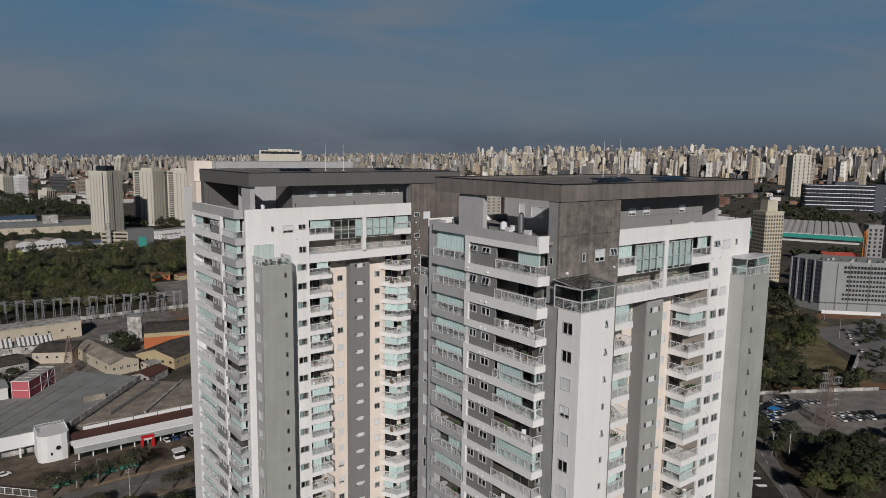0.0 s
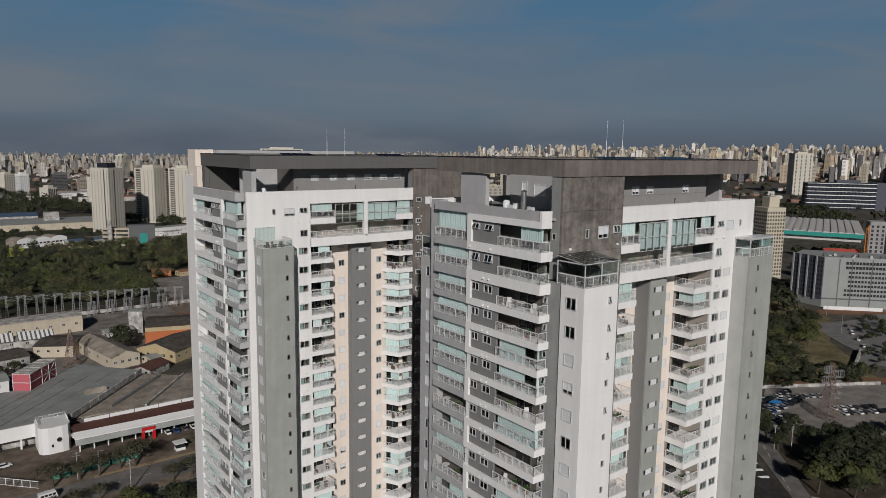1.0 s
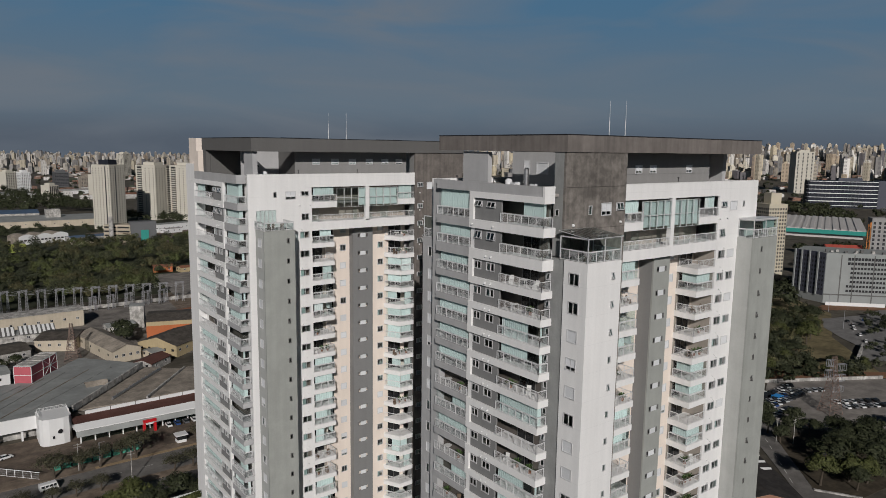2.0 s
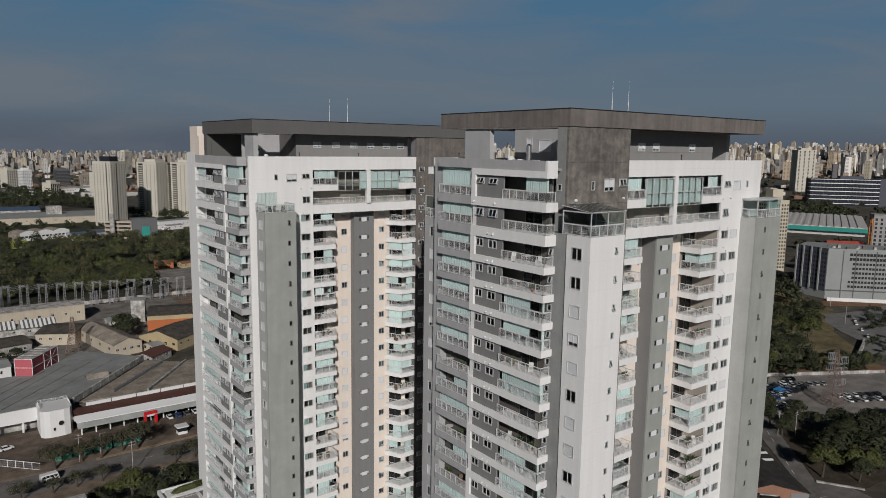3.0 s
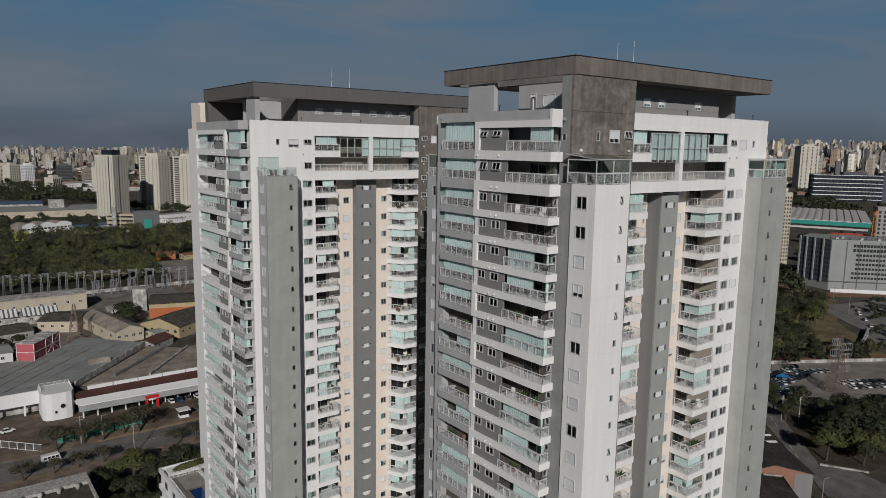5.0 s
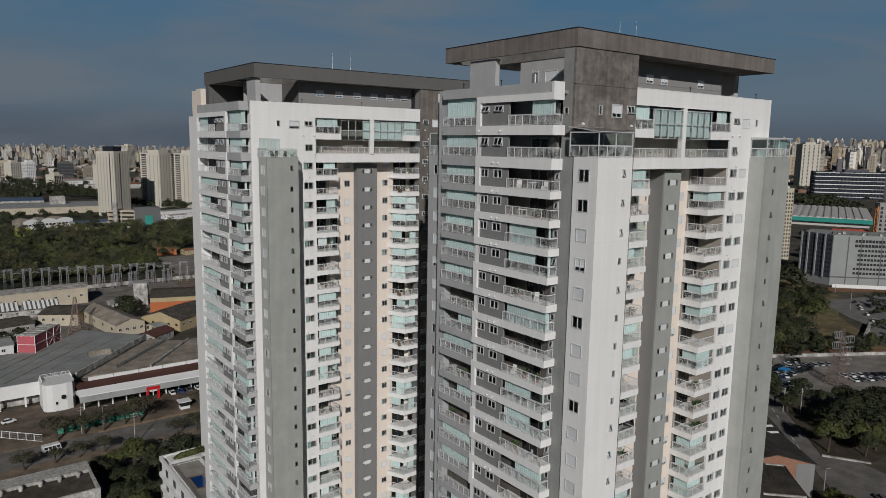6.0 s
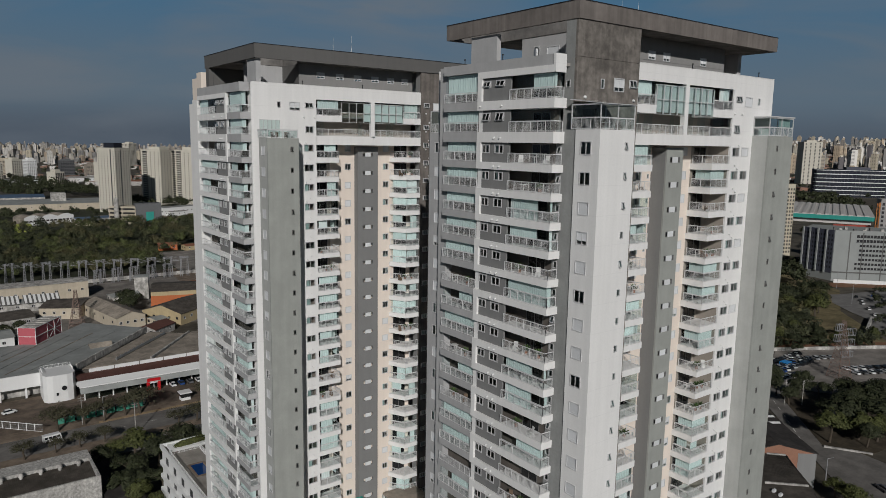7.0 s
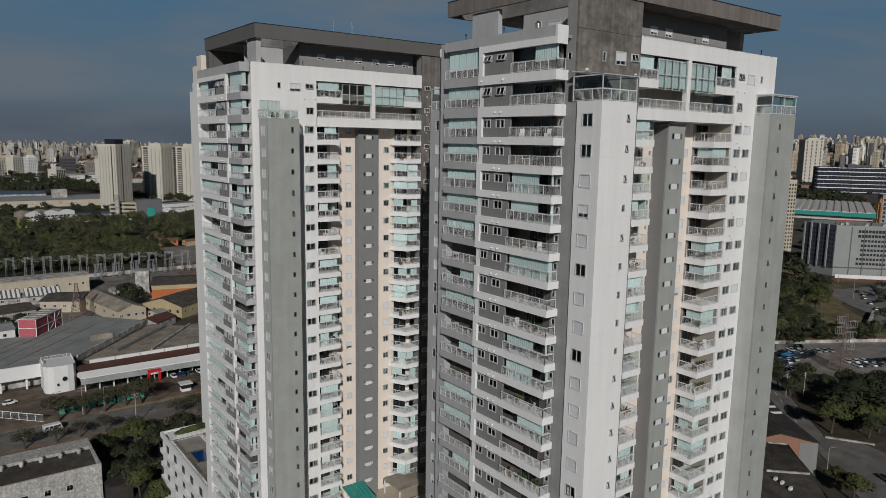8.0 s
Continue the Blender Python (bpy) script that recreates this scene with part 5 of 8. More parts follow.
for x, y, h, s in ((17, 348, 6.5, 4.2), (24, 352, 6, 4.0), (11, 352, 7, 4.4), (30, 356, 6, 3.6), (9, 362, 6.5, 4.0)):
    tree(x, y, h, s, False, "dark tree behind the hall", "yard trees")
tree(80, 375, 12, 7, False, "dark round tree between the workshops", "yard trees")
tree(77, 366, 10, 6, False, "dark round tree between the workshops", "yard trees")


# ---------------------------------------------------------------- cars
PAINTS = [surface("car_paint_" + n, c, 0.25, 0.03, 4, 0.03, 0.0, spec=0.5) for n, c in (("white", (0.7, 0.7, 0.7)), ("silver", (0.4, 0.41, 0.42)), ("black", (0.02, 0.02, 0.022)), ("grey", (0.12, 0.12, 0.125)), ("blue", (0.03, 0.07, 0.2)), ("red", (0.3, 0.02, 0.02)))]
CARGLASS = surface("car_glass", (0.015, 0.018, 0.02), 0.08, 0.02, 2, 0.02, 0.0, spec=0.6)


def car_body(bm):
    prof = [(-2.1, 0.35, 0.62), (-2.05, 0.3, 0.85), (-1.2, 0.28, 0.95), (0.6, 0.28, 0.95), (1.7, 0.3, 0.85), (2.1, 0.35, 0.6)]
    secs = []
    for x, lo, hi in prof:
        w = 0.86 if abs(x) < 1.9 else 0.74
        secs.append([(x, -w, lo), (x, -w, hi - 0.08), (x, -w + 0.1, hi), (x, w - 0.1, hi), (x, w, hi - 0.08), (x, w, lo), (x, -w, lo)])
    rows = [[bm.verts.new(p) for p in s[:-1]] for s in secs]
    for a, b in zip(rows, rows[1:]):
        for k in range(6):
            bm.faces.new((a[k], a[(k + 1) % 6], b[(k + 1) % 6], b[k]))
    bm.faces.new(rows[0])
    bm.faces.new(rows[-1][::-1])
    bmesh.ops.recalc_face_normals(bm, faces=bm.faces)


def car_cabin(bm):
    lo = [bm.verts.new(p) for p in ((-1.75, -0.76, 0.93), (0.95, -0.76, 0.93), (0.95, 0.76, 0.93), (-1.75, 0.76, 0.93))]
    hi = [bm.verts.new(p) for p in ((-1.3, -0.62, 1.4), (0.25, -0.62, 1.4), (0.25, 0.62, 1.4), (-1.3, 0.62, 1.4))]
    for k in range(4):
        bm.faces.new((lo[k], lo[(k + 1) % 4], hi[(k + 1) % 4], hi[k]))
    bm.faces.new(hi)


def car_roof(bm):
    box(bm, -1.28, 0.23, -0.6, 0.6, 1.4, 1.45)


NAMES = ["white", "silver", "black", "dark grey", "blue", "red"]
crng = random.Random(8)


def car(x, y, turn, colour=None, z=0.06, group="parked cars"):
    k = crng.choice([0, 0, 0, 0, 1, 1, 2, 2, 3, 3, 1, 2, 4, 0]) if colour is None else colour
    t = thing("car", x, y, z, f"{NAMES[k]} small car standing on the asphalt", "car", group, turn=turn)
    m = PLACE[t]
    put("body", shared(("cb", k), car_body, "body", PAINTS[k]), t, m)
    put("cabin", shared("cc", car_cabin, "cabin", CARGLASS), t, m)
    put("roof", shared(("cr", k), car_roof, "roof", PAINTS[k]), t, m)
    for wx in (-1.3, 1.35):
        for wy in (-0.8, 0.8):
            put("wheel", shared("cw", lambda bm: tube(bm, (0, -0.1, 0), (0, 0.1, 0), 0.31, 10), "wheel", TYRE), t, m @ Matrix.Translation((wx, wy, 0.31)))


def van(x, y, turn, length, h, label, mat=None):
    t = thing("van", x, y, 0.05, label, "van", turn=turn)
    m = PLACE[t]
    mat = mat or PAINTS[0]
    bm = bmesh.new()
    v = box(bm, -length / 2, length / 2, -1.0, 1.0, 0.4, h)
    for i in (4, 5, 6, 7):
        v[i].co.y *= 0.88
    for i in (5, 6):
        v[i].co.x -= 0.5
    part("body", bm, mat, t, m=m)
    n = int(length / 1.1)
    for s in (-1, 1):
        for k in range(n):
            bm = bmesh.new()
            box(bm, 0, 0.85, -0.02, 0.02, 0, h * 0.27)
            part("pane", bm, CARGLASS, t, m=m @ Matrix.Translation((-length / 2 + 0.3 + k * 1.05, s * 0.985, h * 0.56)))
    for wx in (-length * 0.32, length * 0.33):
        for wy in (-0.92, 0.92):
            put("wheel", shared("cw2", lambda b: tube(b, (0, -0.12, 0), (0, 0.12, 0), 0.38, 10), "wheel", TYRE), t, m @ Matrix.Translation((wx, wy, 0.38)))


van(24.4, 219.5, 8, 4.9, 2.2, "white minibus with dark windows on the avenue")
car(16.5, 250, 15, 0)
car(11, 244, 40, 4)
for i in range(9):
    car(30 + i * 2.9, 236.2, 70, None, group="forecourt cars")
for i in range(5):
    car(66 + i * 3, 247.5, 90, None, group="forecourt cars")
BANNER = surface("green_plastic_net", (0.05, 0.24, 0.17), 0.7, 0.2, 1.5, 0.2, 0.0, per_object=0.3)
for i in range(9):
    bm = bmesh.new()
    v = [bm.verts.new(q) for q in ((0, 0, 0.1), (2.3, 0, 0.1), (2.3, 0.25, 1.9), (1.2, 0.5, 2.0), (0, 0.25, 1.7))]
    bm.faces.new(v)
    bar(bm, (0, 0.3, 0), (0, 0.3, 2.0), 0.08)
    bar(bm, (2.3, 0.3, 0), (2.3, 0.3, 2.0), 0.08)
    solo("net_panel", finish(bm, "net_panel", BANNER), Matrix.Translation((27 + i * 2.9, 231.4 + i * 0.18, 0.1)), "green net panel on posts along the forecourt", "fence panel", "net panels")
# car park rows
for i in range(13):
    car(262.5 + i * 2.7, 137.5 + i * 0.1, 60, None)
for i in range(10):
    car(264 + i * 2.7, 130.6, 62, None)
for i in range(3):
    car(294.5 + i * 2.8, 131.4 - i * 1.6, 62, None)
for i in range(5):
    car(256 + i * 2.9, 126.0 - i * 0.3, 65, None)
for i in range(6):
    car(276 + i * 3.6, 140 - i * 1.8, 60, None)
for i in range(9):
    car(258 + i * 2.8, 133.8, 60, None)
for i in range(7):
    car(288 + i * 2.9, 112.5 - i * 1.5, 62, None)
for i in range(6):
    car(290 + i * 3.1, 117.5 - i * 1.7, 62, None)
for x, y, a in ((262, 120.5, 30), (236, 98.5, 45), (239, 101, 45), (193, 66, 60), (432, 170, 40), (424, 166, 40), (440, 176, 32), (412, 158, 40), (400, 150, 30), (452, 172, 20)):
    car(x, y, a, None, 0.1, "street cars")
bm = bmesh.new()
box(bm, -2, 2, -1.6, 1.6, 2.3, 2.45)
for sx in (-1.9, 1.9):
    for sy in (-1.5, 1.5):
        bar(bm, (sx, sy, 0), (sx, sy, 2.4), 0.1)
solo("canopy", finish(bm, "canopy", surface("blue_canvas", (0.03, 0.25, 0.6), 0.7)), Matrix.Translation((272.5, 132.5, 0.05)), "small bright blue canvas canopy in the car park", "canopy")


# ---------------------------------------------------------------- buildings
def gable(bm, x0, x1, y0, y1, z0, zr, along="x"):
    """A pitched roof with a little thickness and overhang."""
    if along == "x":
        ym = (y0 + y1) / 2
        pts = [(y0, z0), (ym, zr), (y1, z0), (y1, z0 - 0.2), (ym, zr - 0.2), (y0, z0 - 0.2)]
        a = [bm.verts.new((x0, p, q)) for p, q in pts]
        b = [bm.verts.new((x1, p, q)) for p, q in pts]
    else:
        xm = (x0 + x1) / 2
        pts = [(x0, z0), (xm, zr), (x1, z0), (x1, z0 - 0.2), (xm, zr - 0.2), (x0, z0 - 0.2)]
        a = [bm.verts.new((p, y0, q)) for p, q in pts]
        b = [bm.verts.new((p, y1, q)) for p, q in pts]
    for k in range(6):
        bm.faces.new((a[k], a[(k + 1) % 6], b[(k + 1) % 6], b[k]))
    for s in (0, 1):
        r = (a, b)[s]
        bm.faces.new((r[0], r[1], r[4], r[5]))
        bm.faces.new((r[1], r[2], r[3], r[4]))
    bmesh.ops.recalc_face_normals(bm, faces=bm.faces)


def shed(x, y, w, d, h, rise, turn, wall, roof, label, along="x", windows=0, category="building", group="low buildings"):
    """A low hall with gable ends, a pitched sheet roof and a row of windows."""
    t = thing("low_building", x, y, 0, label, category, group, turn=turn)
    m = PLACE[t]
    bm = bmesh.new()
    box(bm, -w / 2, w / 2, -d / 2, d / 2, -0.2, h)
    if along == "x":
        for s in (-1, 1):
            v = [bm.verts.new(p) for p in ((s * w / 2, -d / 2, h), (s * w / 2, d / 2, h), (s * w / 2, 0, h + rise))]
            bm.faces.new(v)
    else:
        for s in (-1, 1):
            v = [bm.verts.new(p) for p in ((-w / 2, s * d / 2, h), (w / 2, s * d / 2, h), (0, s * d / 2, h + rise))]
            bm.faces.new(v)
    part("wall", bm, wall, t, m=m)
    bm = bmesh.new()
    gable(bm, -w / 2 - 0.4, w / 2 + 0.4, -d / 2 - 0.4, d / 2 + 0.4, h + 0.1, h + rise + 0.25, along)
    part("roof", bm, roof, t, m=m)
    for k in range(windows):
        a = -w / 2 + w * (k + 0.5) / windows
        put("window", shared("shed_win", lambda b: holed(b, -0.7, 0.7, -0.06, 0.02, 0, 1.3, [(-0.6, -0.05, 0.1, 1.2), (0.05, 0.6, 0.1, 1.2)]), "window", ALU), t, m @ Matrix.Translation((a, -d / 2, h * 0.45)))
        put("pane", shared("shed_pane", lambda b: box(b, -0.65, 0.65, -0.03, -0.01, 0.05, 1.25), "pane", HOLE), t, m @ Matrix.Translation((a, -d / 2, h * 0.45)))
        aa = -d / 2 + d * (k + 0.5) / windows
        rot = Matrix.Rotation(radians(-90), 4, "Z")
        put("pane", MESHES["shed_pane"], t, m @ Matrix.Translation((-w / 2, aa, h * 0.45)) @ rot)
    return t


WINM = surface("far_window", (0.032, 0.032, 0.035), 0.3, 0.2, 0.3, 0.3, 0.0, per_object=0.5)


def tower_block(name, x, y, w, d, h, turn, wall, label, cols, rows, sides=2, win=(1.3, 1.3), dark=None, base=0.0, setback=0.0, cap=True, category="apartment building", group="far towers", skip=0, stacks=()):
    """A far tower: body, roof block and each window set into its faces."""
    t = thing(name, x, y, base, label, category, group, turn=turn)
    m = PLACE[t]
    bm = bmesh.new()
    box(bm, -w / 2, w / 2, -d / 2, d / 2, -1, h)
    box(bm, -w / 2 - 0.15, w / 2 + 0.15, -d / 2 - 0.15, d / 2 + 0.15, h, h + 0.8)
    part("wall", bm, wall, t, m=m)
    if cap:
        bm = bmesh.new()
        box(bm, -w * 0.28, w * 0.28, -d * 0.28, d * 0.28, h + 0.8, h + 4.5 + setback)
        part("roof_block", bm, dark or wall, t, m=m)
    wm = shared(("tw", win), lambda b: (box(b, -win[0] / 2, win[0] / 2, -0.06, 0.05, 0, win[1]), box(b, -win[0] / 2 - 0.15, win[0] / 2 + 0.15, -0.16, 0.02, -0.16, 0)), "window", WINM)
    step = (h - 4) / rows
    spots = []
    for i in range(rows):
        spots += [Matrix.Translation((-w / 2 + w * (c + 0.5) / cols, -d / 2, 3 + i * step)) for c in range(skip, cols)]
        if sides > 1:
            n = max(2, round(cols * d / w))
            spots += [Matrix.Rotation(radians(-90), 4, "Z") @ Matrix.Translation((-d / 2 + d * (c + 0.5) / n, -w / 2, 3 + i * step)) for c in range(n)]
    if math.hypot(x, y) > 1200:
        bm = bmesh.new()
        for q in spots:
            for vert in box(bm, -win[0] / 2, win[0] / 2, -0.06, 0.05, 0, win[1]):
                vert.co = q @ vert.co
        part("windows", bm, WINM, t, "small dark windows", m)["kind"] = "stuff"
    else:
        for q in spots:
            put("window", wm, t, m @ q)
    for side, a, wd in stacks:
        ms = m if side == 0 else m @ Matrix.Rotation(radians(-90), 4, "Z")
        dd = d / 2 if side == 0 else w / 2
        # flat near-black strip on the wall: the loggias' shade put into the colour
        bm = bmesh.new()
        box(bm, a - wd / 2, a + wd / 2, -dd - 0.08, -dd + 0.05, 1, h - 1)
        part("loggia", bm, HOLE, t, "flat near-black strip for the shade inside the loggias", ms)
        slab = shared(("far_slab", wd), lambda b: box(b, -wd / 2 - 0.2, wd / 2 + 0.2, -1.0, 0.0, 0, 1.25), "balcony", wall)
        for i in range(rows):
            put("balcony", slab, t, ms @ Matrix.Translation((a, -dd, 2.2 + i * step)))
    return t


# third tower of the group, mostly hidden behind the far one
t3 = thing("apartment_tower", 74, 184, 0, "white and grey apartment tower mostly hidden behind its twin", "apartment building", "twin towers")
for nm, b, mt in (("wall", (52.8, 96, 165, 173, 0, 95.3), WHITE), ("penthouse", (58.5, 96, 166, 174.5, 95.3, 101.3), GREY), ("stair_block", (54.2, 58.5, 169, 174.5, 95.3, 101.4), CREAM)):
    bm = bmesh.new()
    box(bm, *b)
    part(nm, bm, mt, t3)

# showroom on the avenue
s = thing("showroom", 55, 256, 0, "long white car showroom with sloping fascia and glass front", "shop")
bm = bmesh.new()
prism(bm, [(36.4, 252), (98, 250), (98, 256), (36.4, 256)], 4.2, 4.6)
for x0, x1 in ((36.4, 98),):
    v = [bm.verts.new(p) for p in ((x0, 247.5, 5.3), (x1, 245.6, 5.3), (x1, 249.4, 6.5), (x0, 250.6, 6.5))]
    bm.faces.new(v)
    u = [bm.verts.new(p) for p in ((x0, 247.5, 4.95), (x1, 245.6, 4.95), (x1, 254, 4.95), (x0, 254, 4.95))]
    bm.faces.new(u[::-1])
    for k in range(4):
        bm.faces.new((u[k], u[(k + 1) % 4], v[(k + 1) % 4], v[k]))
part("fascia", bm, CLEANW, s, "sloping white metal fascia")
bm = bmesh.new()
v = [bm.verts.new(q) for q in ((36.4, 246.3, 3.3), (98, 244.6, 3.3), (98, 245.9, 4.9), (36.4, 247.5, 4.9))]
bm.faces.new(v)
part("valance", bm, SHEET, s)
for k in range(14):
    bm = bmesh.new()
    box(bm, -0.2, 0.2, 0, 0.3, 0, 4.1)
    part("column", bm, CLEANW, s, m=Matrix.Translation((38 + k * 4.4, 249.0, 0)))
    bm = bmesh.new()
    box(bm, 0.25, 4.1, 0.1, 0.14, 0.1, 3.9)
    part("pane", bm, GLASS, s, m=Matrix.Translation((38 + k * 4.4, 250.2, 0)))
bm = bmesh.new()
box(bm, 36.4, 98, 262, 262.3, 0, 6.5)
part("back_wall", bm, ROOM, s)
bm = bmesh.new()
v = [bm.verts.new(q) for q in ((36.5, 250.6, 6.52), (98, 249.4, 6.52), (98, 257, 7.0), (36.5, 257, 7.0))]
bm.faces.new(v)
for k in range(60):
    bar(bm, (36.7 + k * 1.02, 250.6 - k * 0.02, 6.58), (36.7 + k * 1.02, 257, 7.04), 0.1)
part("roof", bm, REDR, s, "dark red sheet roof")
for k in range(7):
    bm = bmesh.new()
    box(bm, 0, 8.0, 0, 0.4, 6.8, 8.2)
    part("roof_parapet", bm, CLEANW, s, m=Matrix.Translation((41 + k * 8.3, 257.0, 0)))
bm = bmesh.new()
for x0, x1, z0, z1 in ((-2.2, -1.4, 0, 3.6), (1.4, 2.2, 0, 3.6), (-2.2, 2.2, 3.6, 4.5)):
    box(bm, x0, x1, -0.6, 0.6, z0, z1)
part("arch", bm, RED, s, "bright red entrance arch", m=Matrix.Translation((59.3, 246.4, 0)))
bm = bmesh.new()
box(bm, -1.2, 1.2, -0.66, -0.6, 2.9, 3.5)
part("sign", bm, CLEANW, s, "plain white sign plate", m=Matrix.Translation((59.3, 246.4, 0)))
# rounded corner block and the raised left wing
c = thing("corner_block", 31.5, 257, 0, "tall white rounded corner block with a round window", "shop")
bm = bmesh.new()
prism(bm, [(26.7, 263), (26.7, 254.5), (27.6, 252.9), (29.4, 252.3), (33.6, 252.3), (35.4, 252.9), (36.3, 254.5), (36.3, 263)], 0, 9.2)
part("wall", bm, CLEANW, c)
bm = bmesh.new()
tube(bm, (32.6, 252.4, 4.6), (32.6, 252.22, 4.6), 0.8, 20)
part("porthole", bm, HOLE, c, "round dark window")
bm = bmesh.new()
for k in range(20):
    a = k * math.pi / 10
    b2 = (k + 1) * math.pi / 10
    bar(bm, (32.6 + 0.85 * math.cos(a), 252.2, 4.6 + 0.85 * math.sin(a)), (32.6 + 0.85 * math.cos(b2), 252.2, 4.6 + 0.85 * math.sin(b2)), 0.16)
part("porthole_frame", bm, ALU, c)
bm = bmesh.new()
box(bm, 30.2, 30.8, 252.1, 252.35, 2.4, 3.3)
part("window", bm, HOLE, c)
bm = bmesh.new()
railing_mesh([(27, 256.5), (27, 262.6), (36, 262.6), (36, 256.5)], 1.0)(bm)
part("railing", bm, RAILW, c, m=Matrix.Translation((0, 0, 9.2)))
w = thing("showroom_wing", 10, 268, 0, "white wing over a dark open garage", "shop")
bm = bmesh.new()
box(bm, -20, 26.7, 261.5, 262.0, 3.8, 8.4)
part("wall", bm, CLEANW, w)
for k in range(6):
    bm = bmesh.new()
    box(bm, -0.3, 0.3, -0.3, 0.3, 0, 3.8)
    part("column", bm, CLEANW, w, m=Matrix.Translation((-15 + k * 7.5, 262.5, 0)))
bm = bmesh.new()
box(bm, -20, 26.7, 276, 276.3, 0, 3.8)
part("back_wall", bm, MID, w)
# the great grey roofs behind
h = thing("workshop_hall", 50, 285, 0, "low workshop hall under broad grey sheet roofs", "building")
for nm, pts, z0, z1, mt in (("roof", [(-22, 264), (26.5, 262.5), (37, 263.5), (70.7, 303), (51, 326), (41, 314), (30, 303), (18, 304), (-22, 290)], 7.6, 8.0, SHEET),
                            ("roof", [(40, 264.5), (62, 262.5), (84, 291), (72, 302)], 6.0, 6.4, BROWNR), ("roof", [(64, 262.5), (98, 260), (110, 290), (86, 291)], 6.4, 6.8, BROWNR)):
    bm = bmesh.new()
    prism(bm, pts, z0, z1)
    part(nm, bm, mt, h)
bm = bmesh.new()
prism(bm, [(-21, 266), (36, 265), (69, 303), (51, 325), (30, 302), (18, 303), (-21, 289)], 0, 7.6)
prism(bm, [(41, 265), (97, 262), (108, 289), (86, 290), (72, 301)], 0, 6.0)
part("wall", bm, OLDW, h)
for x0, y0, x1, y1, zz in ((38, 264, 71, 303, 8.0), (62.5, 262.5, 85, 291, 6.8)):
    for k in range(9):
        bm = bmesh.new()
        t0, t1 = k / 9, (k + 0.93) / 9
        p, q = (x0 + (x1 - x0) * t0, y0 + (y1 - y0) * t0), (x0 + (x1 - x0) * t1, y0 + (y1 - y0) * t1)
        prism(bm, [p, (p[0] + 0.5, p[1] - 0.4), (q[0] + 0.5, q[1] - 0.4), q], zz - 1.6, zz + 0.7)
        bmesh.ops.recalc_face_normals(bm, faces=bm.faces)
        part("parapet_panel", bm, OLDW, h)
bm = bmesh.new()
for k in range(12):
    t0, t1 = k / 12, (k + 1) / 12
    tube(bm, (52 + 24 * t0, 268 + 26 * t0, 7.0), (52 + 24 * t1, 268 + 26 * t1, 7.0), 0.5, 8)
    bar(bm, (52 + 24 * t0, 268 + 26 * t0, 6.3), (52 + 24 * t0, 268 + 26 * t0, 7.9), 0.3)
part("duct", bm, STEEL, h, "long galvanised duct along the roof")
for k in range(7):
    bm = bmesh.new()
    bar(bm, (-18 + k * 7, 265 + k * 0.2, 8.03), (10 + k * 8.2, 291 + k * 4.2 - (k > 4) * (k - 4) * 6, 8.03), 0.3)
    part("roof_seam", bm, BROWNR if k % 2 else SHEET, h)
bm = bmesh.new()
gable(bm, 46, 54, 283, 288, 8.1, 9.4)
part("dormer", bm, BROWNR, h)
bm = bmesh.new()
box(bm, -9.2, 9.2, -3.3, 3.3, 0, 7.2)
pk = solo("roof_box", finish(bm, "roof_box", PINK), Matrix.Translation((33.0, 309.6, 7.4)) @ Matrix.Rotation(radians(54), 4, "Z"), "pink sheeted box on the hall roof with white edge strips", "plant room")
PLACE[pk] = pk.matrix_basis.copy()
bm = bmesh.new()
box(bm, -9.1, 9.1, -3.2, 3.2, 7.2, 7.24)
part("top", bm, OLDW, pk, "dirty pale top", pk.matrix_basis.copy())
for k in range(6):
    bm = bmesh.new()
    bar(bm, (-8 + k * 3.2, -3.2, 7.35), (-8 + k * 3.2, 3.2, 7.35), 0.2)
    part("beam", bm, OLDW, pk, "", pk.matrix_basis.copy())
strips = [((x, y, 0), (x, y, 7.3)) for x in (-9.25, -1.0, 9.25) for y in (-3.35, 3.35)]
strips += [((-9.25, y, z), (9.25, y, z)) for z in (3.7, 7.2) for y in (-3.35, 3.35)]
strips += [((x, -3.35, z), (x, 3.35, z)) for z in (3.7, 7.2) for x in (-9.25, 9.25)]
strips += [((-1.0, -3.38, 7.2), (9.2, -3.38, 0.2)), ((-1.0, -3.38, 0.2), (9.2, -3.38, 7.2)), ((4.0, -3.38, 0.1), (4.0, -3.38, 7.2))]
for p0, p1 in strips:
    bm = bmesh.new()
    bar(bm, p0, p1, 0.2 if p0[0] == p1[0] or p0[2] == p1[2] else 0.12)
    part("edge_strip", bm, CLEANW, pk, "white edge strip", pk.matrix_basis.copy())

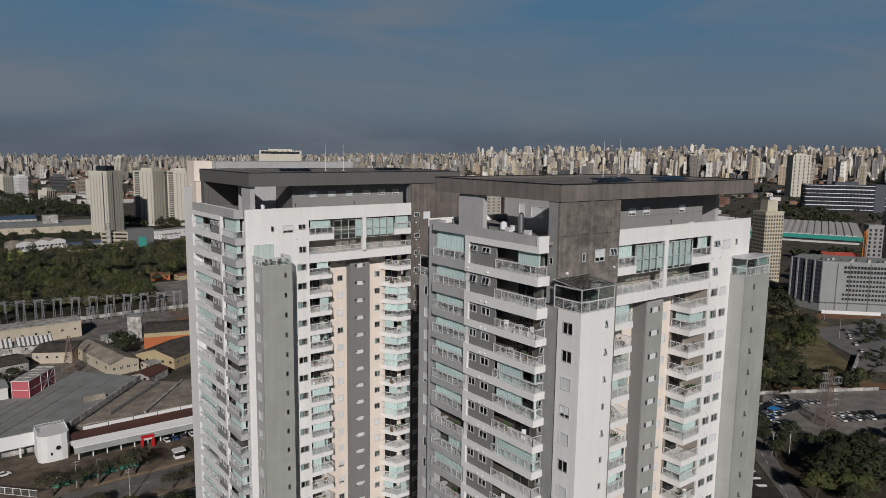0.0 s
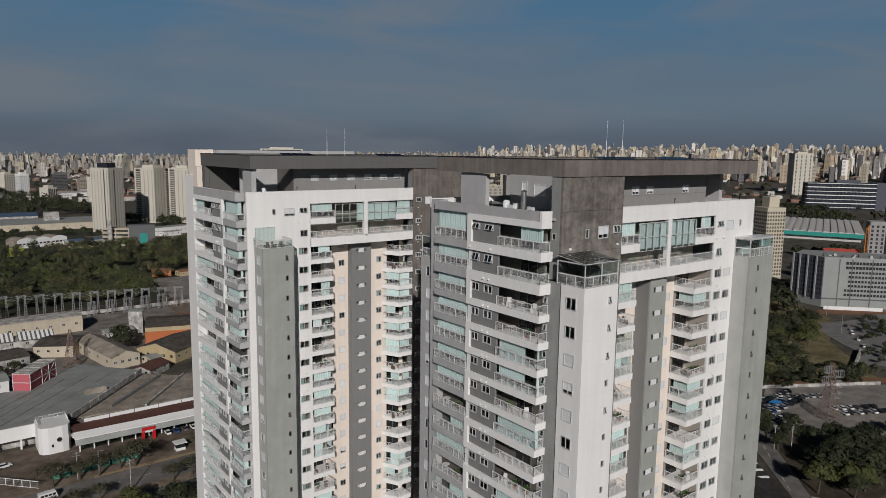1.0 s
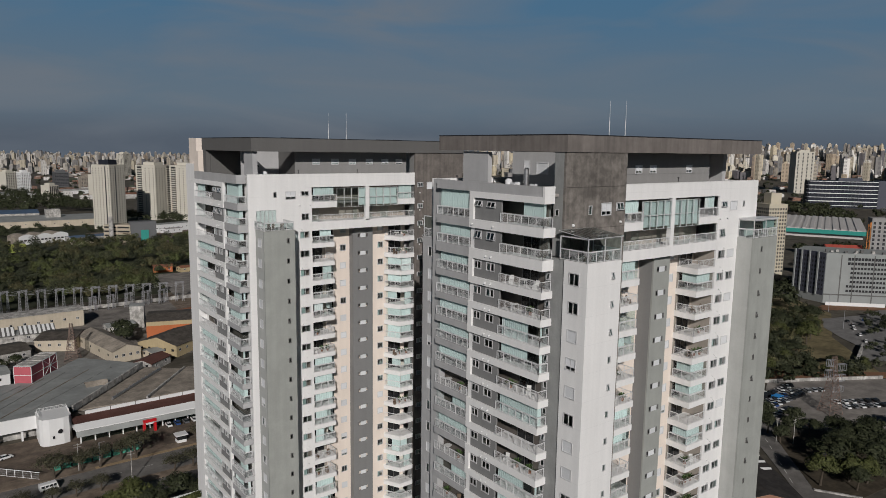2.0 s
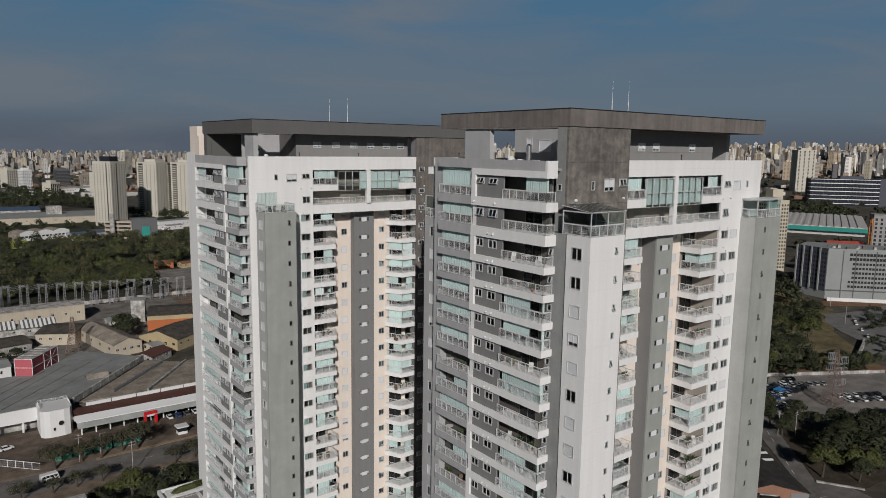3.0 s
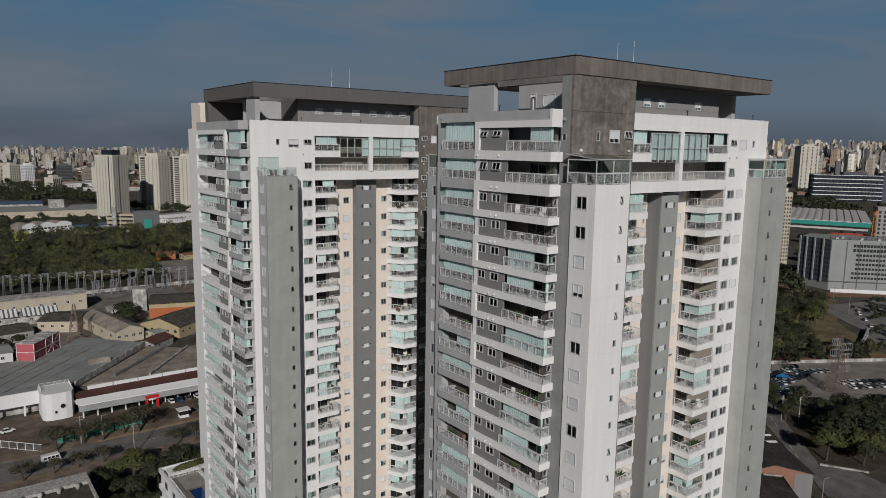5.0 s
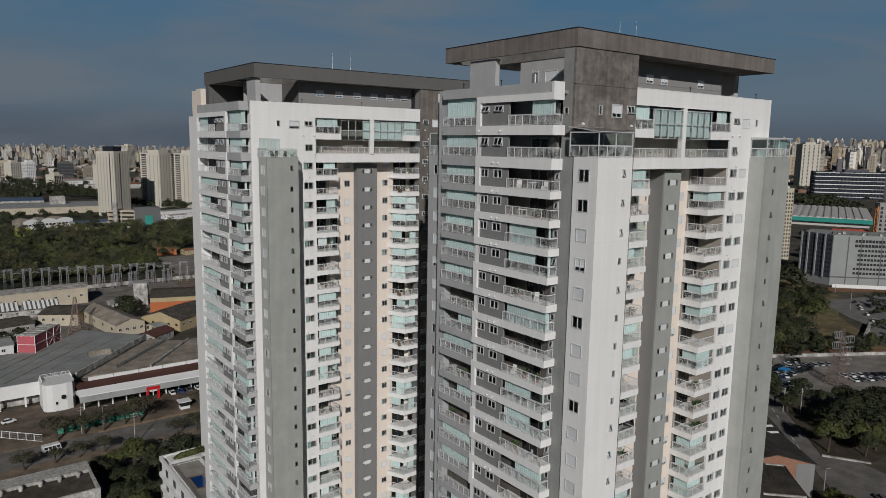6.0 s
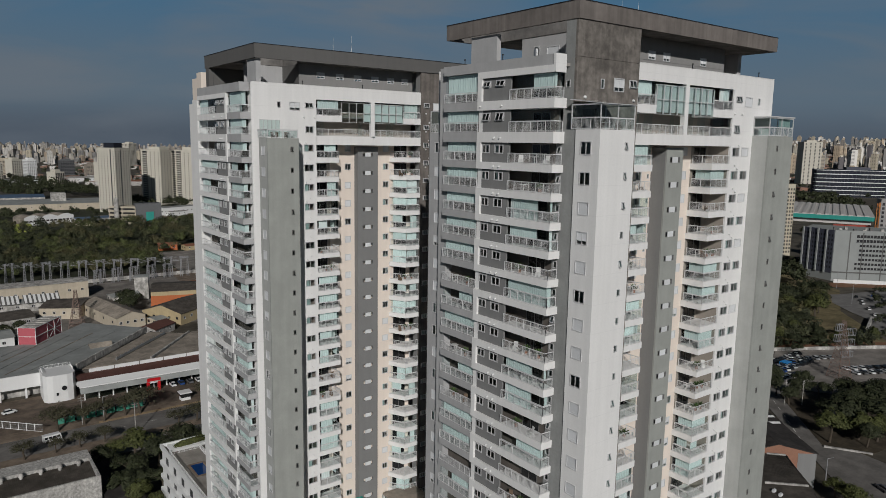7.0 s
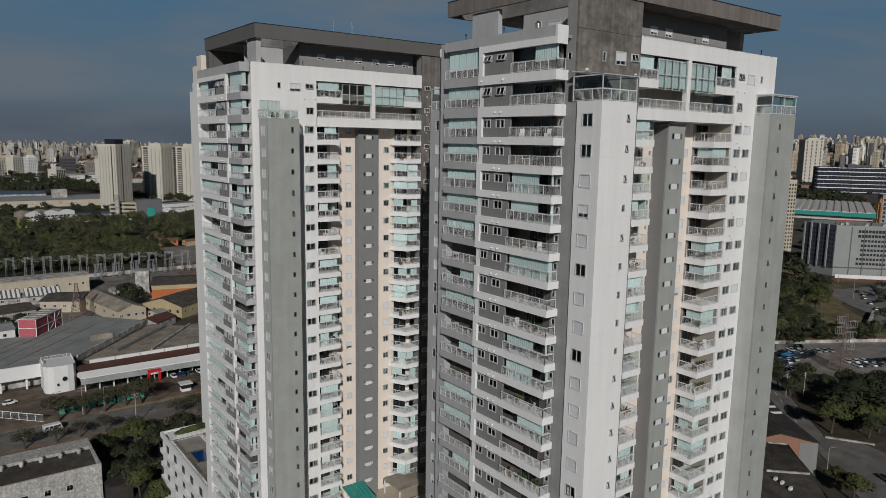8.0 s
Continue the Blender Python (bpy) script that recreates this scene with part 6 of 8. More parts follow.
# kiosk and fence on the forecourt, street posts
k0 = thing("kiosk", 65.5, 231.5, 0, "small white guard kiosk on the forecourt", "kiosk")
for nm, b, mt in (("wall", (64.0, 67.0, 230.2, 232.8, 0.05, 1.1), CLEANW), ("roof", (63.5, 67.5, 229.7, 233.3, 2.6, 2.9), CLEANW), ("pane", (64.1, 66.9, 230.3, 232.7, 1.1, 2.6), CARGLASS)):
    bm = bmesh.new()
    box(bm, *b)
    part(nm, bm, mt, k0)
fn = thing("fence", 17, 235, 0, "white framed mesh fence beside the forecourt", "fence")
for k in range(9):
    x0, y0 = 6 + k * 1.9, 246.0 - k * 2.0
    bm = bmesh.new()
    bar(bm, (x0, y0, 0), (x0, y0, 2.4), 0.16)
    part("post", bm, RAILW, fn)
    bm = bmesh.new()
    bar(bm, (x0, y0, 2.3), (x0 + 1.9, y0 - 2.0, 2.3), 0.14)
    part("rail", bm, RAILW, fn)
    bm = bmesh.new()
    bar(bm, (x0, y0, 0.2), (x0 + 1.9, y0 - 2.0, 0.2), 0.1)
    part("rail", bm, RAILW, fn)
    bm = bmesh.new()
    for q in range(1, 8):
        bar(bm, (x0 + 1.9 * q / 8, y0 - 2.0 * q / 8, 0.2), (x0 + 1.9 * q / 8, y0 - 2.0 * q / 8, 2.3), 0.05)
    for zz in (0.9, 1.6):
        bar(bm, (x0, y0, zz), (x0 + 1.9, y0 - 2.0, zz), 0.05)
    part("mesh_panel", bm, MID, fn, "grey wire mesh panel")


def pole(x, y, hgt, arms, label):
    t = thing("utility_pole", x, y, 0, label, "utility pole", "poles")
    bm = bmesh.new()
    tube(bm, (x, y, 0), (x, y, hgt), 0.16, 8, 0.1)
    part("post", bm, LATT if arms == 0 else OLDW, t)
    for k in range(arms):
        bm = bmesh.new()
        bar(bm, (x - 1.1, y, hgt - 0.4 - k * 0.8), (x + 1.1, y, hgt - 0.4 - k * 0.8), 0.12)
        part("crossarm", bm, OLDW, t)
    if arms == 0:
        bm = bmesh.new()
        bar(bm, (x, y, hgt), (x + 1.4, y - 0.9, hgt + 0.3), 0.09)
        part("lamp_arm", bm, LATT, t)


for x, y, hh, a in ((33.6, 227.5, 9, 2), (45, 210.5, 10, 2), (72, 226.5, 11, 2), (39.5, 226.8, 8, 0), (71, 205, 10, 0), (184.3, 76.5, 7, 0), (232, 112, 9, 2), (236, 108, 9, 2), (420, 170, 11, 0), (460, 196, 11, 0)):
    pole(x, y, hh, a, "pale concrete utility pole beside the road" if a else "pale street light pole")

# old building in the lower corner
LEDGE = 185.4
OLDB = surface("peeling_grey_wall", (0.4, 0.388, 0.365), 0.9, 0.45, 2.6, 0.4, 0.3, streak=0.55, patch=0.24, patch_size=1.6, streak_freq=1.7)
b = thing("old_building", 16, 176, 0, "old stained white building with a tiled roof and ridge vents", "building")
bm = bmesh.new()
holes = [(3 + k * 4.4, 4.3 + k * 4.4, 4.6, 6.0) for k in range(5)]
holed(bm, 2, 28, 0, 0.5, 0, 9.4, holes)
part("front_wall", bm, OLDB, b, "peeling whitewashed wall", face_front(168.6))
for hh in holes:
    window(b, face_front(168.6), *hh, "slide")
bm = bmesh.new()
box(bm, 27.5, 28, 169.1, 180, 0, 9.4)
box(bm, 2, 28, 180, LEDGE, 0, 9.5)
box(bm, 2, 2.5, 169.1, 180, 0, 9.4)
part("side_wall", bm, OLDB, b)
bm = bmesh.new()
v = [bm.verts.new(p) for p in ((2.5, 169.1, 7.8), (27.5, 169.1, 7.8), (27.5, 180, 8.7), (2.5, 180, 8.7))]
bm.faces.new(v)
part("roof", bm, OLDTILE, b, "ribbed dark brown roof")
bm = bmesh.new()
for k in range(62):
    x = 2.7 + k * 0.4
    bar(bm, (x, 169.1, 7.86), (x, 180, 8.76), 0.1)
part("roof_rib", bm, OLDTILE, b)
for k in range(6):
    bm = bmesh.new()
    tube(bm, (0, 0, 0), (0, 0, 0.7), 0.42, 10)
    tube(bm, (0, 0, 0.7), (0, 0, 1.0), 0.6, 10, 0.5)
    tube(bm, (0, 0, 1.0), (0, 0, 1.5), 0.6, 10, 0.35)
    part("roof_vent", bm, OLDW, b, "round roof ventilator", Matrix.Translation((5.0 + k * 4.0, 178.9, 8.5)))
bm = bmesh.new()
box(bm, -20, 31, 197.6, 198.0, 0, 2.6)
solo("wall_street", finish(bm, "wall_street", OLDW), Matrix(), "old stained boundary wall with pale patches", "wall", kind="structure")
bm = bmesh.new()
prism(bm, [(28.5, 166), (34, 166), (34, 188), (28.5, 188)], 0, 4.2)
solo("lean_to", finish(bm, "lean_to", DARKROOF), Matrix(), "dark lean-to beside the old building", "shed")

# white block with the pool deck
p = thing("podium_block", 50, 145, 0, "white terrace block with pool deck on its roof", "building")
bm = bmesh.new()
box(bm, 40.0, 80, 123, 161.5, 0, 15.6)
part("wall", bm, CLEANW, p)
bm = bmesh.new()
for x0, x1, y0, y1 in ((39.6, 40.1, 123, 161.9), (40.1, 80, 161.4, 161.9)):
    box(bm, x0, x1, y0, y1, 15.6, 16.6)
part("parapet", bm, CLEANW, p)
bm = bmesh.new()
box(bm, 40.1, 80, 123, 161.4, 15.6, 15.8)
part("deck", bm, surface("pale_stone_paving", (0.26, 0.24, 0.215), 0.85, 0.15, 1.2, 0.2, 0.1, patch=0.15), p, "stone-paved pool deck")
bm = bmesh.new()
box(bm, 42.5, 45.2, 142.8, 148.5, 15.8, 15.86)
part("pool", bm, POOL, p, "small deep blue pool")
bm = bmesh.new()
for x0, x1, y0, y1 in ((42.0, 42.5, 142.3, 149), (45.2, 45.7, 142.3, 149), (42.5, 45.2, 142.3, 142.8), (42.5, 45.2, 148.5, 149)):
    box(bm, x0, x1, y0, y1, 15.8, 15.95)
part("pool_rim", bm, PAVE, p)
bm = bmesh.new()
railing_mesh([(40.3, 124), (40.3, 156.5), (47, 156.5), (47, 130)], 1.3)(bm)
part("railing", bm, RAILW, p, m=Matrix.Translation((0, 0, 15.8)))
for k in range(6):
    for j in range(4):
        y0 = 126 + k * 5.9
        bm = bmesh.new()
        off = 0.55 + 0.12 * (j % 2)
        box(bm, 40.0 - off, 40.0, 0, 5.8, 0, 0.95)
        part("balcony", bm, CLEANW, p, m=Matrix.Translation((0, y0, 2.2 + j * 3.3)))
        bm = bmesh.new()
        box(bm, 39.94, 40.02, 0.9, 2.6, 1.0, 2.6)
        part("window", bm, HOLE, p, m=Matrix.Translation((0, y0, 2.2 + j * 3.3)))
v, f = leaf_cloud(2600, 5.6, 1.5, 1.2, 0.3, 77, 26)
me = bpy.data.meshes.new("hedge")
me.from_pydata(v.tolist(), [], f.tolist())
me.materials.append(LEAF2)
solo("hedge", me, Matrix.Translation((46.5, 159.3, 16.7)), "dense yellow-green hedge along the deck edge", "hedge")
bm = bmesh.new()
box(bm, 41, 53, 157.6, 161.2, 15.8, 16.4)
solo("planter", finish(bm, "planter", CLEANW), Matrix(), "long white planter under the hedge", "planter")

# garden deck at the foot of the far tower
d = thing("entrance_deck", 62, 96, 0, "raised entrance deck with pergola and glass canopy", "terrace")
bm = bmesh.new()
box(bm, 40, 84, 88, 123, 0, 21.0)
part("deck", bm, CREAMW, d)
bm = bmesh.new()
box(bm, 62.8, 69.2, 95.5, 101, 23.6, 23.9)
part("canopy_roof", bm, BROWNR, d, "flat brown canopy roof")
for x, y in ((63, 95.8), (69, 95.8), (63, 100.8), (69, 100.8)):
    bm = bmesh.new()
    bar(bm, (x, y, 21.0), (x, y, 23.6), 0.2)
    part("post", bm, CLEANW, d)
bm = bmesh.new()
for k in range(6):
    v = [bm.verts.new(q) for q in ((54.6 + k * 0.7, 96.5, 23.2), (55.24 + k * 0.7, 96.5, 23.2), (55.24 + k * 0.7, 101.5, 24.4), (54.6 + k * 0.7, 101.5, 24.4))]
    bm.faces.new(v)
part("glass_canopy", bm, TEALW, d, "green glass canopy")
bm = bmesh.new()
railing_mesh([(60, 94.5), (70, 94.5), (70, 99)], 1.2)(bm)
part("railing", bm, RAILW, d, m=Matrix.Translation((0, 0, 21.0)))
v, f = leaf_cloud(1500, 5, 0.9, 0.8, 0.25, 78, 20)
me = bpy.data.meshes.new("hedge")
me.from_pydata(v.tolist(), [], f.tolist())
me.materials.append(LEAF2)
solo("hedge", me, Matrix.Translation((63, 92.5, 21.5)), "low green hedge on the entrance deck", "hedge")

# workshops and houses beyond the showroom
ws = shed(106, 378, 26, 24, 9.0, 1.4, -18, YELLOW, OLDTILE, "yellow and orange workshop with dark brown roof", windows=6)
bm = bmesh.new()
box(bm, -13.0, 13.0, -12.14, -12.02, 0, 6.6)
part("front_panel", bm, ORANGE, ws, "orange painted lower front", PLACE[ws])
bm = bmesh.new()
box(bm, 0, 24, 0, 0.4, 0, 5)
solo("wall_orange", finish(bm, "wall_orange", ORANGE), Matrix.Translation((91.5, 358.5, 0)) @ Matrix.Rotation(radians(-18), 4, "Z"), "orange painted yard wall", "wall", kind="structure")
shed(92.5, 399, 7, 7, 12.5, 0.3, -18, OLDW, SHEET, "square concrete water tower beside the workshop")
shed(97, 346, 26, 22, 5.5, 3.2, 36, YELLOW, OLDTILE, "yellow hall with dark pitched roof", windows=5)
shed(69, 357, 13, 42, 5.6, 2.4, 10, CREAMW, BROWNR, "cream hall with brown pitched roof", "y", windows=4)
shed(53, 381, 18, 20, 5.6, 1.4, -30, CREAMW, OLDTILE, "cream workshop with dark shallow roof", windows=4)
shed(47, 425, 44, 14, 9.0, 0.4, 1, CREAMW, OLDW, "long cream industrial hall", windows=7)
shed(1, 427, 40, 14, 8.5, 0.4, 1, CREAMW, OLDW, "long cream industrial hall", windows=7)
shed(34, 403, 34, 10, 4.5, 0.8, -8, OLDW, SHEET, "grey store with striped awnings", windows=5)
shed(24, 372, 24, 18, 4.5, 1.4, 10, OLDW, OLDTILE, "old store with dark tile roof", windows=4)
shed(10, 335, 30, 14, 5.0, 1.0, 5, CLEANW, SHEET, "white store under grey sheets", windows=4)
shed(80, 322, 14, 9, 3.4, 1.4, 40, OLDW, REDR, "small shed with dark red roof", windows=2)
shed(118, 400, 18, 14, 5.0, 1.6, 12, OLDW, TILE, "low house with clay tiles", windows=3)
shed(128, 372, 16, 14, 6.0, 1.6, 30, CREAMW, BROWNR, "low cream store with brown roof", windows=3)
shed(86, 338, 10, 8, 3.0, 0.8, 20, CREAMW, SHEET, "small cream shed with grey roof", windows=2)
shed(82, 395, 14, 9, 4.0, 1.0, 5, OLDW, SHEET, "grey shed behind the halls", windows=2)
for k in range(2):
    bm = bmesh.new()
    x0, y0 = 18.6 + k * 17.5, 398.7 - k * 2.24
    v = [bm.verts.new(q) for q in ((x0, y0, 4.5), (x0 + 16, y0 - 2.1, 4.5), (x0 + 16, y0 + 4.4, 7.5), (x0, y0 + 6.5, 7.5))]
    bm.faces.new(v)
    u = [bm.verts.new(q.co - Vector((0, 0, 0.1))) for q in v]
    bm.faces.new(u[::-1])
    for q in range(4):
        bm.faces.new((u[q], u[(q + 1) % 4], v[(q + 1) % 4], v[q]))
    solo("awning", finish(bm, "awning", DARK), Matrix(), "dark sloping awning under white sheet strips", "awning", "store awnings")
for k in range(16):
    bm = bmesh.new()
    v = [bm.verts.new(q) for q in ((0, -1, 4.6), (1.15, -1, 4.6), (1.15, 5.5, 7.6), (0, 5.5, 7.6))]
    bm.faces.new(v)
    u = [bm.verts.new(q.co - Vector((0, 0, 0.12))) for q in v]
    bm.faces.new(u[::-1])
    solo("awning_strip", finish(bm, "awning_strip", CLEANW), Matrix.Translation((19 + k * 2.0 + (k > 7) * 1.5, 399.6 - k * 0.28, 0)), "white sheet strip of a striped awning roof", "awning", "awning strips")


# substation gantries
def cable(pts, r):
    """One strand through pts, with a square section."""
    bm = bmesh.new()
    rings = [[bm.verts.new((x, y + a, z + b)) for a, b in ((-r, -r), (r, -r), (r, r), (-r, r))] for x, y, z in pts]
    for p, q in zip(rings, rings[1:]):
        for k in range(4):
            bm.faces.new((p[k], p[(k + 1) % 4], q[(k + 1) % 4], q[k]))
    bm.faces.new(rings[0][::-1])
    bm.faces.new(rings[-1])
    return finish(bm, "power_line", LATT)


for dy, zz in ((-1.5, 12.0), (0.5, 11.6), (2.0, 12.2), (14.0, 11.0)):
    pts = [(18 + q / 5 * 9.4, 480 - q / 5 * 2.4 + dy, zz - 1.6 * (1 - (2 * (q % 5) / 5 - 1) ** 2)) for q in range(61)]
    solo("power_line", cable(pts, 0.045), Matrix(), "thin grey cable slung between the gantries", "cable", "substation cables")


def gantry(x, y, hh, turn):
    t = thing("gantry", x, y, 0, "slender grey lattice gantry of the substation", "gantry", "substation gantries", turn=turn)
    m = PLACE[t]

    def leg(bm):
        for sx in (-0.6, 0.6):
            for sy in (-0.6, 0.6):
                bar(bm, (sx, sy, 0), (sx * 0.4, sy * 0.4, hh), 0.14)
        n = 7
        for k in range(n):
            z0, z1 = hh * k / n, hh * (k + 1) / n
            s0, s1 = 0.6 - 0.36 * k / n, 0.6 - 0.36 * (k + 1) / n
            bar(bm, (-s0, -s0, z0), (s1, -s1, z1), 0.09)
            bar(bm, (s0, s0, z0), (-s1, s1, z1), 0.09)
            bar(bm, (-s0, s0, z0), (-s1, -s1, z1), 0.09)
    for k in range(2):
        put("leg", shared(("gleg", hh), leg, "leg", LATT), t, m @ Matrix.Translation((0, k * 4.0 - 2, 0)))
    bm = bmesh.new()
    for dx in (-0.35, 0.35):
        for dz in (0, 0.8):
            bar(bm, (dx, -3, hh - 1 + dz), (dx, 3, hh - 1 + dz), 0.12)
    for k in range(4):
        y0 = -3 + k * 1.5
        bar(bm, (-0.35, y0, hh - 1), (0.35, y0 + 0.75, hh - 0.2), 0.08)
        bar(bm, (0.35, y0 + 0.75, hh - 1), (-0.35, y0 + 1.5, hh - 0.2), 0.08)
    part("beam", bm, LATT, t, m=m)


for k in range(13):
    gantry(18 + k * 9.4, 480 - k * 2.4, 13.0, -62 - k * 3)
for k in range(5):
    gantry(80 + k * 10, 452, 9, -62)
bm = bmesh.new()
box(bm, 20, 150, 458, 458.4, 0, 2.2)
solo("wall_substation", finish(bm, "wall_substation", OLDW), Matrix(), "pale substation wall", "wall", kind="structure")


def pylon(x, y, hh, label, mat, arms):
    t = thing("pylon", x, y, 0, label, "pylon", "pylons", turn=-22)
    m = PLACE[t]
    bm = bmesh.new()
    n = 12

    def half(z):
        return 2.6 * max(0.0, 1 - z / hh) ** 1.3 + 0.5
    for k in range(n):
        z0, z1 = hh * k / n, hh * (k + 1) / n
        a, b_ = half(z0), half(z1)
        cs0 = [(-a, -a), (a, -a), (a, a), (-a, a)]
        cs1 = [(-b_, -b_), (b_, -b_), (b_, b_), (-b_, b_)]
        for j in range(4):
            p0, p1, q0, q1 = cs0[j], cs0[(j + 1) % 4], cs1[j], cs1[(j + 1) % 4]
            bar(bm, (*p0, z0), (*q0, z1), 0.16)
            bar(bm, (*p0, z0), (*q1, z1), 0.09)
            bar(bm, (*p1, z0), (*q0, z1), 0.09)
            bar(bm, (*q0, z1), (*q1, z1), 0.09)
    part("mast", bm, mat, t, m=m)
    for x0, x1, z0, z1 in arms:
        bm = bmesh.new()
        for dy in (-0.5, 0.5):
            for z in (z0, z1):
                bar(bm, (0, dy, z), (x0 if abs(x0) > abs(x1) else x1, dy, z), 0.14)
            for k in range(4):
                xx = x0 + (x1 - x0) * k / 3
                bar(bm, (xx, dy, z0), (xx, dy, z1), 0.12)
        for z in (z0, z1):
            for xx in (x0, x1):
                bar(bm, (xx, -0.5, z), (xx, 0.5, z), 0.12)
        part("crossarm", bm, LATT, t, m=m)


pylon(277.4, 114.2, 22.6, "red-brown lattice pylon with staggered pale cross-arms by the car park", RUST, ((-3.3, -0.9, 18.8, 21.4), (-3.6, -0.9, 14.7, 17.3), (0.2, 5.4, 16.7, 19.3), (0.2, 5.2, 12.5, 15.1), (0.2, 5.0, 8.2, 10.4)))
pylon(52.5, 352, 17.5, "brown lattice mast among the workshops", RUST, ())
pylon(24, 455, 20, "grey lattice pylon by the substation", LATT, ((-4.2, -0.4, 12.4, 14.3), (0.4, 4.2, 12.4, 14.3), (-4.2, -0.4, 15, 16.9), (0.4, 4.2, 15, 16.9)))

bm = bmesh.new()
prism(bm, [(477, 205.6), (502, 179.2), (502.4, 179.6), (477.4, 206)], 0, 2.4)
solo("wall_hotel", finish(bm, "wall_hotel", CLEANW), Matrix(), "white boundary wall before the hotel", "wall", kind="structure")
bm = bmesh.new()
prism(bm, [(350, 134), (388, 146), (388, 147.2), (350, 135.2)], 0, 2.2)
solo("wall_ramp", finish(bm, "wall_ramp", OLDW), Matrix(), "grey concrete ramp wall beside the avenue", "wall", kind="structure")
# car park wall, verge kerb and brick house on the street
bm = bmesh.new()
prism(bm, [(262, 152), (291, 147), (340, 119), (340.4, 119.6), (291.3, 147.8), (262.2, 152.8)], 0, 1.4)
solo("wall_car_park", finish(bm, "wall_car_park", OLDW), Matrix(), "long white wall above the car park", "wall", kind="structure")
bm = bmesh.new()
prism(bm, [(207.2, 87.4), (213.6, 76.6), (214.1, 76.9), (207.7, 87.9)], 0, 0.5)
solo("kerb", finish(bm, "kerb", OLDW), Matrix(), "white-painted kerb of the verge", "kerb", kind="structure")
wh = shed(183, 99, 40, 20, 9.6, 2.4, 53, BRICKW, DARKROOF, "brick warehouse with dark grey sheet roof", "x", windows=0, category="warehouse")
bm = bmesh.new()
box(bm, -20.06, -20.0, -10, -5.2, 0, 9.6)
part("gable_panel", bm, MID, wh, "grey plastered part of the gable", PLACE[wh])
for k in range(4):
    bm = bmesh.new()
    box(bm, -1.6, 1.6, -0.45, 0.45, 0, 0.06)
    solo("roof_light", finish(bm, "roof_light", CLEANW), Matrix.Translation((187 + k * 3.0, 92.5 + k * 3.4, 10.78)) @ Matrix.Rotation(radians(-33), 4, "Z") @ Matrix.Rotation(radians(13.5), 4, "X"), "pale translucent roof light in the sheets", "roof light", "roof lights")
fr = thing("flat_roof_house", 150, 74, 0, "low house with dark brown roofs and a pale gutter strip", "house")
bm = bmesh.new()
prism(bm, [(132, 66), (148.0, 61.5), (155.2, 68.0), (167.2, 80.0), (164.4, 82.6), (156, 87), (140, 84)], 0, 10.6)
part("wall", bm, OLDW, fr)
bm = bmesh.new()
v = [bm.verts.new(q) for q in ((131, 66, 10.9), (148.6, 60.8, 10.9), (156.4, 67.6, 11.2), (168.2, 79.6, 10.9), (165.0, 83.2, 10.9), (148.6, 75.6, 11.2), (139, 84.6, 10.9), (157, 86.5, 10.9))]
bm.faces.new((v[0], v[1], v[2], v[5]))
bm.faces.new((v[5], v[2], v[3], v[4]))
bm.faces.new((v[0], v[5], v[6]))
bm.faces.new((v[5], v[4], v[7], v[6]))
part("roof", bm, OLDTILE, fr, "ribbed dark brown roof")
for k in range(26):
    bm = bmesh.new()
    bar(bm, (148.9 + k * 0.3, 75.3 - k * 0.3, 11.22), (165.2 + k * 0.12, 82.8 - k * 0.12, 10.94), 0.06)
    part("roof_rib", bm, OLDTILE, fr)
for p0, p1, w_ in (((149.4, 74.9, 11.4), (156.0, 68.3, 11.4), 0.4), ((165.2, 83.0, 11.1), (168.2, 79.7, 11.1), 0.35), ((168.2, 79.6, 11.0), (148.7, 60.9, 11.0), 0.25)):
    bm = bmesh.new()
    bar(bm, p0, p1, w_)
    part("gutter", bm, OLDW if w_ > 0.3 else DARKROOF, fr, "pale gutter strip" if w_ > 0.3 else "")
for x, y in ((147.2, 71.6), (146.6, 69.8), (145.6, 67.4)):
    bm = bmesh.new()
    box(bm, -0.5, 0.5, -0.25, 0.25, 0, 0.7)
    solo("air_conditioner", finish(bm, "air_conditioner", SHUT), Matrix.Translation((x, y, 11.05)), "white cooling unit on a flat roof", "air conditioner", "shed roof units")

# middle distance
tw = tower_block("apartment_tower", 184, 900, 25, 25, 75, 38, PALEW, "slender pale apartment tower with dark roof hat", 6, 25, 2, (1.0, 1.1), NAVY, setback=2)
# slots drawn as flat dark strips, their shade put into the colour
for a, f in ((-3.0, 0), (6.5, 1)):
    bm = bmesh.new()
    box(bm, a - 0.7, a + 0.7, -12.62, -12.4, 1, 74)
    part("recess", bm, WINM, tw, "dark strip on the wall for a shaded slot", PLACE[tw] @ Matrix.Rotation(radians(-90 * f), 4, "Z"))
for x, y in ((258, 985), (296, 965)):
    tower_block("apartment_tower", x, y, 34, 30, 72, 38, PALEW, "pale apartment tower with stacked balconies", 6, 23, 2, (1.1, 1.1), stacks=((0, 10.5, 7.5), (1, -9.0, 7.0)))
tower_block("apartment_tower", 562, 291, 17, 16, 58, -25, YTOW, "sand-yellow tower with square dark windows", 7, 18, 2, (1.3, 1.5), setback=5)
of = thing("office_block", 1410, 575, 0, "long dark glass office block with white floor bands", "office building", "far towers", turn=-52)
bm = bmesh.new()
box(bm, -82, 140, -20, 20, -1, 50)
part("wall", bm, NAVY, of, m=PLACE[of])
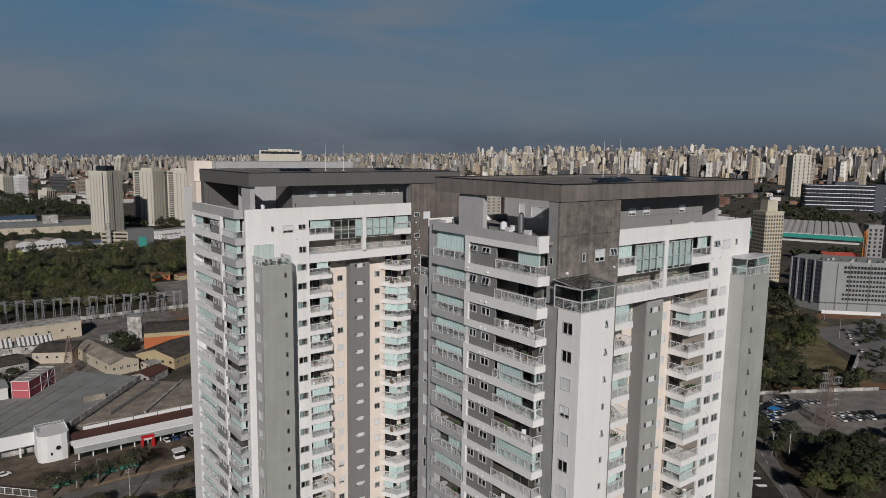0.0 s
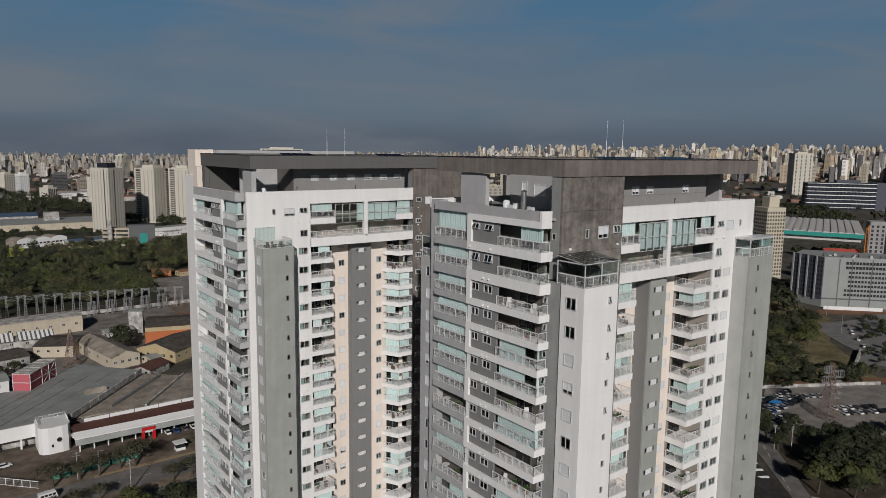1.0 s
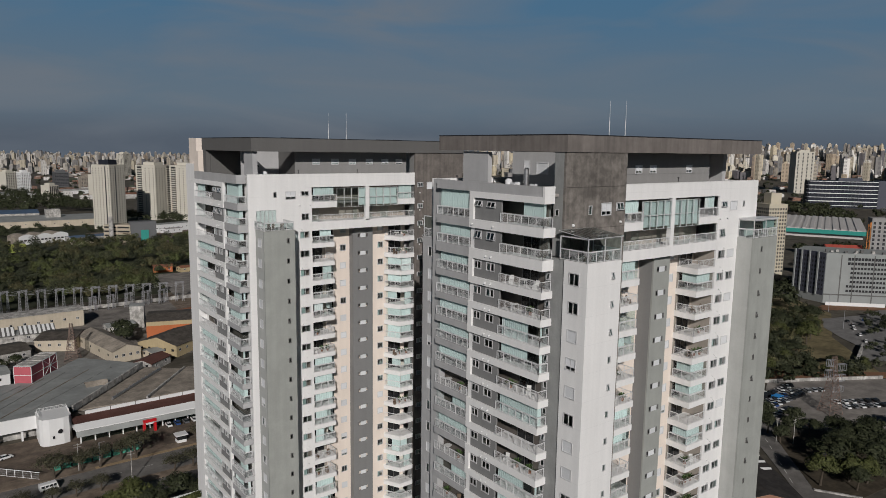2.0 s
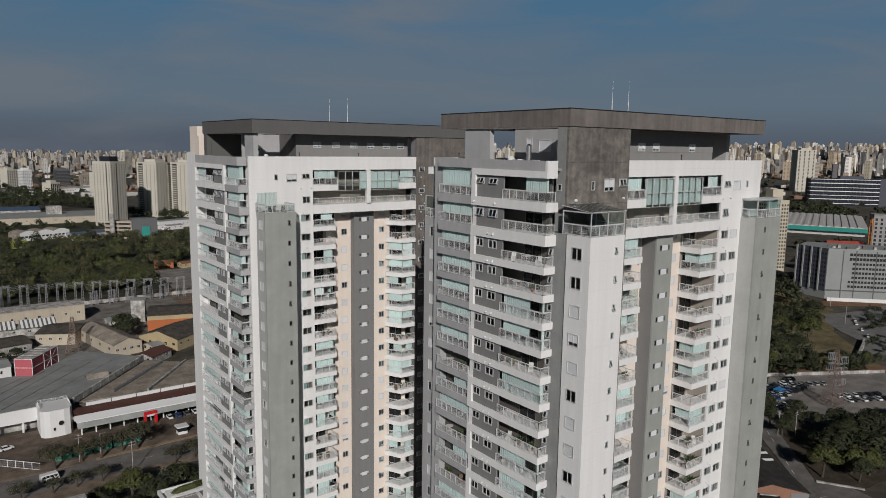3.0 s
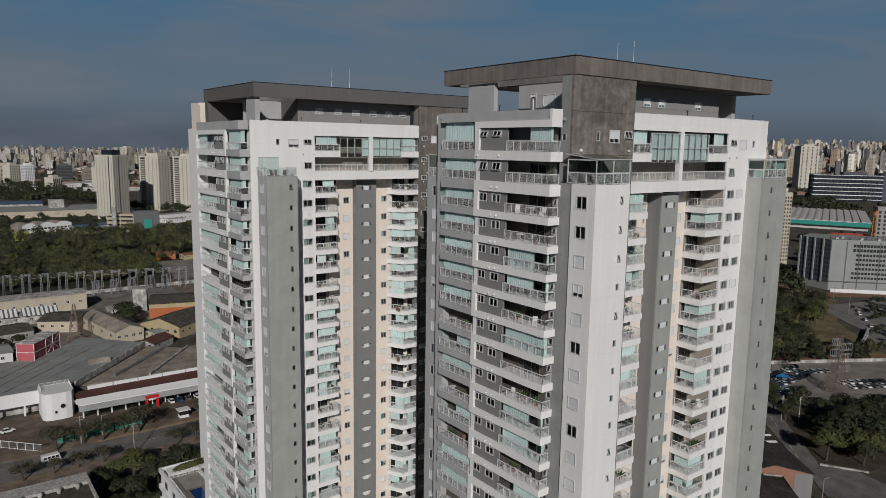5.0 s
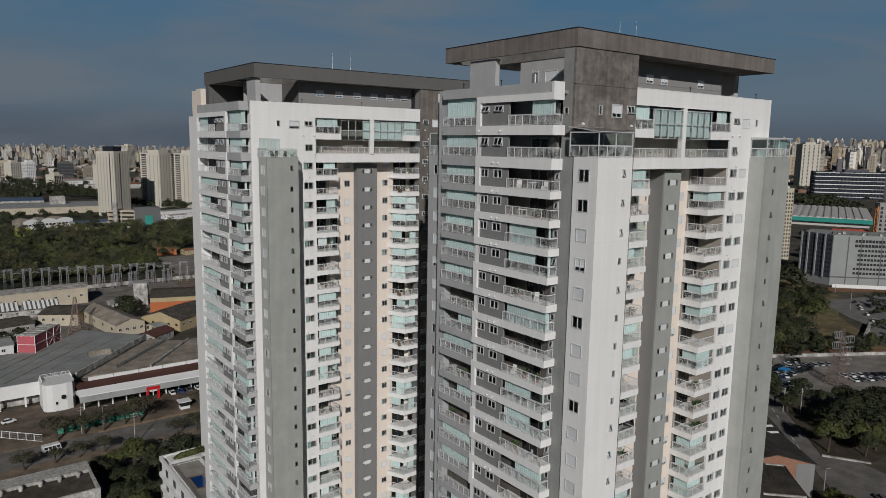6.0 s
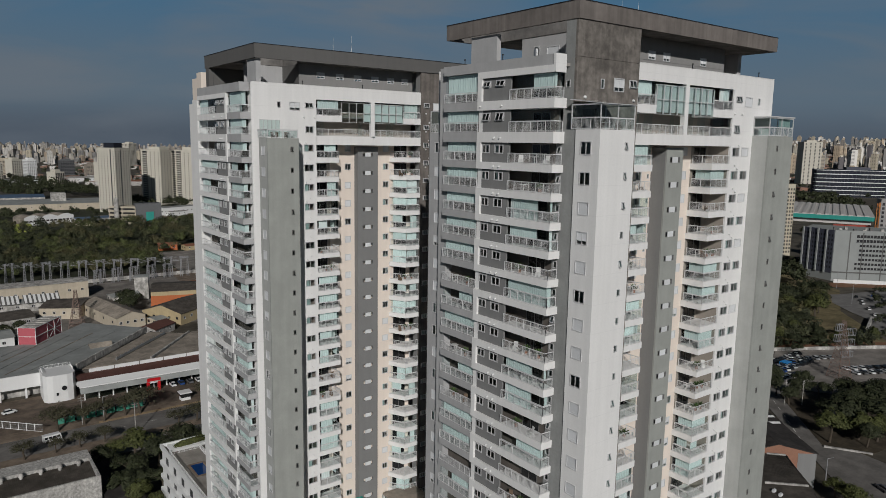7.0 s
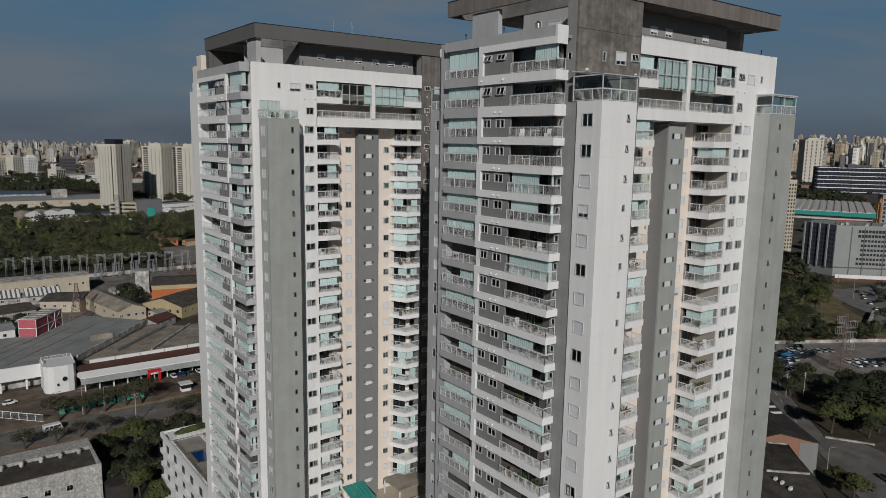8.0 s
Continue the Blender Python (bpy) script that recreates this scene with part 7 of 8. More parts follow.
for k in range(7):
    bm = bmesh.new()
    box(bm, -82.5, 140.5, -20.6, 0, 0, 1.6 if k % 2 else 1.0)
    part("floor_band", bm, CLEANW, of, "white floor band", PLACE[of] @ Matrix.Translation((0, 0, 4 + k * 7.4)))
for k in range(36):
    bm = bmesh.new()
    box(bm, -0.2, 0.2, -20.25, -20, 0, 49)
    part("mullion", bm, SLATE, of, m=PLACE[of] @ Matrix.Translation((-84 + k * 6.2, 0, 0)))
bm = bmesh.new()
box(bm, 34, 52, -21, 10, 0, 51.5)
box(bm, -30, 10, -8, 12, 50, 55)
part("service_core", bm, SLATE, of, "dark service core", PLACE[of])
ho = thing("hotel", 484, 210.5, 0, "pale cement hotel block with a slate-clad ribbed side", "hotel", "far towers", turn=-46.4)
hm = PLACE[ho]
bm = bmesh.new()
prism(bm, [(484, 210.5), (525.4, 167), (547, 187.7), (515, 240), (489.5, 234)], -1, 33.2)
part("wall", bm, HOTELW, ho)
bm = bmesh.new()
box(bm, 0, 60, 0.02, 0.4, 33.2, 34.1)
part("parapet", bm, HOTELW, ho, m=hm)
hs_ = Matrix.Translation((489.5, 234, 0)) @ Matrix.Rotation(radians(-103.2), 4, "Z")
bm = bmesh.new()
box(bm, 0, 23.6, -0.15, 0, 5, 34)
part("side_cladding", bm, SLATE, ho, "dark slate-blue cladding", hs_)
for a in (0.4, 5.6, 11.8, 18.4):
    bm = bmesh.new()
    box(bm, a - 0.5, a + 0.5, -0.9, -0.15, 5, 34.2)
    part("rib", bm, HOTELW, ho, "pale vertical rib", hs_)
for a in (9.5, 17.5, 30):
    bm = bmesh.new()
    box(bm, a - 0.35, a + 0.35, -0.08, 0.05, 0, 33)
    part("joint", bm, DARK, ho, "dark vertical joint", hm)
bm = bmesh.new()
box(bm, 0, 60, -0.4, 0, 5.6, 6.3)
part("ledge", bm, DARK, ho, "dark ledge over the ground floors", hm)
for i in range(8):
    z = 8.2 + i * 3.05
    for c in range(22):
        if 2 <= i <= 5 and c == 0:
            continue
        big = i > 5
        put("window", shared(("hotel_win", big), lambda b: (box(b, -0.75 - 0.1 * big, 0.75 + 0.1 * big, -0.05, 0.05, 0, 1.35 + 0.35 * big), box(b, -0.95, 0.95, -0.14, 0.0, -0.15, 0)), "window", HOLE), ho, hm @ Matrix.Translation((14.4 + c * 2.05, 0, z)))
    for c in range(11):
        put("window", shared("hotel_side_win", lambda b: box(b, -0.5, 0.5, -0.05, 0.02, 0, 1.5), "window", HOLE), ho, hs_ @ Matrix.Translation((1.9 + c * 2.05, -0.15, z)))
for k in range(14):
    bm = bmesh.new()
    r_ = random.Random(k)
    box(bm, -0.9, 0.9, -0.6, 0.6, 0, r_.uniform(0.8, 2.0))
    part("roof_unit", bm, OLDW if k % 3 else DARK, ho, m=hm @ Matrix.Translation((4 + k * 3.8, 3 + r_.uniform(0, 12), 33.2)))
tower_block("apartment_tower", 1750, 840, 44, 34, 104, -40, PALEW, "tall white slab tower with dark window lines", 4, 30, 1, (3, 2))
SITE = surface("raw_block_wall", (0.3, 0.29, 0.285), 0.9, 0.12, 0.6, 0.2, 0.1, streak=0.2)
tower_block("apartment_block", 668, 228, 26, 22, 57, -52, SITE, "tall bare block under construction behind the hotel", 5, 15, 2, (2.2, 2.2), cap=False)
tower_block("apartment_block", 650, 244, 12, 12, 46, -52, SITE, "lower bare block under construction behind the hotel", 3, 12, 2, (1.8, 2.0), cap=False)
shed(578, 240, 26, 14, 25, 4, -48, SITE, surface("bright_red_tiles", (0.36, 0.07, 0.05), 0.8, 0.2, 1.0, 0.3, 0.2), "grey block with red tiled roof behind the hotel", windows=8)
shed(930, 452, 26, 16, 7, 1, -50, CLEANW, SHEET, "low white store by the stand", windows=0)
bm = bmesh.new()
box(bm, -70, 56, -22, 170, 9, 10.4)
box(bm, -66, 53, -18, 166, 0, 9)
st = solo("stand", finish(bm, "stand", surface("pale_roof_sheet", (0.5, 0.48, 0.46), 0.7)), Matrix.Translation((880, 402, 0)) @ Matrix.Rotation(radians(-66), 4, "Z"), "wide pale roof of a low stand with teal fascia", "stand")
bm = bmesh.new()
box(bm, -70.5, 56.5, -22.6, -22.1, 5.0, 9.8)
part("fascia", bm, TEALW, st, "teal fascia", st.matrix_basis.copy())
for k in range(15):
    bm = bmesh.new()
    box(bm, -69 + k * 8.2, -65 + k * 8.2, -21.5, 169, 10.4, 11.2)
    part("roof_rib", bm, st.data.materials[0], st, "", st.matrix_basis.copy())
cr = thing("crane", 580, 223, 0, "orange tower crane over the building site", "crane", turn=20)
bm = bmesh.new()
for sx in (-0.9, 0.9):
    for sy in (-0.9, 0.9):
        bar(bm, (sx, sy, 0), (sx, sy, 47), 0.5)
for k in range(14):
    bar(bm, (-0.9, -0.9, k * 3.2), (0.9, -0.9, k * 3.2 + 3.2), 0.25)
    bar(bm, (-0.9, 0.9, k * 3.2), (-0.9, -0.9, k * 3.2 + 3.2), 0.25)
part("mast", bm, CRANE, cr, m=PLACE[cr])
bm = bmesh.new()
for dz, dy in ((0, -0.6), (0, 0.6), (1.4, 0)):
    bar(bm, (-12, dy, 45 + dz), (34, dy, 45 + dz), 0.3)
for k in range(18):
    bar(bm, (-12 + k * 2.5, -0.6, 45), (-10.7 + k * 2.5, 0, 46.4), 0.25)
part("jib", bm, CRANE, cr, m=PLACE[cr])
GREYB = surface("dark_grey_panels", (0.12, 0.122, 0.126), 0.7, 0.08, 0.5, 0.1, 0.05)
BLUER = surface("blue_roof_sheet", (0.075, 0.12, 0.19), 0.6, 0.15, 0.5, 0.25, 0.05)
db = thing("low_building", 186, 762.5, 0, "dark grey box-shaped block with a teal doorway", "building", "low buildings", turn=-8)
for nm, b_, mt in (("wall", (-12.5, 12.5, -9, 9, -0.2, 20.5), GREYB), ("parapet", (-12.7, 12.7, -9.2, -8.8, 20.5, 21.1), GREYB), ("doorway", (-2.5, 5.0, -9.15, -8.9, 0, 12.5), TEALW), ("door_frame", (5.0, 5.6, -9.3, -8.9, 0, 13.1), DARK)):
    bm = bmesh.new()
    box(bm, *b_)
    part(nm, bm, mt, db, m=PLACE[db])
ob_ = thing("office_block", 166.7, 770, 0, "beige low office block with dark window bands", "office building", "low buildings", turn=-39)
bm = bmesh.new()
box(bm, -13.8, 13.8, -8, 8, -0.2, 18)
part("wall", bm, CREAMW, ob_, m=PLACE[ob_])
for k in range(4):
    for a in range(2):
        bm = bmesh.new()
        box(bm, -13.2 + a * 13.6, -0.6 + a * 13.6, -8.1, -7.9, 0, 1.7)
        part("window_band", bm, HOLE, ob_, m=PLACE[ob_] @ Matrix.Translation((0, 0, 2.0 + k * 4.2)))
    bm = bmesh.new()
    box(bm, -14.2, 14.2, -8.8, -7.9, 0, 0.5)
    part("sill", bm, CREAMW, ob_, m=PLACE[ob_] @ Matrix.Translation((0, 0, 1.2 + k * 4.2)))
bm = bmesh.new()
tube(bm, (0, 0, 0), (0, 0, 26), 2.6, 14, 2.2)
tube(bm, (0, 0, 26), (0, 0, 26.8), 2.6, 14)
solo("chimney", finish(bm, "chimney", OLDW), Matrix.Translation((156, 762, 0)), "stout pale concrete chimney", "chimney")
shed(238, 840, 48, 14, 9, 0.5, 20, CLEANW, SHEET, "long low white store", windows=8)
shed(232, 822, 22, 10, 5, 0.5, 20, CLEANW, OLDW, "white annexe before the long store", windows=3)
shed(139, 797, 36, 16, 4.5, 1.2, 12, OLDW, BLUER, "low sheds with blue-grey sheet roofs", windows=5)
shed(135, 772, 30, 12, 4, 1.0, 16, CREAMW, SHEET, "cream sheds with grey sheet roofs", windows=4)
va = thing("vaulted_hall", 96, 806, 0, "white hall under a row of brown vaulted roofs", "building", "low buildings", turn=19)
for k in range(3):
    mk = PLACE[va] @ Matrix.Translation((-24 + k * 16.2, 0, 0))
    arc = [(16 * q / 10, 8.0 + 2.2 * math.sin(math.pi * q / 10)) for q in range(11)]
    bm = bmesh.new()
    a_ = [bm.verts.new((x, -12, z)) for x, z in [(0, 0), *arc, (16, 0)]]
    b_ = [bm.verts.new((x, -11.6, z)) for x, z in [(0, 0), *arc, (16, 0)]]
    bm.faces.new(a_[::-1])
    bm.faces.new(b_)
    for q in range(len(a_)):
        q2 = (q + 1) % len(a_)
        bm.faces.new((a_[q], a_[q2], b_[q2], b_[q]))
    bmesh.ops.recalc_face_normals(bm, faces=bm.faces)
    part("front_wall", bm, CLEANW, va, m=mk)
    bm = bmesh.new()
    rows_ = [[bm.verts.new((x, y, z - 0.4)) for x, z in arc] for y in (-11.6, 12)]
    for q in range(10):
        bm.faces.new((rows_[0][q], rows_[0][q + 1], rows_[1][q + 1], rows_[1][q]))
    box(bm, 0.1, 15.9, -11.5, 12, 0, 7.4)
    part("roof", bm, BROWNR, va, "brown vaulted roof", mk)
    for q in range(4):
        bm = bmesh.new()
        box(bm, 0, 2.6, -12.08, -11.9, 3.4, 5.0)
        part("window", bm, HOLE, va, m=mk @ Matrix.Translation((1.0 + q * 3.7, 0, 0)))
for x, y in ((66.7, 739.8), (75, 741)):
    bm = bmesh.new()
    tube(bm, (0, 0, 0), (0, 0, 6.5), 3.4, 16)
    tube(bm, (0, 0, 6.5), (0, 0, 7.6), 3.4, 16, 0.6)
    solo("storage_tank", finish(bm, "storage_tank", surface("yellow_green_paint", (0.3, 0.33, 0.08), 0.6)), Matrix.Translation((x, y, 0)), "squat yellow-green storage tank by the wood", "storage tank")
shed(152, 567, 14, 9, 4.5, 1.2, -12, ORANGE, TILE, "small orange house at the edge of the wood", windows=3)
shed(168, 560, 12, 8, 3.6, 1.0, 10, YELLOW, TILE, "small yellow shed at the edge of the wood", windows=2)
tower_block("apartment_block", 180, 1665, 18, 20, 40, 20, CLEANW, "white mid-distance apartment block", 5, 12, 2, (1.6, 1.6))
tower_block("office_block", 272, 1830, 30, 18, 34, 10, GREYB, "dark glass mid-distance office block", 8, 9, 2, (3.4, 2.0))
tower_block("office_block", 306, 1716, 28, 22, 28, 8, BROWNR, "brown mid-distance office block", 8, 8, 1, (1.8, 1.4))
tower_block("apartment_block", 152, 1880, 34, 16, 34, 5, CREAMW, "long cream mid-distance block", 12, 10, 1, (1.6, 1.6))
tower_block("apartment_tower", 512, 2280, 30, 26, 72, 35, PALEW, "pale tower behind the slender one", 6, 20, 2, (2.2, 2.0))
shed(262, 1580, 92, 46, 7, 2, 12, CLEANW, OLDW, "long white warehouse in the middle distance", windows=10)
shed(150, 1500, 120, 40, 8, 2, 5, CLEANW, SHEET, "long grey-roofed warehouse in the middle distance", windows=10)
shed(330, 1400, 80, 40, 8, 2, -10, OLDW, TILE, "warehouse with clay tile roof", windows=8)
shed(110, 985, 150, 76, 8, 1.5, -2, CREAMW, SHEET, "huge cream factory hall", windows=10)
shed(60, 1080, 140, 60, 9, 1.5, -4, OLDW, BLUER, "broad factory hall with blue roof", windows=8)
bm = bmesh.new()
box(bm, -8, 8, -6, 6, 0, 19)
solo("silo_block", finish(bm, "silo_block", OLDW), Matrix.Translation((134, 978, 0)), "square concrete silo above the factory", "silo")
for x, y, ww, hh in ((112, 1600, 22, 36), (160, 1750, 24, 38), (60, 1500, 20, 30), (285, 1500, 20, 40), (190, 1400, 18, 26)):
    tower_block("apartment_tower", x, y, ww, 22, hh, 30, PALEW, "pale mid-distance apartment tower", 5, 10, 1, (2.4, 2.0))


sk = tower_block("apartment_block", 795, 1760, 110, 40, 98, -25, PALEW, "broad white block with glazed top on the skyline", 3, 2, 1, (4, 2.5))
bm = bmesh.new()
box(bm, -50, 50, -20.4, -19.9, 90, 96)
part("glass_band", bm, NAVY, sk, "dark glazed top storey", PLACE[sk])

# ---------------------------------------------------------------- the city to the horizon
def city_material(name, tints):
    m = bpy.data.materials.new(name)
    m.use_nodes = True
    nt = m.node_tree
    b = nt.nodes["Principled BSDF"]
    b.inputs["Roughness"].default_value = 0.85
    geo = nt.nodes.new("ShaderNodeNewGeometry")
    ramp = nt.nodes.new("ShaderNodeValToRGB")
    ramp.color_ramp.interpolation = "CONSTANT"
    els = ramp.color_ramp.elements
    while len(els) < len(tints):
        els.new(0.5)
    for i, c in enumerate(tints):
        els[i].position = i / len(tints)
        els[i].color = (*c, 1)
    nt.links.new(geo.outputs["Random Per Island"], ramp.inputs["Fac"])
    sep = nt.nodes.new("ShaderNodeSeparateXYZ")
    nt.links.new(geo.outputs["Position"], sep.inputs[0])
    sn = nt.nodes.new("ShaderNodeSeparateXYZ")
    nt.links.new(geo.outputs["Normal"], sn.inputs[0])

    def mt(op, a, c):
        n = nt.nodes.new("ShaderNodeMath")
        n.operation = op
        for i, v in enumerate((a, c)):
            if isinstance(v, (int, float)):
                n.inputs[i].default_value = v
            else:
                nt.links.new(v, n.inputs[i])
        return n.outputs[0]
    u = mt("FRACT", mt("DIVIDE", mt("ADD", sep.outputs[0], sep.outputs[1]), 6.0), 0)
    w = mt("FRACT", mt("DIVIDE", sep.outputs[2], 4.2), 0)
    hole = mt("MULTIPLY", mt("GREATER_THAN", u, 0.5), mt("GREATER_THAN", w, 0.5))
    side = mt("LESS_THAN", mt("ABSOLUTE", sn.outputs[2], 0), 0.5)
    hole = mt("MULTIPLY", mt("MULTIPLY", hole, side), 0.6)
    mix = nt.nodes.new("ShaderNodeMix")
    mix.data_type = "RGBA"
    nt.links.new(hole, mix.inputs["Factor"])
    nt.links.new(ramp.outputs["Color"], mix.inputs[6])
    mix.inputs[7].default_value = (0.05, 0.05, 0.055, 1)
    nt.links.new(mix.outputs[2], b.inputs["Base Color"])
    return m


CITY = city_material("city_walls", [(0.36, 0.33, 0.285), (0.26, 0.23, 0.19), (0.47, 0.445, 0.41), (0.17, 0.16, 0.15), (0.37, 0.325, 0.26), (0.55, 0.525, 0.49), (0.1, 0.1, 0.108), (0.29, 0.23, 0.175), (0.24, 0.23, 0.22), (0.4, 0.355, 0.27), (0.33, 0.315, 0.3), (0.38, 0.35, 0.31)])
CITY2 = city_material("ridge_walls", [(0.62, 0.57, 0.47), (0.5, 0.44, 0.34), (0.7, 0.67, 0.62), (0.27, 0.245, 0.22), (0.6, 0.52, 0.37), (0.7, 0.67, 0.63), (0.14, 0.13, 0.135), (0.5, 0.4, 0.29), (0.42, 0.37, 0.3)])
LOWCITY = city_material("low_city_roofs", [(0.24, 0.13, 0.09), (0.3, 0.27, 0.24), (0.2, 0.12, 0.09), (0.5, 0.48, 0.45), (0.13, 0.12, 0.11), (0.28, 0.18, 0.13), (0.6, 0.58, 0.55), (0.06, 0.07, 0.045)])


def boxes_mesh(name, items, mat):
    """Blocks (x, y, base, w, d, h, turn) with a smaller roof block on each, joined in one mesh."""
    vs, fs = [], []
    for x, y, b0, ww, dd, hh, tn in items:
        ca, sa = math.cos(tn), math.sin(tn)
        for k, (w2, d2, z0, z1) in enumerate(((ww, dd, b0 - 6, b0 + hh), (ww * 0.45, dd * 0.45, b0 + hh, b0 + hh + min(6, hh * 0.1)))):
            o = len(vs)
            for z in (z0, z1):
                for sx, sy in ((-1, -1), (1, -1), (1, 1), (-1, 1)):
                    px, py = sx * w2 / 2, sy * d2 / 2
                    vs.append((x + px * ca - py * sa, y + px * sa + py * ca, z))
            fs += [(o + 4, o + 5, o + 6, o + 7), (o, o + 1, o + 5, o + 4), (o + 1, o + 2, o + 6, o + 5), (o + 2, o + 3, o + 7, o + 6), (o + 3, o, o + 4, o + 7)]
    me = bpy.data.meshes.new(name)
    me.from_pydata(vs, [], fs)
    me.materials.append(mat)
    return me


c2 = random.Random(21)


def scatter(n, r0, r1, az0, az1, hfun, wmin, wmax, keep=None):
    out = []
    while len(out) < n:
        r = math.sqrt(c2.uniform(r0 * r0, r1 * r1))
        az = c2.uniform(az0, az1)
        x, y = r * math.sin(radians(az)), r * math.cos(radians(az))
        if keep and not keep(x, y, r, az):
            continue
        out.append((x, y, ground_height(x, y), c2.uniform(wmin, wmax), c2.uniform(wmin, wmax), hfun(r, az), c2.uniform(0, 1.57)))
    return out


def tall(r, az):
    k = min(1, max(0, (az - 32) / 24))
    return (16 + 30 * c2.random() ** 1.8) * (1 - k) + (22 + 50 * c2.random() ** 1.8) * k


def clear_near(x, y, r, az):
    """Keep the mapped places free."""
    if az < 24 and r < 1250:
        return False
    if az > 57 and r < 1150:
        return False
    if 60 < az < 70 and r < 1650:
        return False
    return True


solo("city_towers", boxes_mesh("city_towers", scatter(2300, 2500, 4880, -8, 84, tall, 8, 18, clear_near), CITY), Matrix(), "countless pale apartment towers reaching to the horizon", "city", kind="stuff")
solo("city_towers", boxes_mesh("city_towers", scatter(1000, 2400, 4850, 40, 78, lambda r, az: 26 + 62 * c2.random() ** 1.8, 10, 22, clear_near), CITY2), Matrix(), "dense beige towers on the far ridge", "city", kind="stuff")
solo("city_towers", boxes_mesh("city_towers", scatter(1500, 3500, 4880, -8, 40, lambda r, az: 18 + 34 * c2.random() ** 1.5, 8, 16), CITY), Matrix(), "hazy rows of towers along the horizon", "city", kind="stuff")
solo("city_towers", boxes_mesh("city_towers", scatter(120, 900, 1800, 24, 56, lambda r, az: 18 + 45 * c2.random() ** 2, 13, 24), CITY), Matrix(), "scattered mid-distance apartment blocks", "city", kind="stuff")
solo("low_city", boxes_mesh("low_city", scatter(3400, 1150, 4300, -8, 84, lambda r, az: c2.uniform(4, 10), 9, 26, clear_near), LOWCITY), Matrix(), "endless low roofs of houses and workshops", "city", kind="stuff")
solo("low_city", boxes_mesh("low_city", scatter(700, 320, 1200, 24, 57, lambda r, az: c2.uniform(4, 9), 9, 20), LOWCITY), Matrix(), "low roofs of houses between the towers", "city", kind="stuff")
woods("wood", lambda r: (lambda a, d: (d * math.sin(radians(a)), d * math.cos(radians(a))))(r.uniform(2, 72), r.uniform(1250, 3200)), 900, 12, 9, 17, "scattered dark tree clumps between the blocks", 60, 1.8, GREENS[:2])


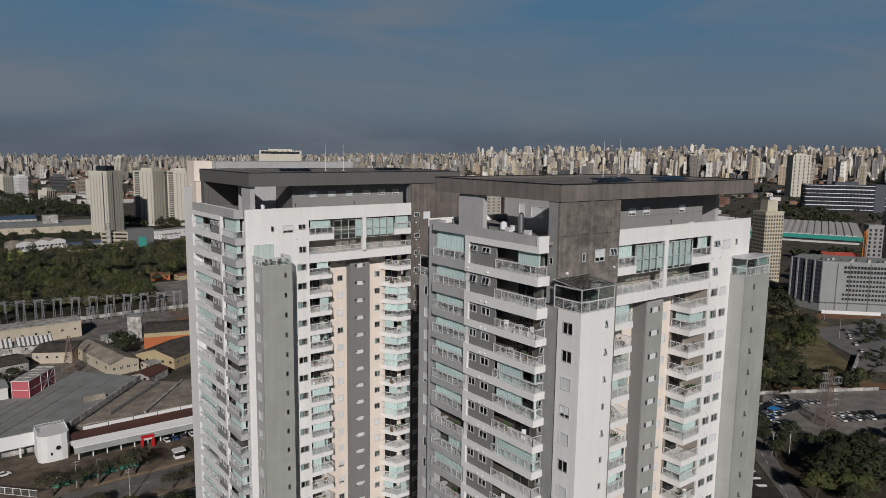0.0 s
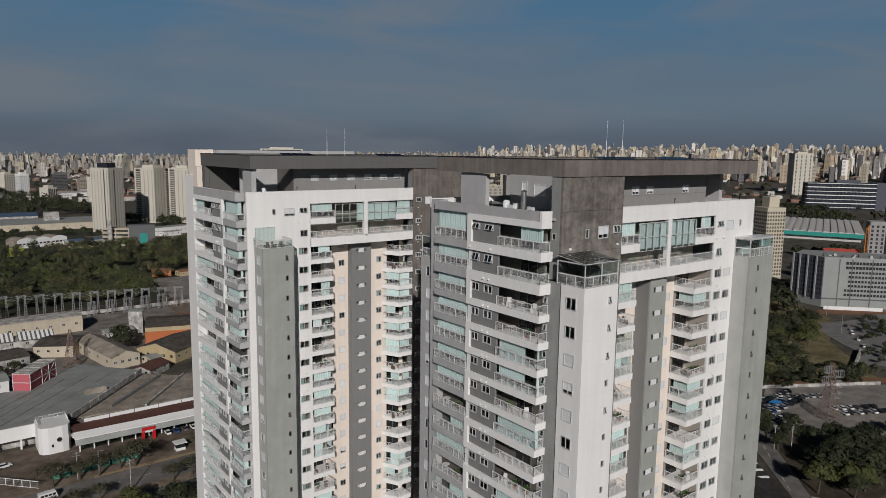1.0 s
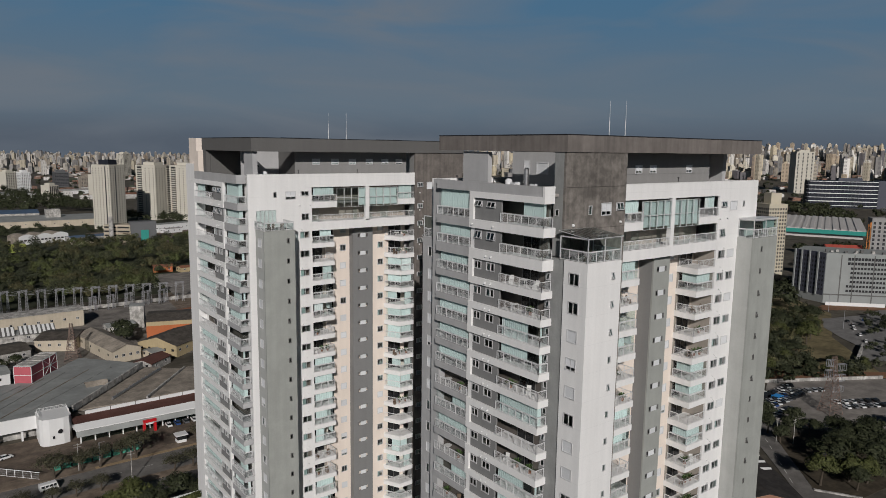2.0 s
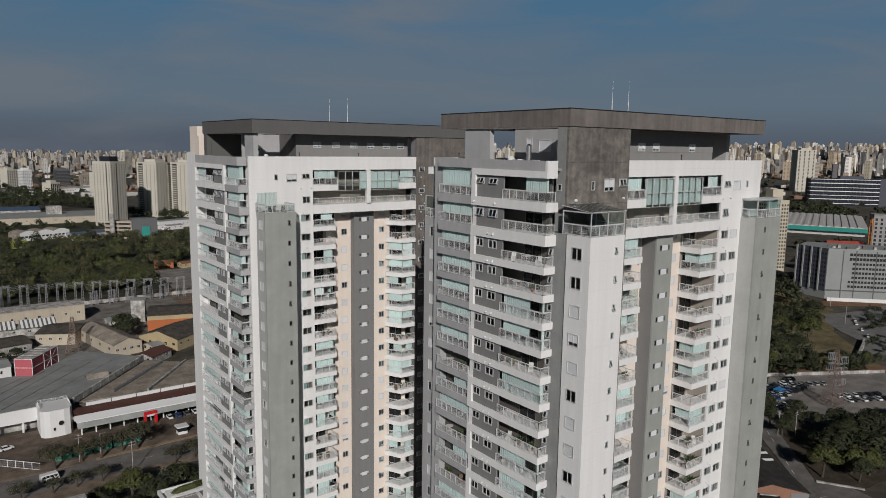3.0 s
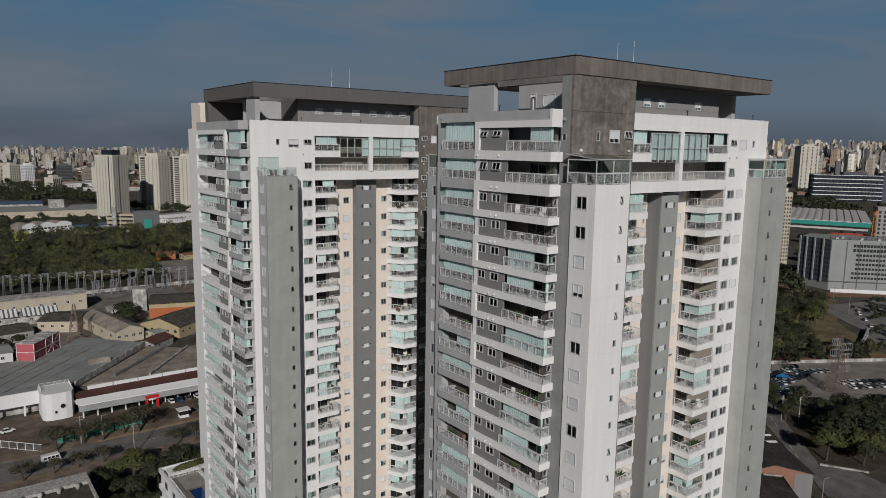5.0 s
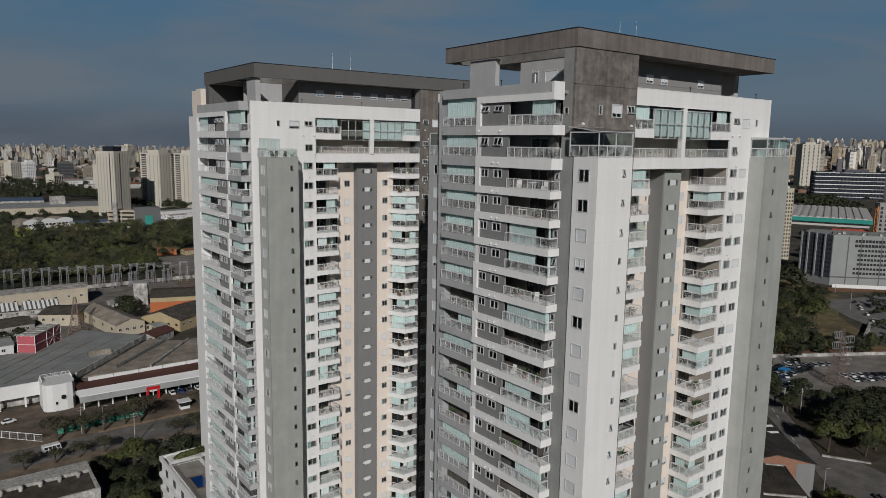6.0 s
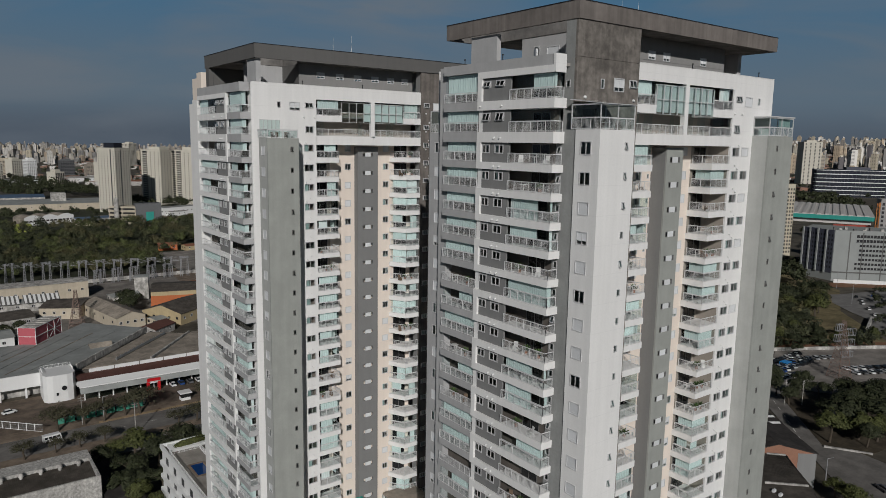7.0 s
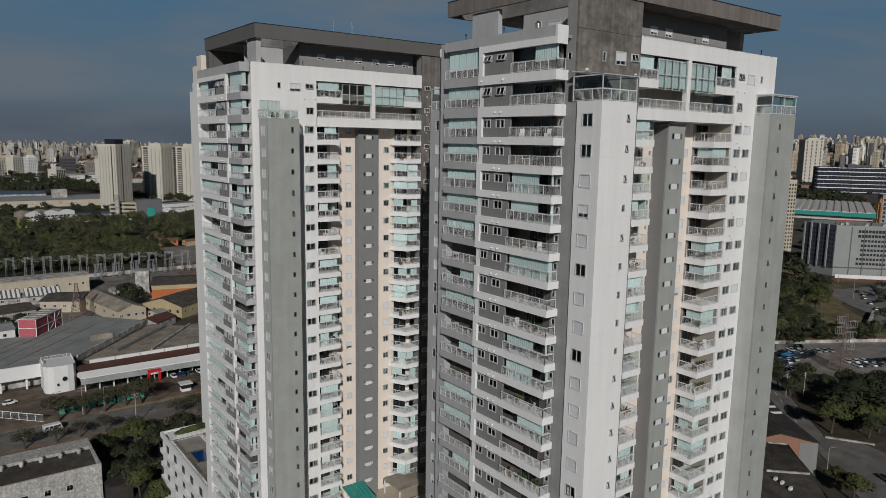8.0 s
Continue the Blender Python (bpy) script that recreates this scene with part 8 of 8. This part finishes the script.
# ---------------------------------------------------------------- glowing backdrop painted with haze, sky and thin cloud, all the way round
def painted_haze_material():
    m = bpy.data.materials.new("painted_horizon_haze")
    m.use_nodes = True
    nt = m.node_tree
    nt.nodes.remove(nt.nodes["Principled BSDF"])
    geo = nt.nodes.new("ShaderNodeNewGeometry")
    sep = nt.nodes.new("ShaderNodeSeparateXYZ")
    nt.links.new(geo.outputs["Position"], sep.inputs[0])
    def ramp(z0, z1, a, b):
        n = nt.nodes.new("ShaderNodeMapRange")
        n.interpolation_type = "SMOOTHSTEP"
        for k, v in zip(("From Min", "From Max", "To Min", "To Max"), (z0, z1, a, b)):
            n.inputs[k].default_value = v
        nt.links.new(sep.outputs[2], n.inputs["Value"])
        return n.outputs[0]
    mp = nt.nodes.new("ShaderNodeMapping")
    mp.inputs["Scale"].default_value = (0.0006, 0.0006, 0.0032)
    nt.links.new(geo.outputs["Position"], mp.inputs["Vector"])
    wisp = nt.nodes.new("ShaderNodeTexNoise")
    wisp.inputs["Scale"].default_value = 1.0
    wisp.inputs["Detail"].default_value = 7
    wisp.inputs["Distortion"].default_value = 0.6
    nt.links.new(mp.outputs[0], wisp.inputs["Vector"])
    thin = nt.nodes.new("ShaderNodeMapRange")
    for k, v in zip(("From Min", "From Max", "To Min", "To Max"), (0.42, 0.74, 0.0, 0.8)):
        thin.inputs[k].default_value = v
    nt.links.new(wisp.outputs["Fac"], thin.inputs["Value"])
    tone = nt.nodes.new("ShaderNodeMix")
    tone.data_type = "RGBA"
    nt.links.new(ramp(350, 1150, 0, 1), tone.inputs["Factor"])
    tone.inputs[6].default_value = HAZE
    tone.inputs[7].default_value = BLUE
    low = nt.nodes.new("ShaderNodeMix")
    low.data_type = "RGBA"
    nt.links.new(ramp(110, 420, 0, 1), low.inputs["Factor"])
    low.inputs[6].default_value = HAZE
    low.inputs[7].default_value = MIDSKY
    nt.links.new(low.outputs[2], tone.inputs[6])
    cloud = nt.nodes.new("ShaderNodeMix")
    cloud.data_type = "RGBA"
    nt.links.new(thin.outputs[0], cloud.inputs["Factor"])
    nt.links.new(tone.outputs[2], cloud.inputs[6])
    cloud.inputs[7].default_value = (0.25, 0.29, 0.34, 1)
    em = nt.nodes.new("ShaderNodeEmission")
    nt.links.new(cloud.outputs[2], em.inputs["Color"])
    tr = nt.nodes.new("ShaderNodeBsdfTransparent")
    mix = nt.nodes.new("ShaderNodeMixShader")
    nt.links.new(ramp(1130, 1600, 0.95, 0.0), mix.inputs[0])
    nt.links.new(tr.outputs[0], mix.inputs[1])
    nt.links.new(em.outputs[0], mix.inputs[2])
    nt.links.new(mix.outputs[0], nt.nodes["Material Output"].inputs["Surface"])
    return m


HAZE = (0.143, 0.183, 0.238, 1)
MIDSKY = (0.190, 0.267, 0.345, 1)
BLUE = (0.105, 0.252, 0.418, 1)
bm = bmesh.new()
rows = []
for e in (-1.5, 0, 2, 4, 6, 8, 10, 12, 14, 16, 18, 20, 22):
    rows.append([bm.verts.new((4965 * math.cos(radians(e)) * math.sin(a * math.pi / 48), 4965 * math.cos(radians(e)) * math.cos(a * math.pi / 48), 95 + 4965 * math.sin(radians(e)))) for a in range(96)])
for r0, r1 in zip(rows, rows[1:]):
    for a in range(96):
        bm.faces.new((r0[a], r0[(a + 1) % 96], r1[(a + 1) % 96], r1[a]))
solo("backdrop_haze", finish(bm, "backdrop_haze", painted_haze_material()), Matrix(), "glowing backdrop painted with grey-blue haze, sky and thin cloud", "sky", kind="structure")
